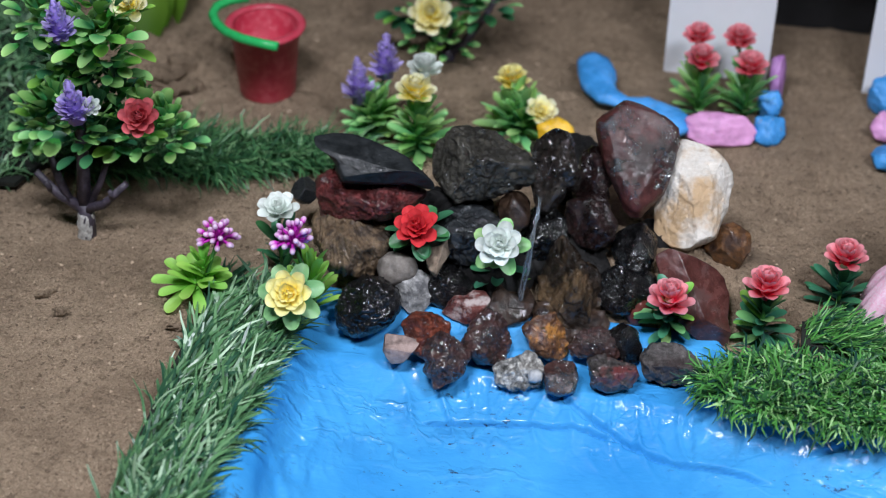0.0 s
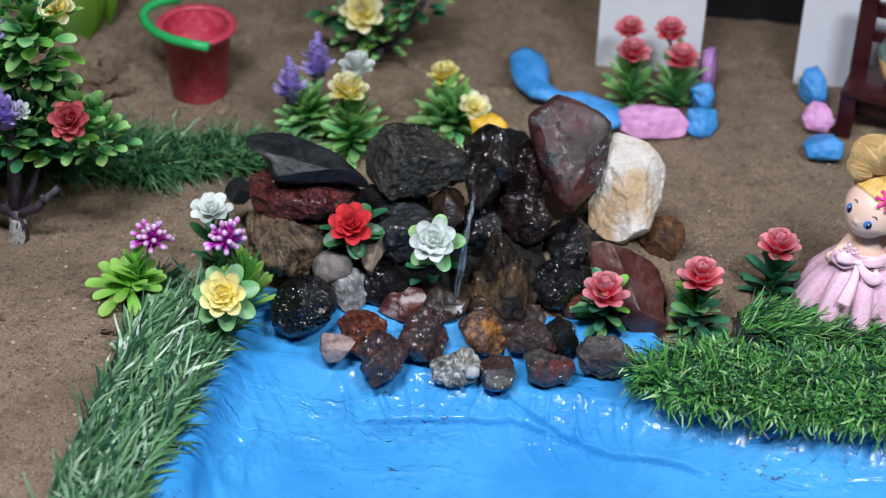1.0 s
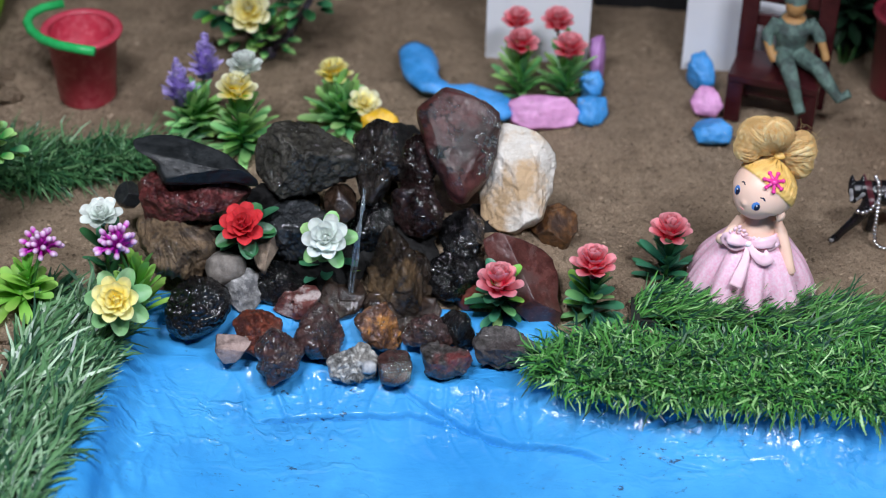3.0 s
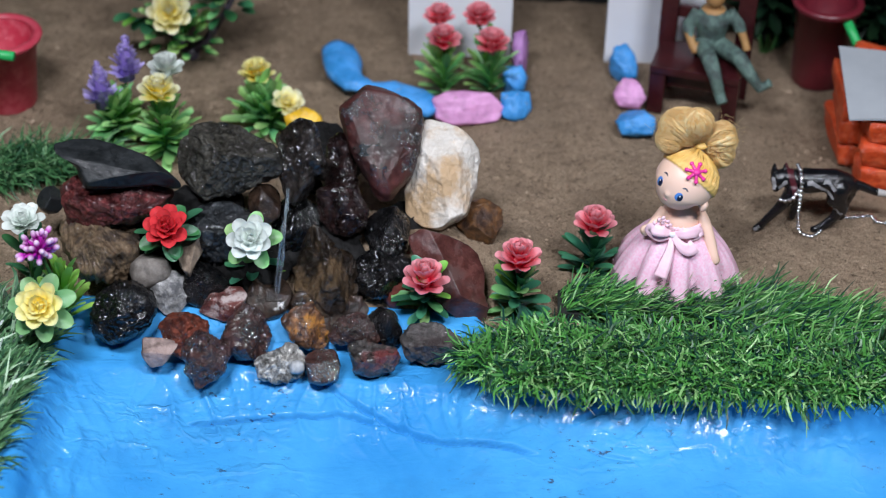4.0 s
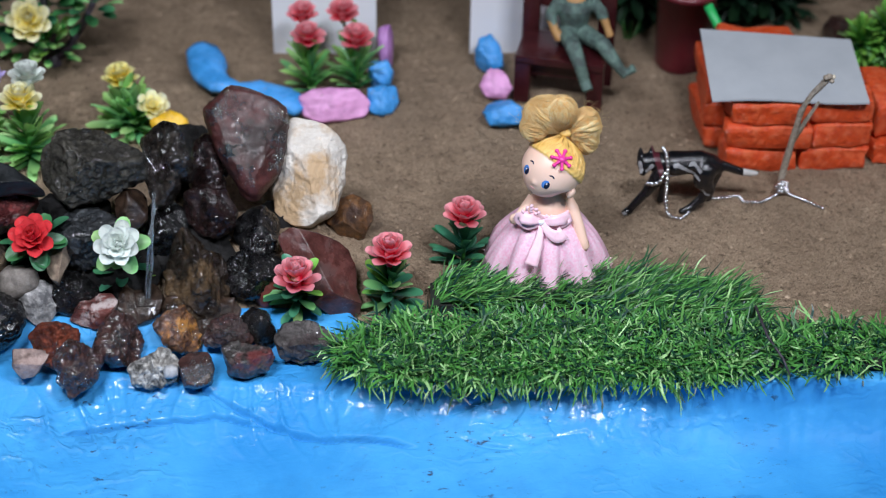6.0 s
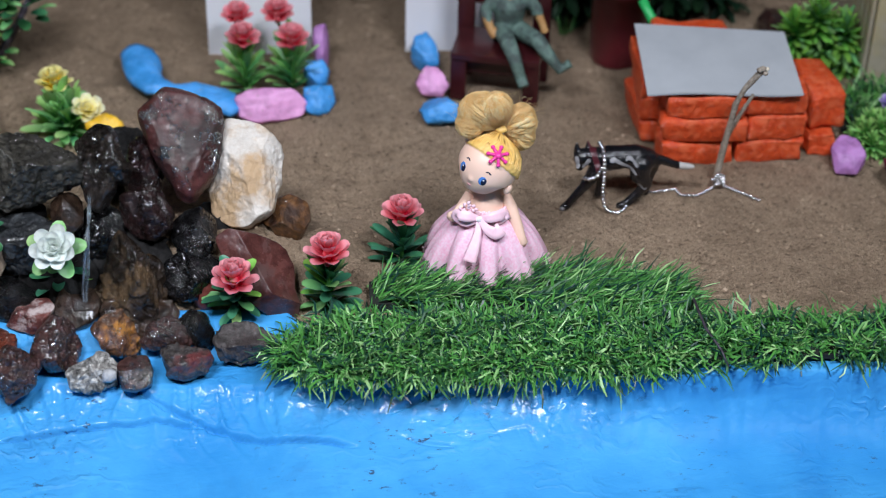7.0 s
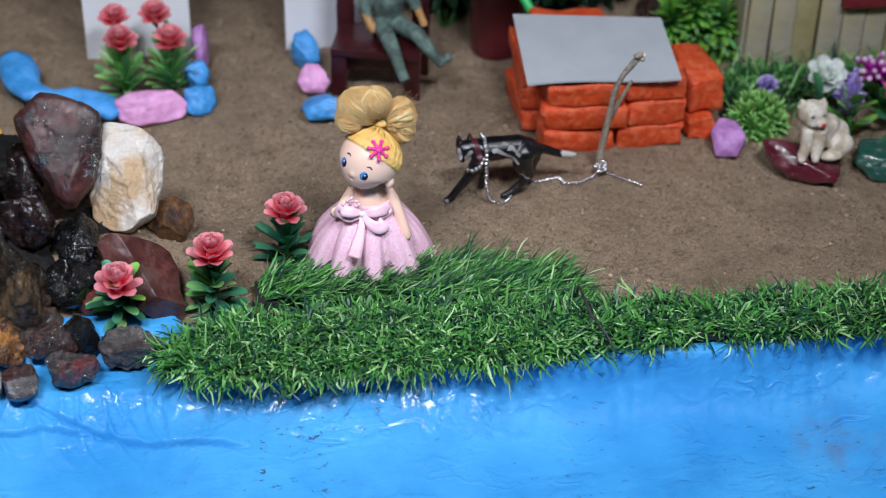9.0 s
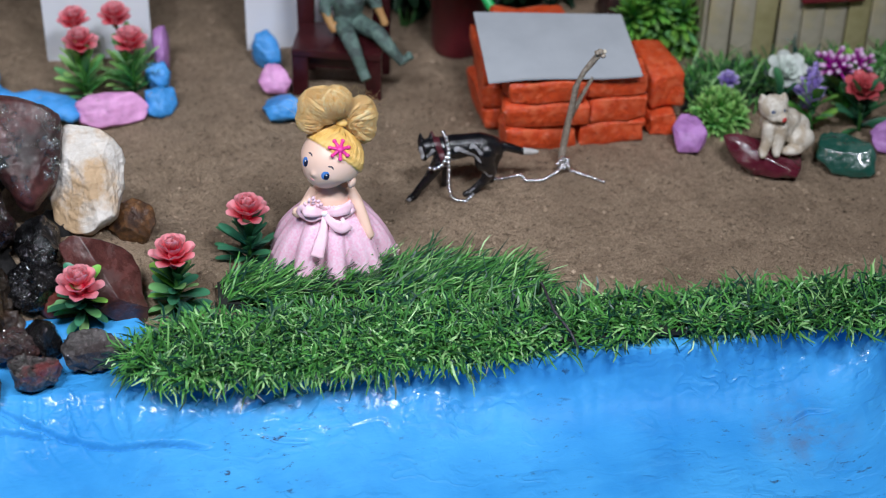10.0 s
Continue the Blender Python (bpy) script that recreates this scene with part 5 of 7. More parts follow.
plastic_tree("plastic_tree", ty, 0.022,
    (((on_tree(0, 0.018), on_tree(-0.013, 0.028, -0.003), on_tree(-0.0245, 0.043, -0.004)), 0.0036),
     ((on_tree(-0.008, 0.024, -0.002), on_tree(-0.014, 0.040), on_tree(-0.0180, 0.054, 0.002)), 0.0030),
     ((on_tree(-0.017, 0.032, -0.004), on_tree(-0.0185, 0.038, -0.006)), 0.0024),
     ((on_tree(0, 0.018), on_tree(0.013, 0.025, -0.003), on_tree(0.028, 0.0420, -0.004)), 0.0034),
     ((on_tree(0.019, 0.031, -0.004), on_tree(0.0185, 0.037, -0.006)), 0.0022),
     ((on_tree(0.003, 0.020), on_tree(0.010, 0.036, 0.004), on_tree(0.018, 0.060, 0.006)), 0.0026),
     ((on_tree(0, 0.018), on_tree(0.001, 0.05, 0.004), on_tree(-0.001, 0.08, 0.01), on_tree(0.004, 0.11, 0.016)), 0.0044)),
    (("leaves", (-0.3855, 0.84, 0.0734), 0.024, LEAF_TREE), ("leaves", (-0.4000, 0.85, 0.0640), 0.019, LEAF_TREE), ("leaves", (-0.3648, 0.84, 0.0687), 0.022, LEAF_DARK), ("leaves", (-0.3421, 0.85, 0.0672), 0.022, LEAF_TREE),
     ("leaves", (-0.3277, 0.855, 0.0622), 0.018, LEAF_TREE), ("leaves", (-0.3664, 0.85, 0.1044), 0.024, LEAF_TREE), ("leaves", (-0.3513, 0.828, 0.1428), 0.024, LEAF_LIGHT), ("leaves", (-0.3861, 0.855, 0.1025), 0.02, LEAF_DARK),
     ("leaves", (-0.3924, 0.85, 0.1313), 0.02, LEAF_TREE), ("leaves", (-0.3576, 0.85, 0.1126), 0.02, LEAF_TREE), ("leaves", (-0.3775, 0.86, 0.0749), 0.022, LEAF_DARK), ("leaves", (-0.3671, 0.85, 0.1464), 0.022, LEAF_TREE), ("leaves", (-0.3562, 0.86, 0.074), 0.02, LEAF_DARK),
     ("rosette", (-0.3318, 0.822, 0.0937), 0.0118, P_DULLRED), ("spire", (-0.3669, 0.82, 0.0921), 0.0120, P_PURPLE), ("spire", (-0.3719, 0.824, 0.1392), 0.0115, P_PURPLE), ("rosette", (-0.3377, 0.838, 0.1531), 0.0108, P_CREAM), ("rosette", (-0.3591, 0.824, 0.0961), 0.006, P_WHITE)),
    "bushy plastic tree with violet and red flowers, taped trunk", 81, 0.016)

ty = (-0.2084, 1.0699, 0)
TB = Vector(ty)
plastic_tree("plastic_tree", ty, 0.008,
    (((on_tree(0, 0.004), on_tree(-0.010, 0.016), on_tree(-0.022, 0.026)), 0.0034),
     ((on_tree(0, 0.004), on_tree(0.012, 0.014), on_tree(0.024, 0.034), on_tree(0.034, 0.055)), 0.0034),
     ((on_tree(0, 0.004), on_tree(0.002, 0.03), on_tree(-0.004, 0.06)), 0.0036)),
    (("leaves", (-0.2174, 1.055, 0.0309), 0.020, LEAF_TREE), ("leaves", (-0.2061, 1.055, 0.0218), 0.017, LEAF_TREE), ("leaves", (-0.1828, 1.065, 0.0481), 0.022, LEAF_DARK), ("leaves", (-0.2305, 1.065, 0.0424), 0.022, LEAF_DARK), ("leaves", (-0.2049, 1.065, 0.0537), 0.024, LEAF_DARK),
     ("rosette", (-0.2141, 1.04, 0.0488), 0.0150, P_CREAM)),
    "small dark plastic tree with a yellow flower", 82)


# ---- painted stones ----
def paint_mat(name, c, rough=0.5):
    d = tuple(v * 0.78 for v in c)
    m = grainy(name, d, c, rough, 120, 0.0010, tuple(min(1, v * 1.1 + 0.03) for v in c), patch=70)
    t, b = m.node_tree, m.node_tree.nodes["Principled BSDF"]
    src = b.inputs["Base Color"].links[0].from_socket
    rub = ramp(t, noise_tex(t, coords(t), 210, 6, 0.7), ((0.60, (0, 0, 0)), (0.68, (0.55,) * 3)))
    t.links.new(mix(t, rub, src, (0.30, 0.24, 0.19)), b.inputs["Base Color"])
    return m


BLUE_P, PINK_P, LILAC_P, YELLOW_P = paint_mat("blue_stone_paint", (0.045, 0.31, 0.74)), paint_mat("pink_stone_paint", (0.72, 0.33, 0.62)), paint_mat("lilac_stone_paint", (0.46, 0.21, 0.52)), paint_mat("yellow_stone_paint", (0.85, 0.50, 0.02))
WINE_P, GREEN_P = paint_mat("wine_red_gloss_paint", (0.11, 0.012, 0.026), 0.2), paint_mat("dark_green_gloss_paint", (0.014, 0.085, 0.062), 0.25)
for gloss in (WINE_P, GREEN_P):
    gloss.node_tree.nodes["Principled BSDF"].inputs["Coat Weight"].default_value = 0.8
def painted_stone(loc, w, h, flats, d, mt, lab, seed):
    ob = rock("painted_stone", loc, w, h, flats, d, mt, lab, seed, 0.09, 0, 1, "painted stones", 5, 0.3, 0.3)
    ob["category"] = "painted stone"


painted_stone((-0.0261, 1.0104, 0.006), 0.0430, 0.0217, ((-175, 0.95), (-131, 1.01), (-70, 0.81), (-14, 0.95), (16, 0.99), (89, 0.99), (138, 1.13)), 0.02, PINK_P, "pink painted stone on the soil", 53)
painted_stone((0.0044, 1.0171, 0.006), 0.0196, 0.0192, ((-175, 0.93), (-97, 0.95), (-35, 0.87), (11, 0.96), (96, 0.92)), 0.018, BLUE_P, "squarish blue painted stone", 54)
painted_stone((0.0028, 1.0426, 0.01), 0.0156, 0.0170, ((-163, 1.03), (-86, 0.94), (-10, 0.96), (26, 0.97), (99, 0.9), (168, 0.92)), 0.018, BLUE_P, "blue painted stone under the flowers", 55)
painted_stone((0.006, 1.0672, 0.016), 0.0101, 0.0266, ((-173, 0.9), (-88, 0.97), (-6, 0.95), (36, 1.05), (97, 0.92)), 0.018, LILAC_P, "lilac pink upright painted stone", 56)
painted_stone((0.0727, 1.0643, 0.012), 0.0189, 0.0240, ((-161, 1.05), (-107, 1.0), (-80, 0.96), (16, 0.74), (42, 0.7), (110, 0.93), (166, 0.89)), 0.018, BLUE_P, "rough blue painted stone at the white wall", 57)
painted_stone((0.0759, 1.0337, 0.008), 0.0200, 0.0193, ((-155, 0.94), (-90, 1.0), (-23, 1.02), (31, 0.72), (78, 0.9), (151, 0.83)), 0.018, PINK_P, "small pink painted stone", 58)
painted_stone((0.0781, 1.0014, 0.007), 0.0238, 0.0171, ((-159, 0.94), (-84, 0.93), (0, 1.0), (44, 0.99), (95, 0.96), (158, 0.92)), 0.02, BLUE_P, "rounded blue painted stone", 59)
painted_stone((-0.1233, 0.9751, 0.012), 0.0241, 0.0230, ((-167, 0.86), (-105, 0.86), (-44, 1.0), (14, 0.87), (57, 0.84), (117, 0.89)), 0.016, YELLOW_P, "yellow painted stone behind the rocks", 60)
painted_stone((0.3206, 0.9406, 0.009), 0.0206, 0.0233, ((-158, 0.84), (-87, 0.98), (-15, 0.95), (37, 0.85), (88, 0.98), (156, 1.01)), 0.02, LILAC_P, "lilac painted stone by the brick well", 61)
painted_stone((0.3588, 0.9169, 0.005), 0.0479, 0.0238, ((-154, 0.57), (-150, 0.55), (-96, 0.95), (-70, 1.11), (-1, 0.99), (67, 0.83), (85, 0.93), (130, 1.24)), 0.03, WINE_P, "glossy wine-red painted stone under the cat", 62)
painted_stone((0.412, 0.9121, 0.006), 0.0377, 0.0262, ((-178, 0.97), (-144, 0.93), (-90, 1.0), (-13, 1.13), (19, 0.71), (73, 0.76), (130, 1.21)), 0.024, GREEN_P, "glossy dark green painted stone", 63)
painted_stone((0.4418, 0.9243, 0.008), 0.0241, 0.0203, ((-154, 0.83), (-78, 0.89), (11, 0.85), (81, 0.93), (143, 0.89)), 0.02, LILAC_P, "lilac painted stone beside the green one", 64)


# the long curved blue stone
bend_pts = [Vector(p) for p in ((-0.1118, 1.0699, 0.012), (-0.1085, 1.0561, 0.012), (-0.1049, 1.0415, 0.011), (-0.0982, 1.029, 0.01), (-0.0871, 1.0244, 0.01), (-0.074, 1.0221, 0.01), (-0.0616, 1.018, 0.009), (-0.0518, 1.009, 0.008), (-0.0463, 1.0024, 0.006))]
o = bend_pts[3].copy()
bm = bmesh.new()
tube(bm, [p - o for p in bend_pts], [0.0004 * k for k in (26, 30, 27, 20, 14, 20, 25, 24, 12)], 20)
for v in bm.verts:
    v.co.z *= 0.6
worn(bm, 2, 0.0016, 70, 3)
for v in bm.verts:
    v.co += v.normal * 0.0016 * facets(v.co * 70, 4)
curved = part("painted_stone", bm, BLUE_P)
curved.location = o
tagged(curved, "long curved bright blue painted stone behind the heap", "painted stone", "painted stones")


# ---- buckets ----
def bucket(loc, r0, r1, h, colour, label, handle=None):
    m = grainy("scuffed_" + colour[0] + "_plastic", colour[1], colour[2], 0.38, 90, 0.0002, colour[3], patch=150)
    bt_, bb_ = m.node_tree, m.node_tree.nodes["Principled BSDF"]
    scuff = ramp(bt_, noise_tex(bt_, coords(bt_), 170, 6, 0.75), ((0.64, (0, 0, 0)), (0.69, (0.8,) * 3)))
    bt_.links.new(mix(bt_, scuff, bb_.inputs["Base Color"].links[0].from_socket, tuple(min(0.8, q * 1.3 + 0.15) for q in colour[3])), bb_.inputs["Base Color"])
    bk = thing("toy_bucket", loc, label, "bucket")
    bm = bmesh.new()
    lip = r1 * 0.14
    lathe(bm, ((0.0001, 0), (r0 * 0.93, 0), (r0, h * 0.04), (r1, h * 0.93), (r1 + lip, h * 0.935), (r1 + lip * 1.15, h * 0.965), (r1 + lip * 0.8, h), (r1 - 0.0005, h), (r1 - 0.0015, h * 0.97), (r0 - 0.0015, h * 0.08), (0.0001, h * 0.07)))
    part("pail", bm, m, bk)
    rm = bmesh.new()
    lathe(rm, [(r1 + lip * 0.35 + lip * 0.95 * math.cos(q), h * 0.985 + lip * 0.62 * math.sin(q)) for q in np.linspace(0, math.tau, 11)])
    part("rim", rm, grainy("rubbed_" + colour[0] + "_rim", colour[2], colour[3], 0.35, 120, 0.0001), bk, "paler rubbed plastic rim")
    if handle:
        hb = bmesh.new()
        tube(hb, handle, 0.0030, 10)
        part("handle", hb, HANDLE, bk, "bright green plastic handle")
    return bk


HANDLE = grainy("green_plastic", (0.02, 0.42, 0.10), (0.04, 0.55, 0.16), 0.4, 200, 0.0001)
bz = 0.049
bucket((-0.3133, 1.0084, 0), 0.0178, 0.0216, bz, ("red", (0.46, 0.026, 0.055), (0.54, 0.040, 0.075), (0.60, 0.095, 0.13)), "scuffed red toy bucket with a green handle",
       [Vector(p) - Vector((-0.313, 1.0085, 0)) for p in ((-0.3332, 1.0431, 0.046), (-0.3444, 1.0362, 0.046), (-0.3498, 1.0276, 0.046), (-0.3495, 1.0174, 0.046), (-0.344, 1.007, 0.046), (-0.334, 0.9949, 0.048), (-0.3208, 0.9841, 0.051), (-0.3077, 0.9779, 0.053), (-0.2966, 0.9761, 0.053))])
bucket((0.1985, 1.0736, 0), 0.0172, 0.0192, 0.058, ("dark_red", (0.14, 0.011, 0.022), (0.19, 0.018, 0.03), (0.15, 0.014, 0.026)), "dark red toy bucket with a green handle end",
       [(0.010, -0.020, 0.054), (0.018, -0.026, 0.040), (0.024, -0.031, 0.028)])

# ---- white card house ----
CARD = grainy("white_foam_card", (0.82, 0.84, 0.89), (0.86, 0.88, 0.93), 0.6, 30, 0.0001)
house = thing("card_house", (0.03, 1.15, 0), "plain white card house with an open dark doorway", "toy house")
for nm, sx, sy, sz, at in (("wall", 0.067, 0.004, 0.17, (-0.0635, -0.064, 0.085)), ("wall", 0.062, 0.004, 0.17, (0.062, -0.064, 0.085)), ("wall", 0.004, 0.13, 0.17, (-0.095, 0.003, 0.085)), ("wall", 0.004, 0.13, 0.17, (0.091, 0.003, 0.085)), ("wall", 0.19, 0.004, 0.17, (-0.002, 0.07, 0.085)), ("roof", 0.21, 0.17, 0.004, (-0.002, 0.0, 0.172)), ("lintel", 0.062, 0.004, 0.05, (0.0005, -0.064, 0.145))):
    part(nm, box(sx, sy, sz, 0.0004, at), CARD, house, smooth=False)

# Added black sheet: stands in for the dark inside the house.
DOORWAY_BLACK = grainy("doorway_shade_black", (0.006, 0.006, 0.007), (0.012, 0.012, 0.014), 0.8, 60, 0.0002)
dw = Vector((0.0346, 1.1624, 0))
part("doorway_panel", box(0.0640, 0.002, 0.13, 0.0003, (dw.x - 0.03, dw.y - 1.15, 0.065)), DOORWAY_BLACK, house, "added black panel standing in for the shade inside the doorway", smooth=False)

# ---- bench ----
WOOD = grainy("dark_red_gloss_wood", (0.032, 0.006, 0.008), (0.058, 0.011, 0.013), 0.25, 90, 0.0002)
bench = thing("toy_bench", (0.1175, 1.036, 0), "dark red glossy wooden toy bench on the soil", "bench", turn=-14)
for nm, sx, sy, sz, at in (("seat", 0.056, 0.036, 0.005, (0, 0, 0.0315)), ("leg", 0.010, 0.006, 0.029, (-0.023, -0.014, 0.0145)), ("leg", 0.010, 0.006, 0.029, (0.023, -0.014, 0.0145)), ("back_post", 0.011, 0.005, 0.082, (-0.024, 0.017, 0.041)), ("back_post", 0.011, 0.005, 0.082, (0.024, 0.017, 0.041)),
                           ("rail", 0.056, 0.004, 0.010, (0, 0.0215, 0.072)), ("rail", 0.056, 0.004, 0.008, (0, 0.0215, 0.054)), ("apron", 0.036, 0.004, 0.012, (0, -0.008, 0.0228)), ("side_board", 0.004, 0.030, 0.014, (-0.0235, 0.001, 0.0215)), ("side_board", 0.004, 0.030, 0.014, (0.0235, 0.001, 0.0215))):
    part(nm, box(sx, sy, sz, 0.0008, at), WOOD, bench, smooth=False)

# ---- brick well ----
BRICK = grainy("orange_painted_brick", (0.52, 0.042, 0.010), (0.74, 0.090, 0.018), 0.45, 330, 0.0014, (0.76, 0.14, 0.05), patch=150, lo=0.3, hi=0.6)
bt, bb = BRICK.node_tree, BRICK.node_tree.nodes["Principled BSDF"]
worn_edge = ramp(bt, bt.nodes.new("ShaderNodeNewGeometry").outputs["Pointiness"], ((0.51, (0.10,) * 3), (0.57, (1, 1, 1))))
flaked = ramp(bt, noise_tex(bt, coords(bt), 260, 6, 0.75), ((0.54, (0, 0, 0)), (0.70, (0.6,) * 3)))
bt.links.new(mix(bt, mix(bt, 1.0, worn_edge, flaked, "MULTIPLY"), bb.inputs["Base Color"].links[0].from_socket, (0.80, 0.62, 0.54)), bb.inputs["Base Color"])
well = thing("brick_well", (0.258, 0.985, 0), "small square well of stacked orange painted bricks", "toy well")
bh = 0.0163


def brick(x, y, z, lx, ly, turn=0.0, seed=0, h=bh):
    part("brick", worn(box(lx, ly, h - 0.0008, 0.0030), 2, 0.0028, 62, seed), BRICK, well, m=pose(x, y, z, 0, 0, turn))


for k in range(3):
    z = bh * (k + 0.5) + 0.0002
    split = (-0.005, 0.002, -0.001)[k]
    brick((-0.05 + split) / 2, -0.028, z, 0.050 + split - 0.001, 0.022, (2, -1, 0)[k], k)
    brick((0.037 + split) / 2, -0.027 + 0.001 * k, z, 0.037 - split, 0.022, (-1, 2, 0)[k], k + 3)
    brick(-0.053 + 0.002 * (k % 2), 0.012, z, 0.016, 0.052, (3, -2, 2)[k], k + 6)
    brick(-0.022, 0.044, z, 0.046, 0.02, (0, 2, -2)[k], k + 12)
    if k < 2:
        brick(0.022, 0.044, z, 0.040, 0.02, (2, -2, 0)[k], k + 15)
brick(0.049, -0.022, bh * 0.5, 0.019, 0.020, 4, 21)
brick(0.050, -0.002, bh * 1.7, 0.022, 0.044, 8, 22, bh * 1.5)
brick(0.047, 0.022, bh * 0.5, 0.018, 0.03, 0, 23)
GREYCARD = grainy("pale_grey_card", (0.42, 0.45, 0.48), (0.47, 0.50, 0.53), 0.5, 40, 0.0001)
cardb = bmesh.new()
ca, cb, cc, cd = (Vector(p) for p in ((0.1965, 0.9452, 0.0505), (0.2891, 0.9443, 0.0505), (0.2901, 1.0102, 0.0535), (0.1993, 1.023, 0.0535)))
gv = [[cardb.verts.new((ca.lerp(cb, i / 8)).lerp(cd.lerp(cc, i / 8), j / 5) + Vector((0, 0, 0.0012 * math.sin(i * 0.7) * (1 - j / 5)))) for i in range(9)] for j in range(6)]
for j in range(5):
    for i in range(8):
        cardb.faces.new((gv[j][i], gv[j][i + 1], gv[j + 1][i + 1], gv[j + 1][i]))
ex = bmesh.ops.extrude_face_region(cardb, geom=cardb.faces[:])
bmesh.ops.translate(cardb, vec=(0, 0, 0.0012), verts=[v for v in ex["geom"] if isinstance(v, bmesh.types.BMVert)])
bmesh.ops.recalc_face_normals(cardb, faces=cardb.faces[:])
tagged(part("grey_card", cardb, GREYCARD, smooth=False), "pale grey card lying over the brick well", "card")

# ---- twig, chain ----
TWIG = grainy("dry_grey_twig_bark", (0.22, 0.18, 0.14), (0.44, 0.38, 0.31), 0.8, 400, 0.0008)
twig = thing("twig", (0.2385, 0.925, 0), "forked dry grey twig stuck upright in the soil", "twig")
tw0 = Vector((0.2385, 0.925, 0))
tb = bmesh.new()
tube(tb, [Vector(p) - tw0 for p in ((0.2379, 0.925, -0.0029), (0.2391, 0.925, 0.0133), (0.2419, 0.925, 0.0391), (0.2434, 0.922, 0.0584), (0.2476, 0.92, 0.0717), (0.2533, 0.918, 0.0811), (0.2564, 0.916, 0.0852))], (0.0020, 0.0021, 0.0020, 0.0017, 0.0016, 0.0019, 0.0015), 9)
worn(tb, 1, 0.0007, 420)
part("main_stem", tb, TWIG, twig)
tb = bmesh.new()
tube(tb, [Vector(p) - tw0 for p in ((0.2412, 0.925, 0.0340), (0.2478, 0.927, 0.0480), (0.2550, 0.929, 0.0610))], (0.0017, 0.0014, 0.0009), 7)
part("side_shoot", tb, TWIG, twig)
tip0 = Vector((0.2564, 0.916, 0.0852)) - tw0
tb = bmesh.new()
for off_, r_ in (((-0.0012, 0, 0.0008), 0.0021), ((0.0002, -0.001, -0.0016), 0.0016), ((-0.0030, 0, 0.0002), 0.0019)):
    ball(tb, tip0 + Vector(off_), (r_, r_, r_ * 0.8), sub=2)
part("knob", tb, TWIG, twig)
tb = bmesh.new()
ball(tb, tip0 + Vector((0.0012, 0, 0.0006)), (0.0012, 0.0014, 0.0014), sub=2)
part("cut_end", tb, grainy("pale_cut_wood", (0.62, 0.55, 0.42), (0.74, 0.67, 0.54), 0.7, 300), twig, "pale cut end")
STEEL = nodes_of("bright_steel")
STEEL[2].inputs["Metallic"].default_value = 1.0
STEEL[2].inputs["Base Color"].default_value = (0.72, 0.73, 0.75, 1)
STEEL[2].inputs["Roughness"].default_value = 0.25


def chain(pts, label):
    """Ball chain along a path."""
    ch = thing("chain", pts[0], label, "chain")
    o = Vector(pts[0])
    pv = [Vector((p[0], p[1], p[2] + (soil_height(p[0], p[1]) if p[2] < 0.004 else 0.0))) - o for p in pts]
    bm = bmesh.new()
    ball(bm, (0, 0, 0), (0.0014, 0.0014, 0.0014), sub=2)
    me = mesh_of("link", bm)
    me.materials.append(STEEL[0])
    left = 0.0
    for a, b2 in zip(pv, pv[1:]):
        L = (b2 - a).length
        s = left
        while s < L:
            part("link", me, None, ch, m=Matrix.Translation(a.lerp(b2, s / L)))
            s += 0.00255
        left = s - L
    return ch


chain([(0.1650, 0.9125, 0.0400), (0.1662, 0.9070, 0.0400), (0.1668, 0.9015, 0.0350), (0.1668, 0.8990, 0.0260), (0.1669, 0.8985, 0.0140), (0.1685, 0.8985, 0.004), (0.1712, 0.8985, 0.001), (0.1760, 0.8965, 0.001), (0.1800, 0.8990, 0.001), (0.1855, 0.9073, 0.001), (0.1909, 0.9169, 0.001), (0.201, 0.917, 0.001), (0.2133, 0.9199, 0.001), (0.2154, 0.9122, 0.001), (0.2255, 0.9123, 0.001), (0.2361, 0.9206, 0.001), (0.2398, 0.9234, 0.003), (0.2439, 0.9191, 0.001), (0.2514, 0.9117, 0.001), (0.2623, 0.9054, 0.001)], "fine silver ball chain from the animal's collar to the twig")
chain([(0.1655, 0.9015, 0.0300), (0.1630, 0.9005, 0.0255), (0.1595, 0.9000, 0.0235), (0.1560, 0.9005, 0.0240)], "short end of silver ball chain under the animal's neck")
chain([(0.2353, 0.92, 0.0079), (0.2381, 0.919, 0.0126), (0.2421, 0.921, 0.0095), (0.2405, 0.918, 0.0067), (0.2366, 0.918, 0.0052), (0.238, 0.918, 0.0108), (0.2415, 0.918, 0.0067)], "silver ball chain wound round the twig's foot")


# ---- figures: each one plain mesh ----
def figure(name, bm, mats, label, category, loc=(0, 0, 0), turn=0.0, voxel=0.0, paint=None, size=1.0):
    """One plain mesh. voxel: the pieces are melted into one skin first; paint: which material a place on it takes."""
    me = mesh_of(name, bm)
    ob = new(name, me)
    if voxel:
        rm = ob.modifiers.new("melt", "REMESH")
        rm.mode, rm.voxel_size, rm.use_smooth_shade = "VOXEL", voxel, True
        sm = ob.modifiers.new("soften", "SMOOTH")
        sm.iterations, sm.factor = 5, 0.5
        me = bpy.data.meshes.new_from_object(ob.evaluated_get(bpy.context.evaluated_depsgraph_get()))
        ob.modifiers.clear()
        ob.data = me
        me.name = name
    for mt in mats:
        me.materials.append(mt)
    for p in me.polygons:
        p.use_smooth = True
        if paint:
            p.material_index = paint(Vector(p.center))
    ob.matrix_basis = pose(*loc, 0, 0, turn) @ Matrix.Diagonal((size, size, size, 1))
    return tagged(ob, label, category)


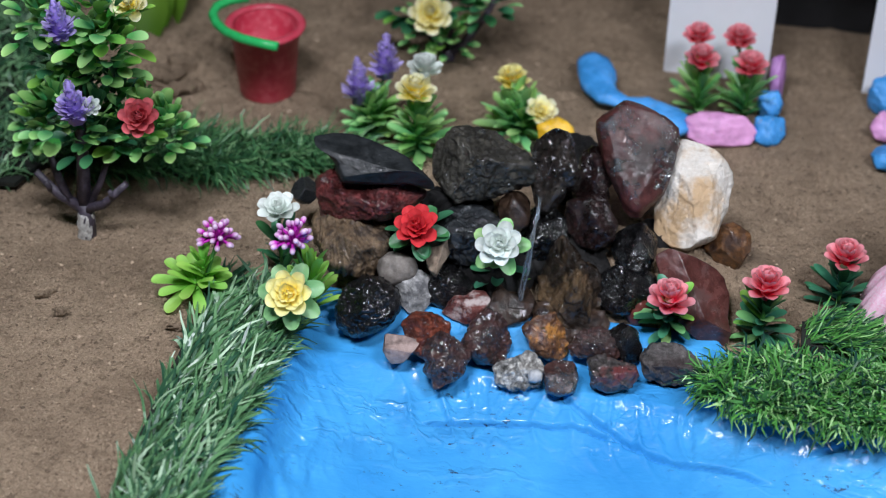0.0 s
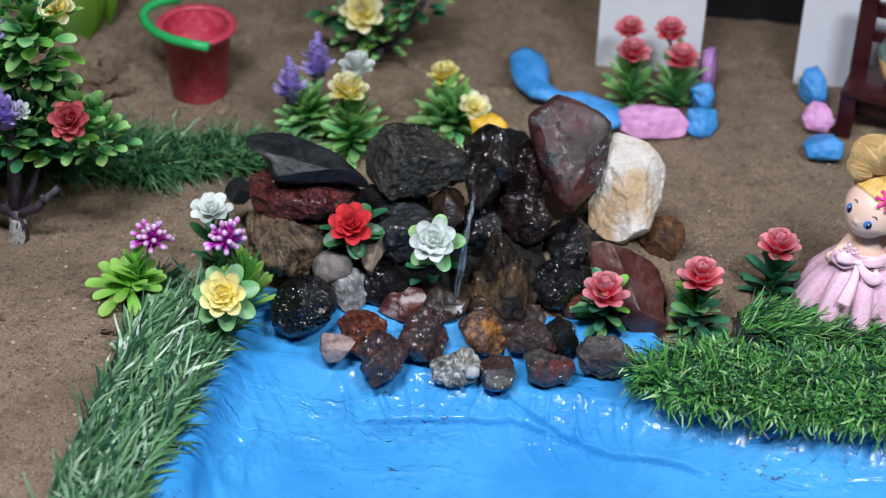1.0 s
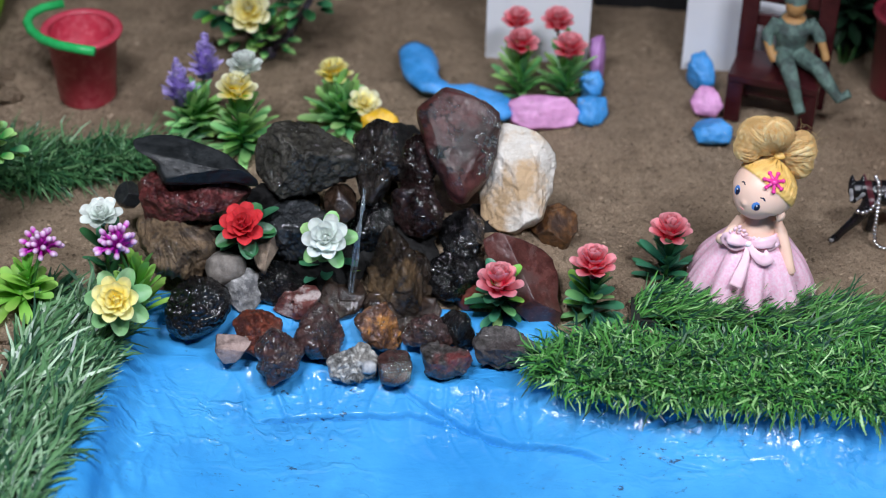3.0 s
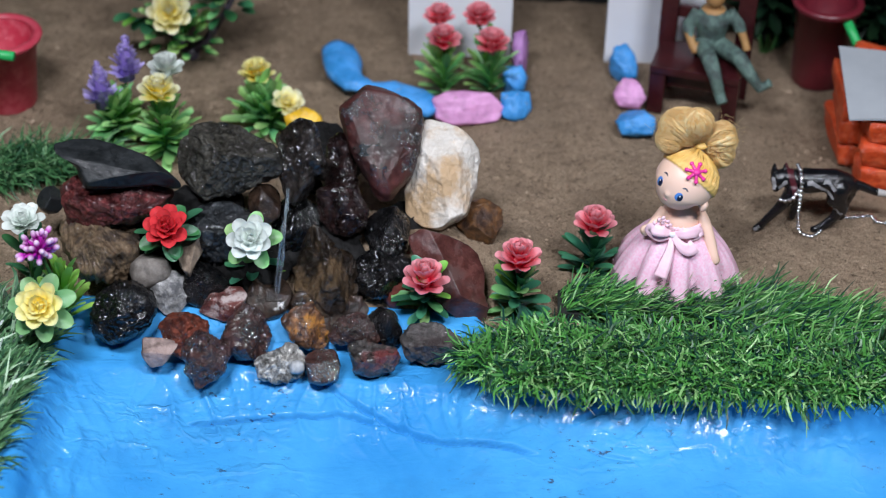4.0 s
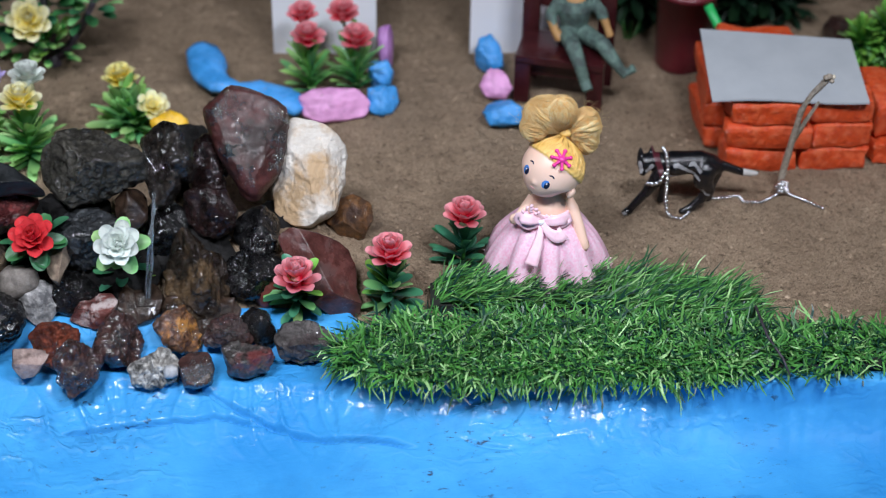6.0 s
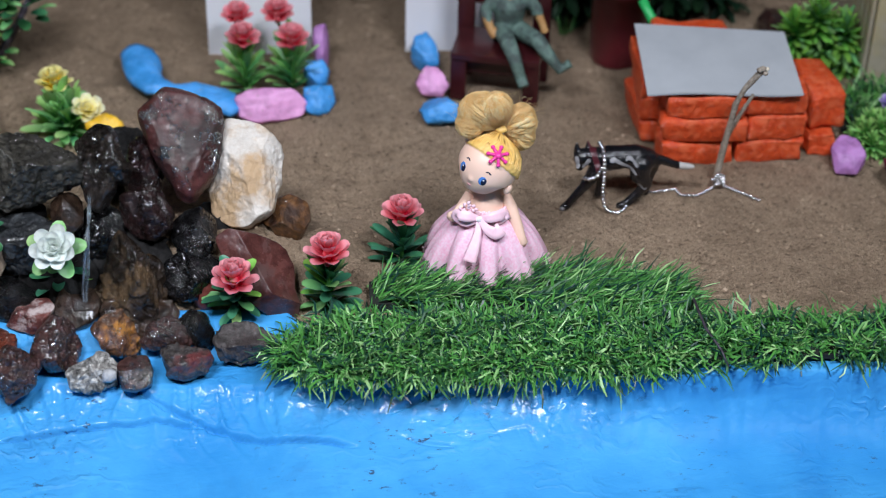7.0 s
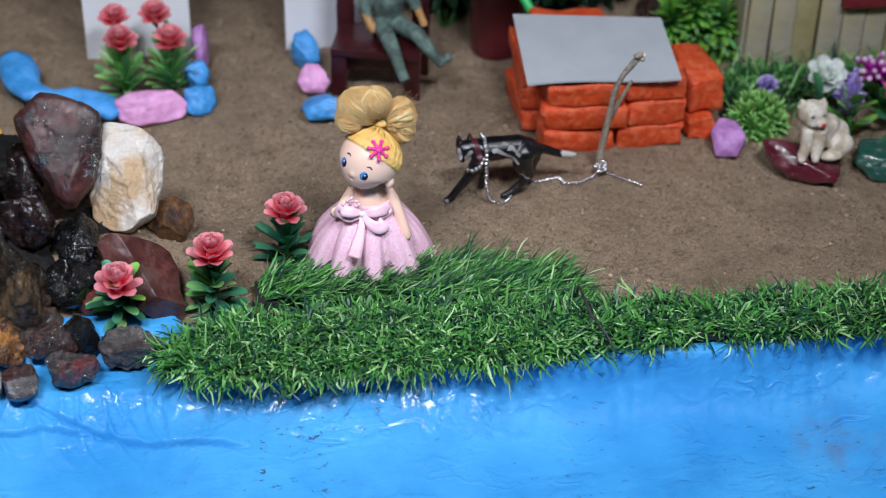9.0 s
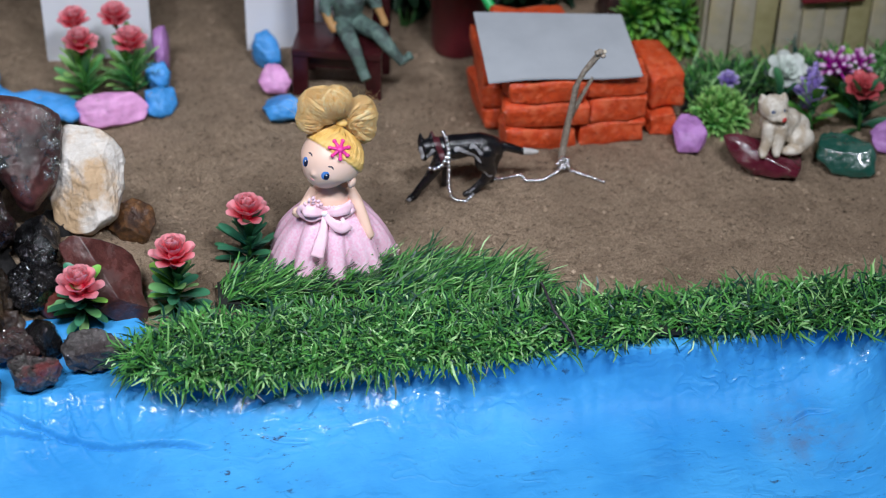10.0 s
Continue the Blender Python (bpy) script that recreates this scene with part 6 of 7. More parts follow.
def along(p, a, b):
    """Distance of p from the line a to b."""
    a, b = Vector(a), Vector(b)
    k = max(0.0, min(1.0, (p - a).dot(b - a) / (b - a).length_squared))
    return (p - a.lerp(b, k)).length


# black four-legged animal figurine, striding, grey streaks on its side and face, white tail tip
BLACKCAT = grainy("glossy_black_plastic", (0.003, 0.003, 0.004), (0.009, 0.009, 0.012), 0.22, 330, 0.0006, spec=0.7)
CATGREY = grainy("pale_grey_streak", (0.20, 0.20, 0.21), (0.42, 0.42, 0.43), 0.4, 300, 0.0004)
CATTIP = grainy("dull_white_tail_tip", (0.42, 0.40, 0.38), (0.52, 0.50, 0.48), 0.5, 200, 0.0002)
COLLAR = grainy("dark_maroon_band", (0.05, 0.008, 0.014), (0.09, 0.015, 0.022), 0.4, 200, 0.0003)
cb0 = Vector((0.1773, 0.911, 0))
MM = 0.001
bm = bmesh.new()


def limb_mm(pts, radii, sides=12):
    tube(bm, [Vector(p) * MM for p in pts], [r * MM for r in radii], sides)
    for p, r in zip(pts, radii):
        ball(bm, Vector(p) * MM, (r * MM, r * MM, r * MM), sub=2)


limb_mm(((-12, 0, 30.0), (-6, 0, 30.6), (2, 0, 31.4), (9, 0, 31.2), (16, 0, 29.5), (20, 0, 28.0)), (7.4, 7.6, 6.8, 7.4, 6.6, 4.4), 16)
limb_mm(((-12, 0, 31), (-18, -1, 33.0), (-21.5, -1.5, 33.0)), (6.4, 5.4, 5.2), 14)
ball(bm, Vector((-22.0, -2.0, 32.6)) * MM, (5.4 * MM, 5.2 * MM, 5.4 * MM))
limb_mm(((-23.0, -3.5, 30.0), (-24.0, -5.5, 28.4)), (3.4, 2.3))
for ex_, ey in ((-25.2, -0.5), (-18.6, 1.0)):
    limb_mm(((ex_, ey, 35.2), (ex_ - 0.3, ey + 0.4, 38.5), (ex_ - 0.5, ey + 0.6, 41.4)), (2.3, 1.7, 0.6), 8)
limb_mm(((-13, -4, 27), (-17, -5, 20.5), (-21.5, -6, 14.0), (-27, -7, 7.5), (-30.0, -7.5, 3.4)), (5.4, 4.0, 2.9, 2.4, 2.2))
limb_mm(((-30.0, -7.5, 3.0), (-32.6, -8.4, 1.9)), (2.5, 2.1))
limb_mm(((-11, 4, 26), (-10, 5, 18), (-9.5, 5, 9), (-10.5, 4, 2.4)), (4.8, 3.2, 2.4, 2.2))
limb_mm(((12, -4, 29), (11.5, -5, 22), (14.6, -5.5, 15.5), (11.5, -6, 10.0), (7.0, -6.5, 6.0)), (7.0, 6.0, 4.2, 2.8, 2.4))
limb_mm(((7.0, -6.5, 5.0), (3.0, -7.4, 2.6), (0.5, -7.6, 2.2)), (2.8, 2.6, 2.1))
limb_mm(((17, 4, 27), (20.5, 4.5, 20.5), (19.0, 5, 13), (17.5, 5, 2.6)), (5.4, 3.6, 2.5, 2.2))
limb_mm(((20, 0, 29.6), (25, 0, 28.6), (30, 0, 26.4), (35, 0, 24.6), (40, 0, 23.8), (43, 0, 23.6)), (3.4, 2.8, 2.5, 2.3, 2.0, 1.3))


def cat_coat(p):
    q = p / MM
    if q.x > 34.8:
        return 2
    if abs(q.x + 14.2 + 0.34 * (q.z - 31)) < 1.8 and q.z > 22:
        return 3
    wob = 0.5 * noise.noise(q * 0.5)
    if q.y < 0:
        for a, b2, r in (((-3.9, -7, 33.5), (8.5, -7, 26.0), 1.25), ((5.0, -7, 34.5), (12.0, -7, 27.5), 1.2), ((-9.0, -7, 27), (-5.5, -7, 25), 0.9), ((11, -8, 18), (13.5, -8, 15), 0.8)):
            if along(q, a, b2) < r + 1.6 + wob and abs(q.z - a[2] - (b2[2] - a[2]) * max(0, min(1, (q.x - a[0]) / (b2[0] - a[0])))) < r + wob:
                return 1
        if along(q, (-26.0, -5, 34.0), (-25.2, -6, 29.5)) < 1.5 or along(q, (-19.5, -6, 33.0), (-21.5, -6.5, 30.0)) < 1.5 or along(q, (-33.5, -9, 1.5), (-33.0, -10, 2.4)) < 1.2:
            return 1
    return 0


figure("black_animal_figurine", bm, [BLACKCAT, CATGREY, CATTIP, COLLAR], "glossy black plastic animal figurine with grey streaks, walking", "figurine", tuple(cb0), 0, 0.00055, cat_coat)

# white sitting cat with a turned head
WHITECAT = grainy("cream_white_painted_clay", (0.55, 0.50, 0.41), (0.76, 0.71, 0.62), 0.6, 180, 0.0006, (0.45, 0.37, 0.27), patch=120)
CATRED = grainy("red_dab_of_paint", (0.55, 0.05, 0.05), (0.66, 0.09, 0.08), 0.5, 200, 0.0)
CATBLUE = grainy("grey_blue_dab_of_paint", (0.10, 0.12, 0.18), (0.20, 0.23, 0.30), 0.5, 200, 0.0)
wc0 = Vector((0.3665, 0.9157, 0.015))
bm = bmesh.new()
for at, size in (((11, 4, 9), (12, 10, 11)), ((2, 0, 13.5), (9.5, 8.5, 13)), ((7, 2, 17), (8, 8, 8)), ((-5, -2, 20), (8.2, 7, 9)), ((-6.0, -3, 30), (9.6, 8.6, 8.8)), ((-1.6, -10, 26.6), (4.2, 4.0, 3.4)), ((-6.5, -8, 26.0), (4.6, 4.0, 3.4)), ((15, -4, 5.5), (9, 7.5, 8.5)), ((8, -10, 1.2), (8, 4.0, 3.4)), ((20, 0, 1.0), (4, 6, 3.2))):
    ball(bm, Vector(at) * MM, tuple(v * MM for v in size))
for ex_, tip_ in ((-13.0, -14.4), (0.4, 0.6)):
    limb_mm(((ex_, -2, 34.5), (ex_ * 0.98 + tip_ * 0.02, -2, 37.0), (tip_, -2, 39.5)), (3.4, 2.5, 0.9), 10)
for lx, fx in ((-9.0, -11.5), (-1.0, -2.6)):
    limb_mm(((lx + 1, -6, 18), (lx, -9, 8), (fx, -11, 2.5), (fx - 0.4, -13, 1.0)), (5.0, 3.8, 3.4, 2.6))


def white_coat(p):
    q = p / MM
    if along(q, (-1.0, -14.5, 27.2), (-1.6, -14.5, 25.2)) < 1.7:
        return 1
    if along(q, (-8.6, -11.5, 31.6), (-8.0, -11.5, 31.8)) < 1.3 or along(q, (0.2, -10.6, 31.8), (0.8, -10.6, 32.0)) < 1.6:
        return 2
    return 0


figure("white_cat_figurine", bm, [WHITECAT, CATRED, CATBLUE], "cream white sitting cat figurine on a wine-red stone", "figurine", tuple(wc0), 0, 0.0007, white_coat, 0.93)

# seated figure in green
sx0 = Vector((0.127, 1.0433, 0.034))
SEAT = (sx0.x - 0.003, sx0.y, 0.034 - 0.78 * 0.032)
OLIVE = grainy("dusty_green_plastic", (0.085, 0.145, 0.125), (0.15, 0.235, 0.20), 0.7, 260, 0.0005, (0.06, 0.085, 0.08), patch=90)
OCHRE = grainy("ochre_plastic", (0.42, 0.22, 0.08), (0.52, 0.30, 0.12), 0.5, 120, 0.0002)
bm = bmesh.new()


def limb(pts, r, k=0, sides=10):
    n0 = len(bm.faces)
    tube(bm, pts, r, sides)
    bm.faces.ensure_lookup_table()
    for i in range(n0, len(bm.faces)):
        bm.faces[i].material_index = k


limb(((0, 0.004, 0.033), (0, 0.005, 0.045), (0, 0.005, 0.062), (0, 0.006, 0.072)), (0.0125, 0.0115, 0.0145, 0.010), 0, 14)
limb(((-0.006, 0.002, 0.0395), (-0.003, -0.034, 0.0455), (0.002, -0.041, 0.034), (0.006, -0.043, 0.021), (0.009, -0.049, 0.015)), (0.0080, 0.0066, 0.0054, 0.0046, 0.0046))
limb(((0.007, 0.002, 0.0395), (0.021, -0.028, 0.0450), (0.030, -0.034, 0.034), (0.039, -0.036, 0.023), (0.047, -0.036, 0.029)), (0.0080, 0.0066, 0.0054, 0.0046, 0.0040))
limb(((-0.012, 0.004, 0.068), (-0.019, 0.002, 0.057), (-0.019, -0.002, 0.052)), (0.0058, 0.0052, 0.0050))
limb(((-0.019, -0.002, 0.053), (-0.015, -0.008, 0.043), (-0.012, -0.010, 0.039)), (0.0040, 0.0034, 0.0036), 1)
limb(((0.012, 0.004, 0.068), (0.021, 0.002, 0.059), (0.023, 0.000, 0.054)), (0.0058, 0.0052, 0.0050))
limb(((0.023, 0, 0.055), (0.027, -0.004, 0.046), (0.029, -0.006, 0.040)), (0.0038, 0.0032, 0.0036), 1)
limb(((0, 0.005, 0.070), (0, 0.004, 0.078)), (0.005, 0.005), 1)
ball(bm, (0, 0.003, 0.084), (0.0085, 0.0095, 0.0105), mat_index=1)
ball(bm, (0, 0.005, 0.088), (0.0095, 0.0105, 0.0085), mat_index=0)
SKIN_PARTS = [((-0.019, -0.002, 0.051), (-0.012, -0.010, 0.038), 0.0046), ((0.023, 0, 0.053), (0.029, -0.006, 0.038), 0.0046), ((0, 0.004, 0.073), (0, 0.002, 0.082), 0.0095)]
figure("seated_toy_figure", bm, [OLIVE, OCHRE], "green plastic toy figure sitting on the bench", "toy figure", SEAT, 0, 0.0007, lambda p: 1 if any(along(p, a, b2) < r for a, b2, r in SKIN_PARTS) else 0, 0.77)

# doll
def gauze_mat():
    """Thin pink net over satin: fine weave, glitter in small patches, pale specks of sheen painted in."""
    m, t, b = nodes_of("pink_gauze")
    v = coords(t)
    fine = noise_tex(t, v, 700, 4, 0.6)
    col = ramp(t, fine, ((0.35, (0.96, 0.53, 0.70)), (0.62, (0.99, 0.72, 0.85))))
    spot = ramp(t, noise_tex(t, v, 260, 4, 0.6), ((0.56, (0, 0, 0)), (0.66, (0.45,) * 3)))
    col = mix(t, spot, col, (0.96, 0.46, 0.68))
    # Sheen put into the colour as near-white specks.
    shine = ramp(t, noise_tex(t, v, 420, 5, 0.7), ((0.62, (0, 0, 0)), (0.70, (0.4,) * 3)))
    col = mix(t, shine, col, (0.98, 0.86, 0.93))
    t.links.new(col, b.inputs["Base Color"])
    b.inputs["Roughness"].default_value = 0.45
    let_light_through(t, b, col, 0.12)
    bump(t, b, fine, 0.00015)
    return m


SKIN = grainy("pale_vinyl", (0.89, 0.60, 0.465), (0.92, 0.64, 0.50), 0.42, 60, 0.0)
HAIR = grainy("blond_doll_hair", (0.96, 0.68, 0.26), (1.0, 0.88, 0.54), 0.30, 420, 0.0, (0.97, 0.74, 0.36), patch=120)
let_light_through(HAIR.node_tree, HAIR.node_tree.nodes["Principled BSDF"], HAIR.node_tree.nodes["Principled BSDF"].inputs["Base Color"].links[0].from_socket, 0.45)
CAP = grainy("yellow_rooted_hair", (0.76, 0.46, 0.11), (0.90, 0.62, 0.22), 0.42, 160, 0.0003)
GAUZE = gauze_mat()
RIBBON = grainy("pale_pink_satin", (0.94, 0.58, 0.69), (0.98, 0.70, 0.79), 0.38, 150, 0.0002)
STAR = grainy("hot_pink_plastic", (0.78, 0.03, 0.27), (0.86, 0.06, 0.36), 0.3, 60, 0.0)
DARK = grainy("dark_blue_paint", (0.010, 0.014, 0.04), (0.018, 0.026, 0.07), 0.2, 60, 0.0)
EYEBLUE = grainy("blue_paint", (0.06, 0.20, 0.62), (0.12, 0.32, 0.75), 0.25, 60, 0.0)
GLINT = grainy("white_dot_of_paint", (0.85, 0.85, 0.88), (0.92, 0.92, 0.94), 0.25, 60, 0.0)
LIP = grainy("faint_pink_paint", (0.78, 0.33, 0.32), (0.82, 0.40, 0.38), 0.4, 60, 0.0)
doll = bmesh.new()
# skirt: seven unequal puffs between sharp valleys, the hem a little ragged
N, M = 210, 30
VALLEYS = (0.35, 1.25, 2.05, 2.95, 3.75, 4.42, 4.98, 5.75)
rings = []
for j in range(M + 1):
    s = j / M
    ring = []
    for i in range(N):
        a = math.tau * i / N
        gap = min(abs((a - q + math.pi) % math.tau - math.pi) for q in VALLEYS)
        deep = math.exp(-(gap / 0.13) ** 2)
        puff = 1 - (0.05 + 0.30 * s) * deep * smooth01(s * 2.2) + 0.07 * s * noise.noise(Vector((math.cos(a) * 2.6, math.sin(a) * 2.6, s * 2.2))) + 0.018 * s * math.sin(a * 31 + 4 * s)
        rr = (0.0112 + 0.0268 * (1 - (1 - s) ** 1.55)) * puff
        z = 0.0430 - 0.0420 * s ** 1.35 + (0.0030 * deep + 0.0012 * math.sin(a * 5 + 1)) * s + 0.0007 * s * math.sin(a * 27)
        ring.append(doll.verts.new((rr * math.cos(a) * 0.98, rr * math.sin(a) * 0.90, max(0.0006, z))))
    rings.append(ring)
for r0, r1 in zip(rings, rings[1:]):
    for i in range(N):
        f = doll.faces.new((r0[i], r0[(i + 1) % N], r1[(i + 1) % N], r1[i]))
        f.material_index = 3
for i in range(0, N, 2):
    ball(doll, rings[-2][i].co * 1.01, (0.00065, 0.00065, 0.00075), None, 1, 4)
    if i % 4 == 0:
        ball(doll, rings[-4][i].co * 1.008, (0.00055, 0.00055, 0.0006), None, 1, 4)


def dl(pts, r, k, sides=12):
    n0 = len(doll.faces)
    tube(doll, pts, r, sides)
    doll.faces.ensure_lookup_table()
    for i in range(n0, len(doll.faces)):
        doll.faces[i].material_index = k


# body and arms
dl(((0, 0, 0.036), (0, 0, 0.045), (-0.0003, 0, 0.0515), (-0.0006, 0, 0.056), (-0.0008, -0.001, 0.061)), (0.0098, 0.0110, 0.0104, 0.0062, 0.0050), 0, 24)
dl(((0, 0, 0.038), (0, 0, 0.043), (0, 0, 0.0475)), (0.0116, 0.0122, 0.0119), 4, 26)
dl(((-0.0085, -0.001, 0.0525), (-0.0125, -0.004, 0.0480), (-0.0165, -0.007, 0.0440), (-0.0200, -0.009, 0.0435), (-0.0212, -0.0098, 0.0432)), (0.0036, 0.0034, 0.0030, 0.0030, 0.0016), 0, 14)
dl(((0.0085, -0.001, 0.0525), (0.0125, -0.005, 0.0470), (0.0158, -0.0095, 0.0390), (0.0180, -0.0135, 0.0325), (0.0192, -0.0150, 0.0295), (0.0196, -0.0154, 0.0280)), (0.0038, 0.0036, 0.0032, 0.0028, 0.0029, 0.0014), 0, 14)
# head: one ball, with a chin, cheeks and a swept-back head of hair
HEAD = pose(0.0, -0.002, 0.0725, -16, 18, -38)
RAD = 0.0164
PART = Vector((-0.02, 0.52, 0.85)).normalized()


def skull(d):
    """Radius of the head towards d."""
    up = d.dot(PART) - 0.10
    r = RAD * (1 + 0.075 * smooth01(up / 0.07) + 0.02 * smooth01(up / 0.7))
    if up < 0:
        r *= 1 - 0.20 * d.x * d.x * smooth01((-d.z - 0.1) / 0.5)
        r *= 1 + 0.05 * math.exp(-((d - Vector((0.45, -0.75, -0.48))).length / 0.42) ** 2) + 0.05 * math.exp(-((d - Vector((-0.45, -0.75, -0.48))).length / 0.42) ** 2)
        r *= 1 + 0.055 * math.exp(-((d - Vector((0, -0.95, -0.28))).length / 0.10) ** 2) + 0.03 * math.exp(-((d - Vector((0, -0.70, -0.70))).length / 0.22) ** 2)
    else:
        r *= 1 + 0.006 * math.sin(math.atan2(d.x, d.z + 0.3) * 46 + 2 * math.sin(d.y * 5))
    return r


n0 = len(doll.faces)
made = bmesh.ops.create_icosphere(doll, subdivisions=6, radius=1.0)["verts"]
for v in made:
    d = v.co.normalized()
    v.co = HEAD @ (d * skull(d))
doll.faces.ensure_lookup_table()
for i in range(n0, len(doll.faces)):
    f = doll.faces[i]
    f.material_index = 2 if (HEAD.inverted() @ f.calc_center_median()).normalized().dot(PART) > 0.125 else 0


def spot(d, w, h, k, thick=0.00028, turn=0.0, lift=0.0):
    """A flat dab on the head towards d."""
    d = Vector(d).normalized()
    m = Matrix.Translation(d * (skull(d) + lift)) @ d.to_track_quat("Z", "Y").to_matrix().to_4x4() @ pose(0, 0, 0, 0, 0, turn)
    r = bmesh.ops.create_icosphere(doll, subdivisions=3, radius=1.0, matrix=HEAD @ m @ Matrix.Diagonal((w, h, thick, 1)))
    for v in r["verts"]:
        for f in v.link_faces:
            f.material_index = k


for sx in (-1, 1):
    eye = Vector((0.40 * sx, -0.90, -0.13))
    spot(eye + Vector((-0.055, 0, 0.02)), 0.0021, 0.0027, 7)
    spot(eye, 0.0015, 0.0023, 6, 0.00042)
    spot(eye + Vector((-0.03, 0, 0.06)), 0.0006, 0.0007, 8, 0.0006)
    for q in range(6):
        spot((0.40 * sx + 0.030 * (q - 2.5), -0.86, 0.20 + 0.018 * (2.5 - abs(q - 2.5))), 0.0006, 0.0003, 6, 0.0002)
spot((0.0, -0.86, -0.50), 0.0015, 0.0005, 9)
ear = Vector((0.97, 0.0, -0.30)).normalized()
ball(doll, HEAD @ (ear * RAD * 1.03), (0.0021, 0.0027, 0.0033), HEAD.to_3x3().to_4x4(), 3, 0)
# star ornament: a hub and seven knobbed rays lying on the hair
out = Vector((0.30, -0.60, 0.74)).normalized()
sc = HEAD @ (out * (skull(out) + 0.0007))
sn = (sc - HEAD.translation).normalized()
su = sn.orthogonal().normalized()
sw = sn.cross(su)
ball(doll, sc, (0.0024, 0.0024, 0.0019), None, 2, 5)
for i in range(7):
    a = i * math.tau / 7 + 0.3
    d = su * math.cos(a) + sw * math.sin(a)
    ray = [sc + d * k - sn * (0.5 * k * k / 0.018) for k in (0.0, 0.0020, 0.0040, 0.0052)]
    dl(ray, (0.0011, 0.0010, 0.0008, 0.0008), 5, 8)
    ball(doll, ray[-1], (0.0012, 0.0012, 0.0011), None, 2, 5)
# the bun: fine hair springs from one tie into two puffs and curls back into them
rh = random.Random(5)
TIE = Vector((0.0066, 0.0015, 0.0930))
ball(doll, TIE, (0.0036, 0.0034, 0.0022), None, 3, 2)
for centre, size, count in (((-0.0035, 0.005, 0.1020), (0.0118, 0.0085, 0.0098), 1000), ((-0.0100, 0.003, 0.0955), (0.0072, 0.0065, 0.0076), 420), ((0.0035, 0.002, 0.1055), (0.0085, 0.0075, 0.0085), 480), ((0.0165, 0.004, 0.0950), (0.0086, 0.0070, 0.0105), 680), ((0.0185, 0.003, 0.0880), (0.0060, 0.0056, 0.0085), 340)):
    centre = Vector(centre)
    for v in ball(doll, centre, tuple(v * 0.90 for v in size), None, 5, 1):
        out = (v.co - centre).normalized()
        v.co += out * (0.0007 * noise.fractal(v.co * 260, 0.8, 2.0, 3) + 0.0003 * ridged(Vector((out.x * 9, out.y * 3, out.z * 9)), 3))
    axis0 = (TIE - centre).normalized()
    for i in range(int(count * 0.40)):
        lock = i < 8
        axis = (axis0 + Vector((rh.gauss(0, 1), rh.gauss(0, 1), rh.gauss(0, 1))) * 0.16).normalized()
        side = Vector((rh.gauss(0, 1), rh.gauss(0, 1), rh.gauss(0, 1)))
        side = (side - axis * side.dot(axis)).normalized()
        shell = rh.uniform(0.90, 0.97) if lock else rh.uniform(0.93, 1.08)
        sweep = rh.uniform(3.2, 5.6)
        drift = side.cross(axis) * rh.uniform(-0.5, 0.5)
        wave, ph = rh.uniform(0.02, 0.09), rh.uniform(0, 6.3)
        pts = [TIE.lerp(centre + axis0 * size[0], 0.3) + Vector((rh.gauss(0, 1), rh.gauss(0, 1), rh.gauss(0, 1))) * 0.0008]
        for q in range(13):
            a = 0.15 + sweep * q / 12
            d = axis * math.cos(a) + side * math.sin(a) + drift * (q / 12) * math.sin(a)
            k = shell * (1 - 0.30 * smooth01((q - 7) / 6)) * (1 + wave * math.sin(q * 1.3 + ph))
            pts.append(centre + Vector((d.x * size[0], d.y * size[1], d.z * size[2])) * k)
        thick = 0.0013 if lock else 0.00012
        dl(pts, [0.00005 + thick * math.sin(math.pi * (k + 0.5) / 14) for k in range(14)], 1, 9 if lock else 4)
for i in range(46):
    a = rh.uniform(-0.4, math.pi + 0.3)
    p0 = Vector((0.003 + 0.019 * math.cos(a), 0.004, 0.0995 + 0.012 * math.sin(a)))
    out = Vector((math.cos(a), -0.2, math.sin(a)))
    dl([p0, p0 + out * 0.0025 + Vector((rh.uniform(-1, 1), 0, rh.uniform(-1, 1))) * 0.002, p0 + out * 0.004 + Vector((rh.uniform(-1, 1), 0, rh.uniform(-1, 1))) * 0.005], (0.00008, 0.00006, 0.00003), 1, 3)
for i in range(150):
    a = rh.uniform(-1.5, 1.5)
    d0 = Vector((math.sin(a) * 0.95, -math.cos(a) * 0.95, 0.0))
    d0 = (d0 + PART * (0.13 - d0.dot(PART))).normalized()
    d1 = (d0 + PART * 0.8).normalized()
    q0, q1 = HEAD @ (d0 * (skull(d0) + 0.0001)), HEAD @ (d1 * (skull(d1) + 0.0002))
    half = (d0 + d1).normalized()
    dl([q0, HEAD @ (half * (skull(half) + 0.0003)), q1, q1.lerp(TIE, 0.6) + sn * 0.0006], (0.00006, 0.00018, 0.00022, 0.00015), 2, 4)


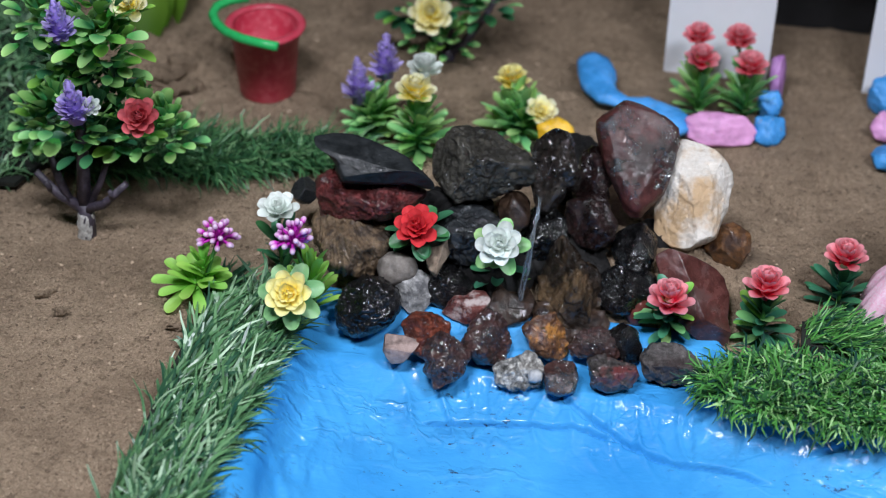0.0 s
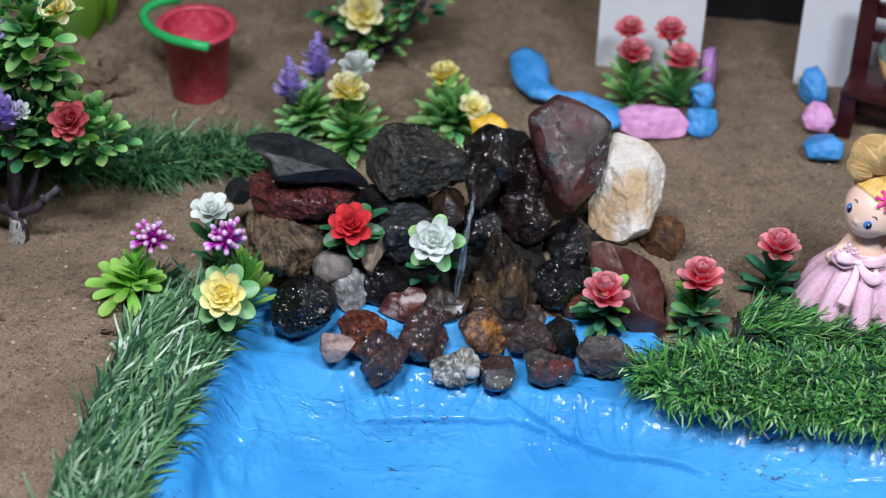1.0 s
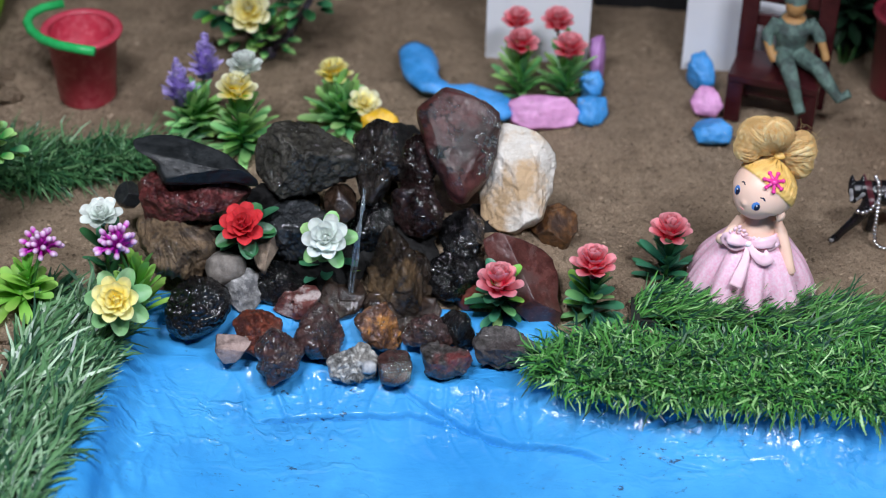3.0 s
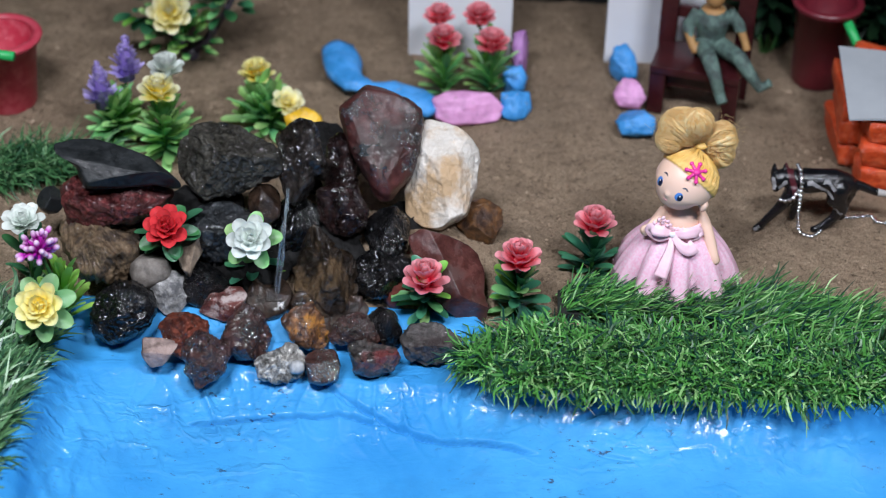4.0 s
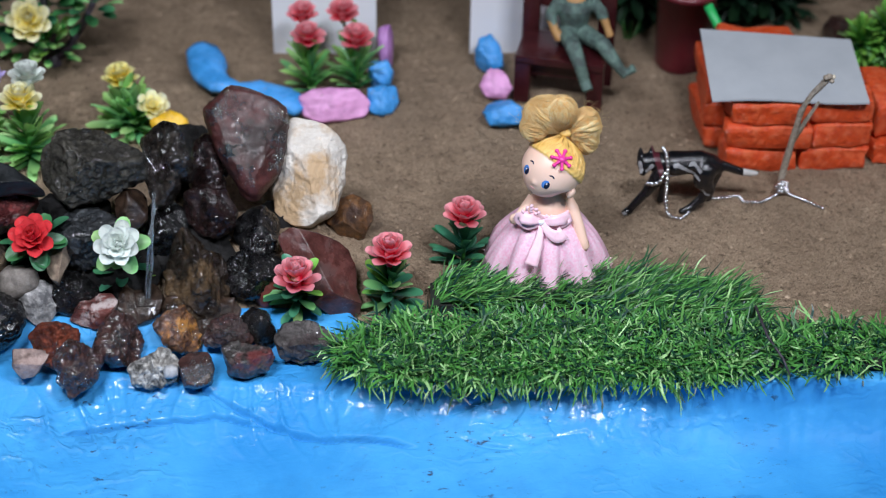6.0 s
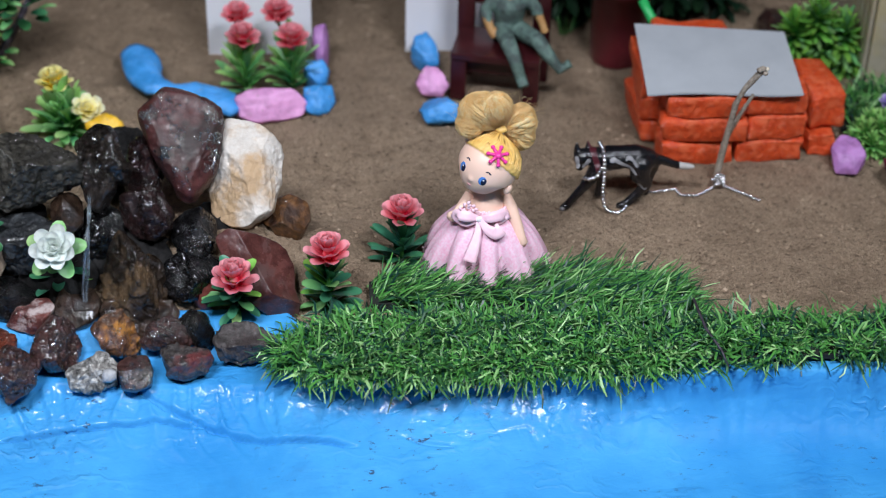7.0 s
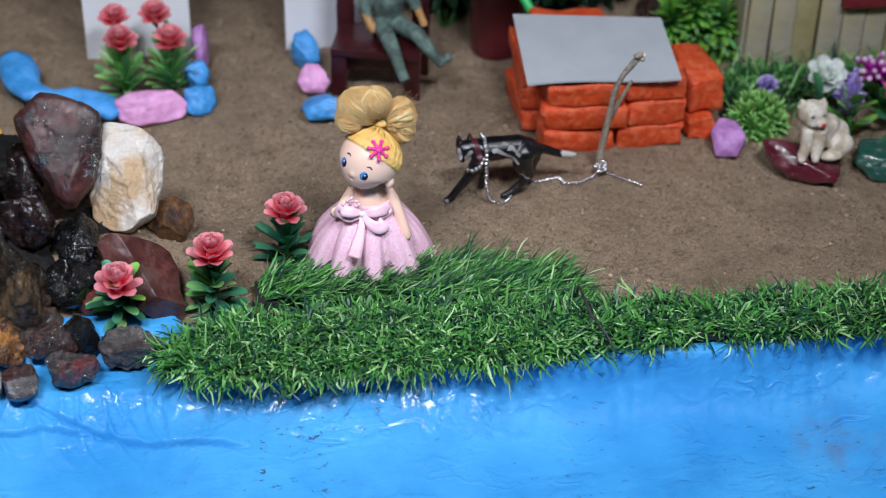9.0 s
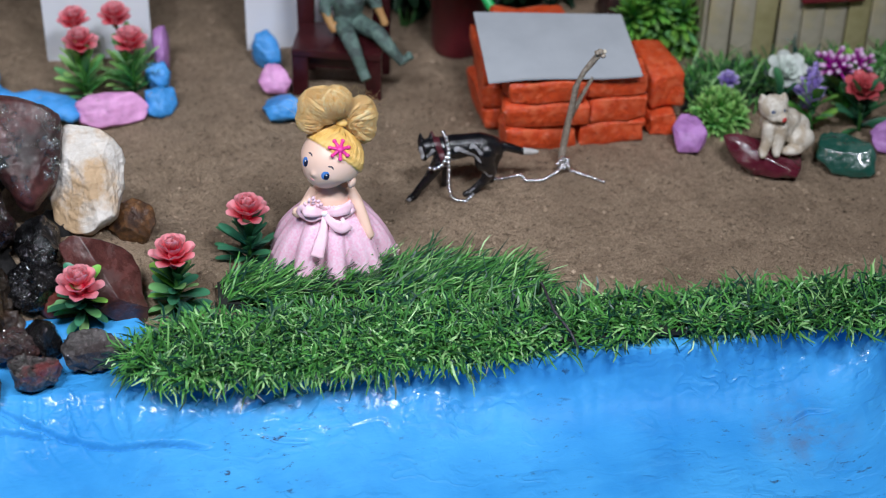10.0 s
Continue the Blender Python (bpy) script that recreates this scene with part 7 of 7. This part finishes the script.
# bow and ribbon
def ribbon(pts, wide, k=4):
    """A flat band of cloth along pts, with a little thickness."""
    pts = [Vector(p) for p in pts]
    fine_pts, fine_w = [], []
    for i in range(len(pts) - 1):
        for q in range(4):
            u = q / 4
            p0, p1, p2, p3 = pts[max(0, i - 1)], pts[i], pts[i + 1], pts[min(len(pts) - 1, i + 2)]
            fine_pts.append(0.5 * (2 * p1 + (p2 - p0) * u + (2 * p0 - 5 * p1 + 4 * p2 - p3) * u * u + (3 * p1 - p0 - 3 * p2 + p3) * u ** 3))
            fine_w.append(wide[i] + (wide[i + 1] - wide[i]) * u)
    fine_pts.append(pts[-1])
    fine_w.append(wide[-1])
    rows = []
    for i, p in enumerate(fine_pts):
        d = (fine_pts[min(i + 1, len(fine_pts) - 1)] - fine_pts[max(i - 1, 0)]).normalized()
        side = d.cross(Vector((0, -1, 0.6))).normalized() * (fine_w[i] / 2)
        nrm = side.cross(d).normalized() * 0.00018
        row = [p + side, p + side * 0.33 - nrm * 2.4, p - side * 0.33 + nrm * 2.4, p - side]
        rows.append([doll.verts.new(v + nrm) for v in row] + [doll.verts.new(v - nrm) for v in row[::-1]])
    for r0, r1 in zip(rows, rows[1:]):
        for q in range(8):
            doll.faces.new((r0[q], r0[(q + 1) % 8], r1[(q + 1) % 8], r1[q])).material_index = k
    for r in (rows[0][::-1], rows[-1]):
        doll.faces.new(r).material_index = k


KNOT = Vector((-0.0050, -0.0128, 0.0452))
for loop, w in ((((0, 0, 0), (-0.0055, -0.0030, 0.0030), (-0.0110, -0.0015, 0.0036), (-0.0122, 0.0010, 0.0010), (-0.0070, -0.0020, -0.0012), (0, -0.0005, -0.0006)), (0.0022, 0.0058, 0.0066, 0.0050, 0.0050, 0.0022)),
                (((0, 0, 0), (0.0055, -0.0028, 0.0018), (0.0115, -0.0010, 0.0022), (0.0150, 0.0020, 0.0004), (0.0090, -0.0012, -0.0016), (0, -0.0005, -0.0006)), (0.0022, 0.0050, 0.0060, 0.0050, 0.0046, 0.0022)),
                (((0, -0.0006, 0), (-0.0010, -0.0062, -0.0062), (-0.0034, -0.0112, -0.0126), (-0.0056, -0.0146, -0.0186)), (0.0022, 0.0042, 0.0062, 0.0072)),
                (((0, -0.0006, 0), (0.0040, -0.0058, -0.0030), (0.0085, -0.0070, -0.0050), (0.0120, -0.0052, -0.0034)), (0.0022, 0.0050, 0.0074, 0.0078))):
    ribbon([KNOT + Vector(p) for p in loop], w)
ball(doll, KNOT + Vector((0, -0.0012, 0)), (0.0019, 0.0014, 0.0019), None, 2, 8)
# cloth rosebud and the gathered edge of the bodice
for k in range(14):
    a, rr = k * 2.4, 0.0011 * math.sqrt(k)
    c = KNOT + Vector((-0.0062 + rr * math.cos(a), 0.0012, 0.0058 + rr * math.sin(a)))
    dl([c + Vector((0.0012 * math.cos(a + q), -0.0006 - 0.0006 * (q % 2), 0.0012 * math.sin(a + q))) for q in (0, 0.7, 1.4, 2.1)], (0.0005, 0.0009, 0.0009, 0.0005), 4, 6)
for i in range(26):
    a = math.pi * (1.42 + 0.56 * i / 25)
    ball(doll, (0.0122 * math.cos(a), 0.0122 * math.sin(a), 0.0472 + 0.0005 * math.sin(i * 2.1)), (0.0010, 0.0011, 0.0013 + 0.0003 * math.sin(i * 1.7)), None, 2, 4)
figure("doll", doll, [SKIN, HAIR, CAP, GAUZE, RIBBON, STAR, DARK, EYEBLUE, GLINT, LIP], "small blond doll in a puffy pink dress, standing behind turf", "doll", (0.0945, 0.847, 0.0), 0)

# ---- stick cabin ----
SLAT = grainy("pale_wood_stick", (0.40, 0.36, 0.27), (0.54, 0.49, 0.38), 0.65, 60, 0.0003, (0.50, 0.43, 0.25), patch=22)
SLAT_OLD = grainy("olive_stained_stick", (0.34, 0.30, 0.14), (0.46, 0.41, 0.22), 0.65, 60, 0.0003)
cabin = thing("stick_cabin", (0.42, 1.03, 0), "small cabin of pale upright wooden sticks with a red window edge", "toy house")
for i in range(9):
    part("stick", worn(box(0.0146, 0.003, 0.15, 0.0006), 0, 0.0003, 90, i), SLAT_OLD if i in (2, 6) else SLAT, cabin, m=pose(-0.0600 + i * 0.0154, 0.0008 * (i % 3), 0.075, 0, random.Random(i).uniform(-0.6, 0.6), 0))
for i in range(9):
    part("stick", box(0.003, 0.0092, 0.15, 0.0006), SLAT, cabin, m=pose(-0.068, 0.008 + i * 0.0102, 0.075))
RAG = grainy("dark_red_cloth", (0.16, 0.012, 0.02), (0.24, 0.02, 0.03), 0.7, 200, 0.0003)
part("window_edge", box(0.042, 0.006, 0.05, 0.001), RAG, cabin, "dark red window edge", m=pose(0.012, -0.004, 0.072))


# ---- plants behind ----
def bush(loc, tufts, label, leaf_mat, size, width, seed, n=22, blossom=None):
    """A low plastic bush: a short stem with tufts of narrow leaves."""
    f = thing("artificial_bush", loc, label, "artificial plant")
    base = Vector(loc)
    for i, at in enumerate(tufts):
        d = Vector(at) - base
        bm = bmesh.new()
        tube(bm, ((d.x * 0.1, d.y * 0.1, -0.005), (d.x * 0.6, d.y * 0.6, d.z * 0.5), tuple(d)), (0.0014, 0.0012, 0.001), 6)
        part("stem", bm, STEM_GREEN, f)
        leaves(f, d, n * 2, size, width, leaf_mat, 0, 115, -size * 0.5, size * 0.35, seed + i, 0.6)
    if blossom:
        at, r, mt = blossom
        rosette(f, Vector(at) - base, r, mt, (15, 0), seed=seed)
    return f


dome = Vector((0.3443, 0.962, 0.0041))
crown = [dome + Vector((math.cos(q * 2.4) * math.sqrt(1 - ((q + 0.5) / 17) ** 2) * 0.0150, math.sin(q * 2.4) * math.sqrt(1 - ((q + 0.5) / 17) ** 2) * 0.0125, ((q + 0.5) / 17) * 0.0165 - 0.003)) for q in range(17)]
bush((0.3427, 0.9474, 0), [tuple(p) for p in crown], "feathery mint green plastic bush with a lilac flower", LEAF_FERN, 0.0088, 0.0022, 201, 20, ((0.3522, 0.975, 0.0226), 0.0075, P_PURPLE))
bush((0.3253, 1.0401, 0), ((0.3083, 1.05, 0.0291), (0.3258, 1.05, 0.0217), (0.3403, 1.05, 0.0271), (0.3224, 1.05, 0.0386), (0.3455, 1.05, 0.012), (0.3174, 1.05, 0.0095)), "bright green feathery plastic bush behind the well", LEAF_LIGHT, 0.016, 0.0036, 231, 44)
bush((0.1676, 1.0991, 0), ((0.1613, 1.13, 0.0199), (0.1728, 1.13, 0.0293), (0.1827, 1.13, 0.013)), "dark green plastic bush beyond the bench", LEAF_SHADE_DARK, 0.022, 0.007, 261, 22)
# This bush and the next were added partly to darken the ground there.
bush((0.1765, 1.1596, 0), ((0.1626, 1.1329, 0.02), (0.1792, 1.1191, 0.03), (0.1683, 1.1122, 0.04)), "dark green plastic bush by the black hose", LEAF_SHADE_DARK, 0.024, 0.007, 281, 22)
bush((0.2583, 1.1592, 0), ((0.2407, 1.1169, 0.03), (0.2601, 1.1212, 0.03), (0.2777, 1.128, 0.02), (0.232, 1.1269, 0.02)), "dark green plastic bush beyond the brick well", LEAF_SHADE_DARK, 0.024, 0.007, 291, 22)
FRESH = petal_mat("fresh_green_leaf", (0.09, 0.21, 0.015), (0.24, 0.44, 0.05), 0.45)
for loc, at, az, tilt_, ln in (((-0.3816, 1.0186, 0), (-0.4102, 1.06, -0.0164), 20, 62, 0.082), ((-0.378, 1.0194, 0), (-0.4121, 1.08, -0.027), -35, 66, 0.080), ((-0.3047, 1.1062, 0), (-0.3256, 1.15, -0.0157), 30, 60, 0.05), ((-0.3922, 1.0308, 0), (-0.4044, 1.05, -0.0018), 5, 70, 0.05)):
    f = thing("leafy_sprig", loc, "broad fresh green leaf sprig in the soil", "plant", "leaf sprigs")
    d = Vector(at) - Vector(loc)
    bm = bmesh.new()
    tube(bm, ((0, 0, -0.005), tuple(d * 0.5), tuple(d)), 0.0012, 6)
    part("stem", bm, STEM_GREEN, f)
    part("leaf", shared("leaf", FRESH, ln, ln * 0.5, 0.25, 0.5, -0.1), None, f, m=Matrix.Translation(d) @ pose(0, 0, 0, 0, 0, az) @ pose(0, 0, 0, tilt_, 0, 0))
HOSE = grainy("black_rubber", (0.006, 0.006, 0.007), (0.014, 0.014, 0.016), 0.4, 90, 0.0)
bm = bmesh.new()
tube(bm, [(0.1587, 1.1473, 0.004), (0.1642, 1.1351, 0.004), (0.1731, 1.1292, 0.004), (0.1869, 1.1326, 0.004), (0.2135, 1.1471, 0.004), (0.2361, 1.1713, 0.004)], 0.0045, 10)
tagged(part("black_hose", bm, HOSE), "black rubber hose lying on the soil", "hose")
rock("dark_stone", (0.3052, 1.0947, 0.012), 0.0196, 0.0196, (), 0.03, R_PLUM, "dark purplish stone behind the well", 66, 0.1, group="")


# ---- a dark stalk on the turf and a thread behind it ----
def strand(name, pts, r, label):
    bm = bmesh.new()
    o = Vector(pts[0])
    tube(bm, [Vector(p) - o for p in pts], r, 6)
    ob = part(name, bm, STEM_DARK, m=Matrix.Translation(o))
    tagged(ob, label, "stalk")


strand("dry_stalk", ((0.2006, 0.7930, 0.008), (0.2008, 0.7890, 0.0225), (0.2034, 0.7653, 0.0215), (0.2090, 0.7490, 0.0200), (0.2120, 0.7415, 0.0150)), (0.0006, 0.0007, 0.0007, 0.0006, 0.0004), "dark dry stalk lying across the turf")
strand("dark_thread", ((0.1972, 0.8032, 0.002), (0.2109, 0.7996, 0.004), (0.2220, 0.7990, 0.003), (0.2340, 0.7960, 0.004), (0.2508, 0.7951, 0.004), (0.2589, 0.7923, 0.002)), 0.0005, "thin dark thread on the soil behind the turf")

# ---- crumbs of soil ----
rc = random.Random(404)
verts, faces = [], []
for _ in range(22000):
    x, y = rc.uniform(-0.52, 0.50), rc.uniform(0.62, 1.2)
    if pool_in(x, y) > 0 or (POOL_L - 0.01 < x < POOL_R + 0.02 and y < 0.81):
        continue
    r = 0.00036 + 0.0013 * rc.random() ** 8
    z = soil_height(x, y) + r * 0.3
    i0 = len(verts)
    for dx, dy, dz in ((1, 0, 0), (-1, 0, 0), (0, 1, 0), (0, -1, 0), (0, 0, 0.8), (0, 0, -0.8)):
        k = r * rc.uniform(0.6, 1.3)
        verts.append((x + dx * k, y + dy * k, z + dz * k))
    faces += [(i0 + a, i0 + b2, i0 + c) for a, b2, c in ((0, 2, 4), (2, 1, 4), (1, 3, 4), (3, 0, 4), (2, 0, 5), (1, 2, 5), (3, 1, 5), (0, 3, 5))]
me = bpy.data.meshes.new("soil_crumbs")
me.from_pydata(verts, [], faces)
tagged(part("soil_crumbs", me, CRUMB), "small loose crumbs of brown soil", "soil", kind="stuff")


def soil_clod(loc, w, h, flats, d, seed):
    ob = rock("soil_clod", loc, w, h, flats, d, SOIL, "rough brown clod of soil on the ground", seed, 0.22, 0, 4, "soil clods", 4, 1.0)
    ob["category"] = "soil clod"


soil_clod((-0.3792, 1.002, 0.006), 0.0260, 0.0173, (), 0.03, 301)
soil_clod((-0.372, 1.0156, 0.006), 0.0219, 0.0160, (), 0.026, 302)
soil_clod((-0.3612, 0.9956, 0.005), 0.0172, 0.0115, (), 0.02, 303)
soil_clod((-0.3892, 0.998, 0.005), 0.0188, 0.0116, (), 0.02, 308)
soil_clod((-0.3719, 0.9878, 0.005), 0.0157, 0.0086, (), 0.02, 309)
soil_clod((-0.3814, 1.0319, 0.005), 0.0162, 0.0103, (), 0.02, 310)
soil_clod((-0.378, 0.776, 0.002), 0.0124, 0.0056, (), 0.012, 304)
soil_clod((-0.366, 0.7633, 0.002), 0.0098, 0.0049, (), 0.012, 305)
soil_clod((-0.295, 0.764, 0.002), 0.0243, 0.0061, (), 0.02, 306)
soil_clod((-0.3843, 0.9971, 0.002), 0.0159, 0.0087, (), 0.02, 307)
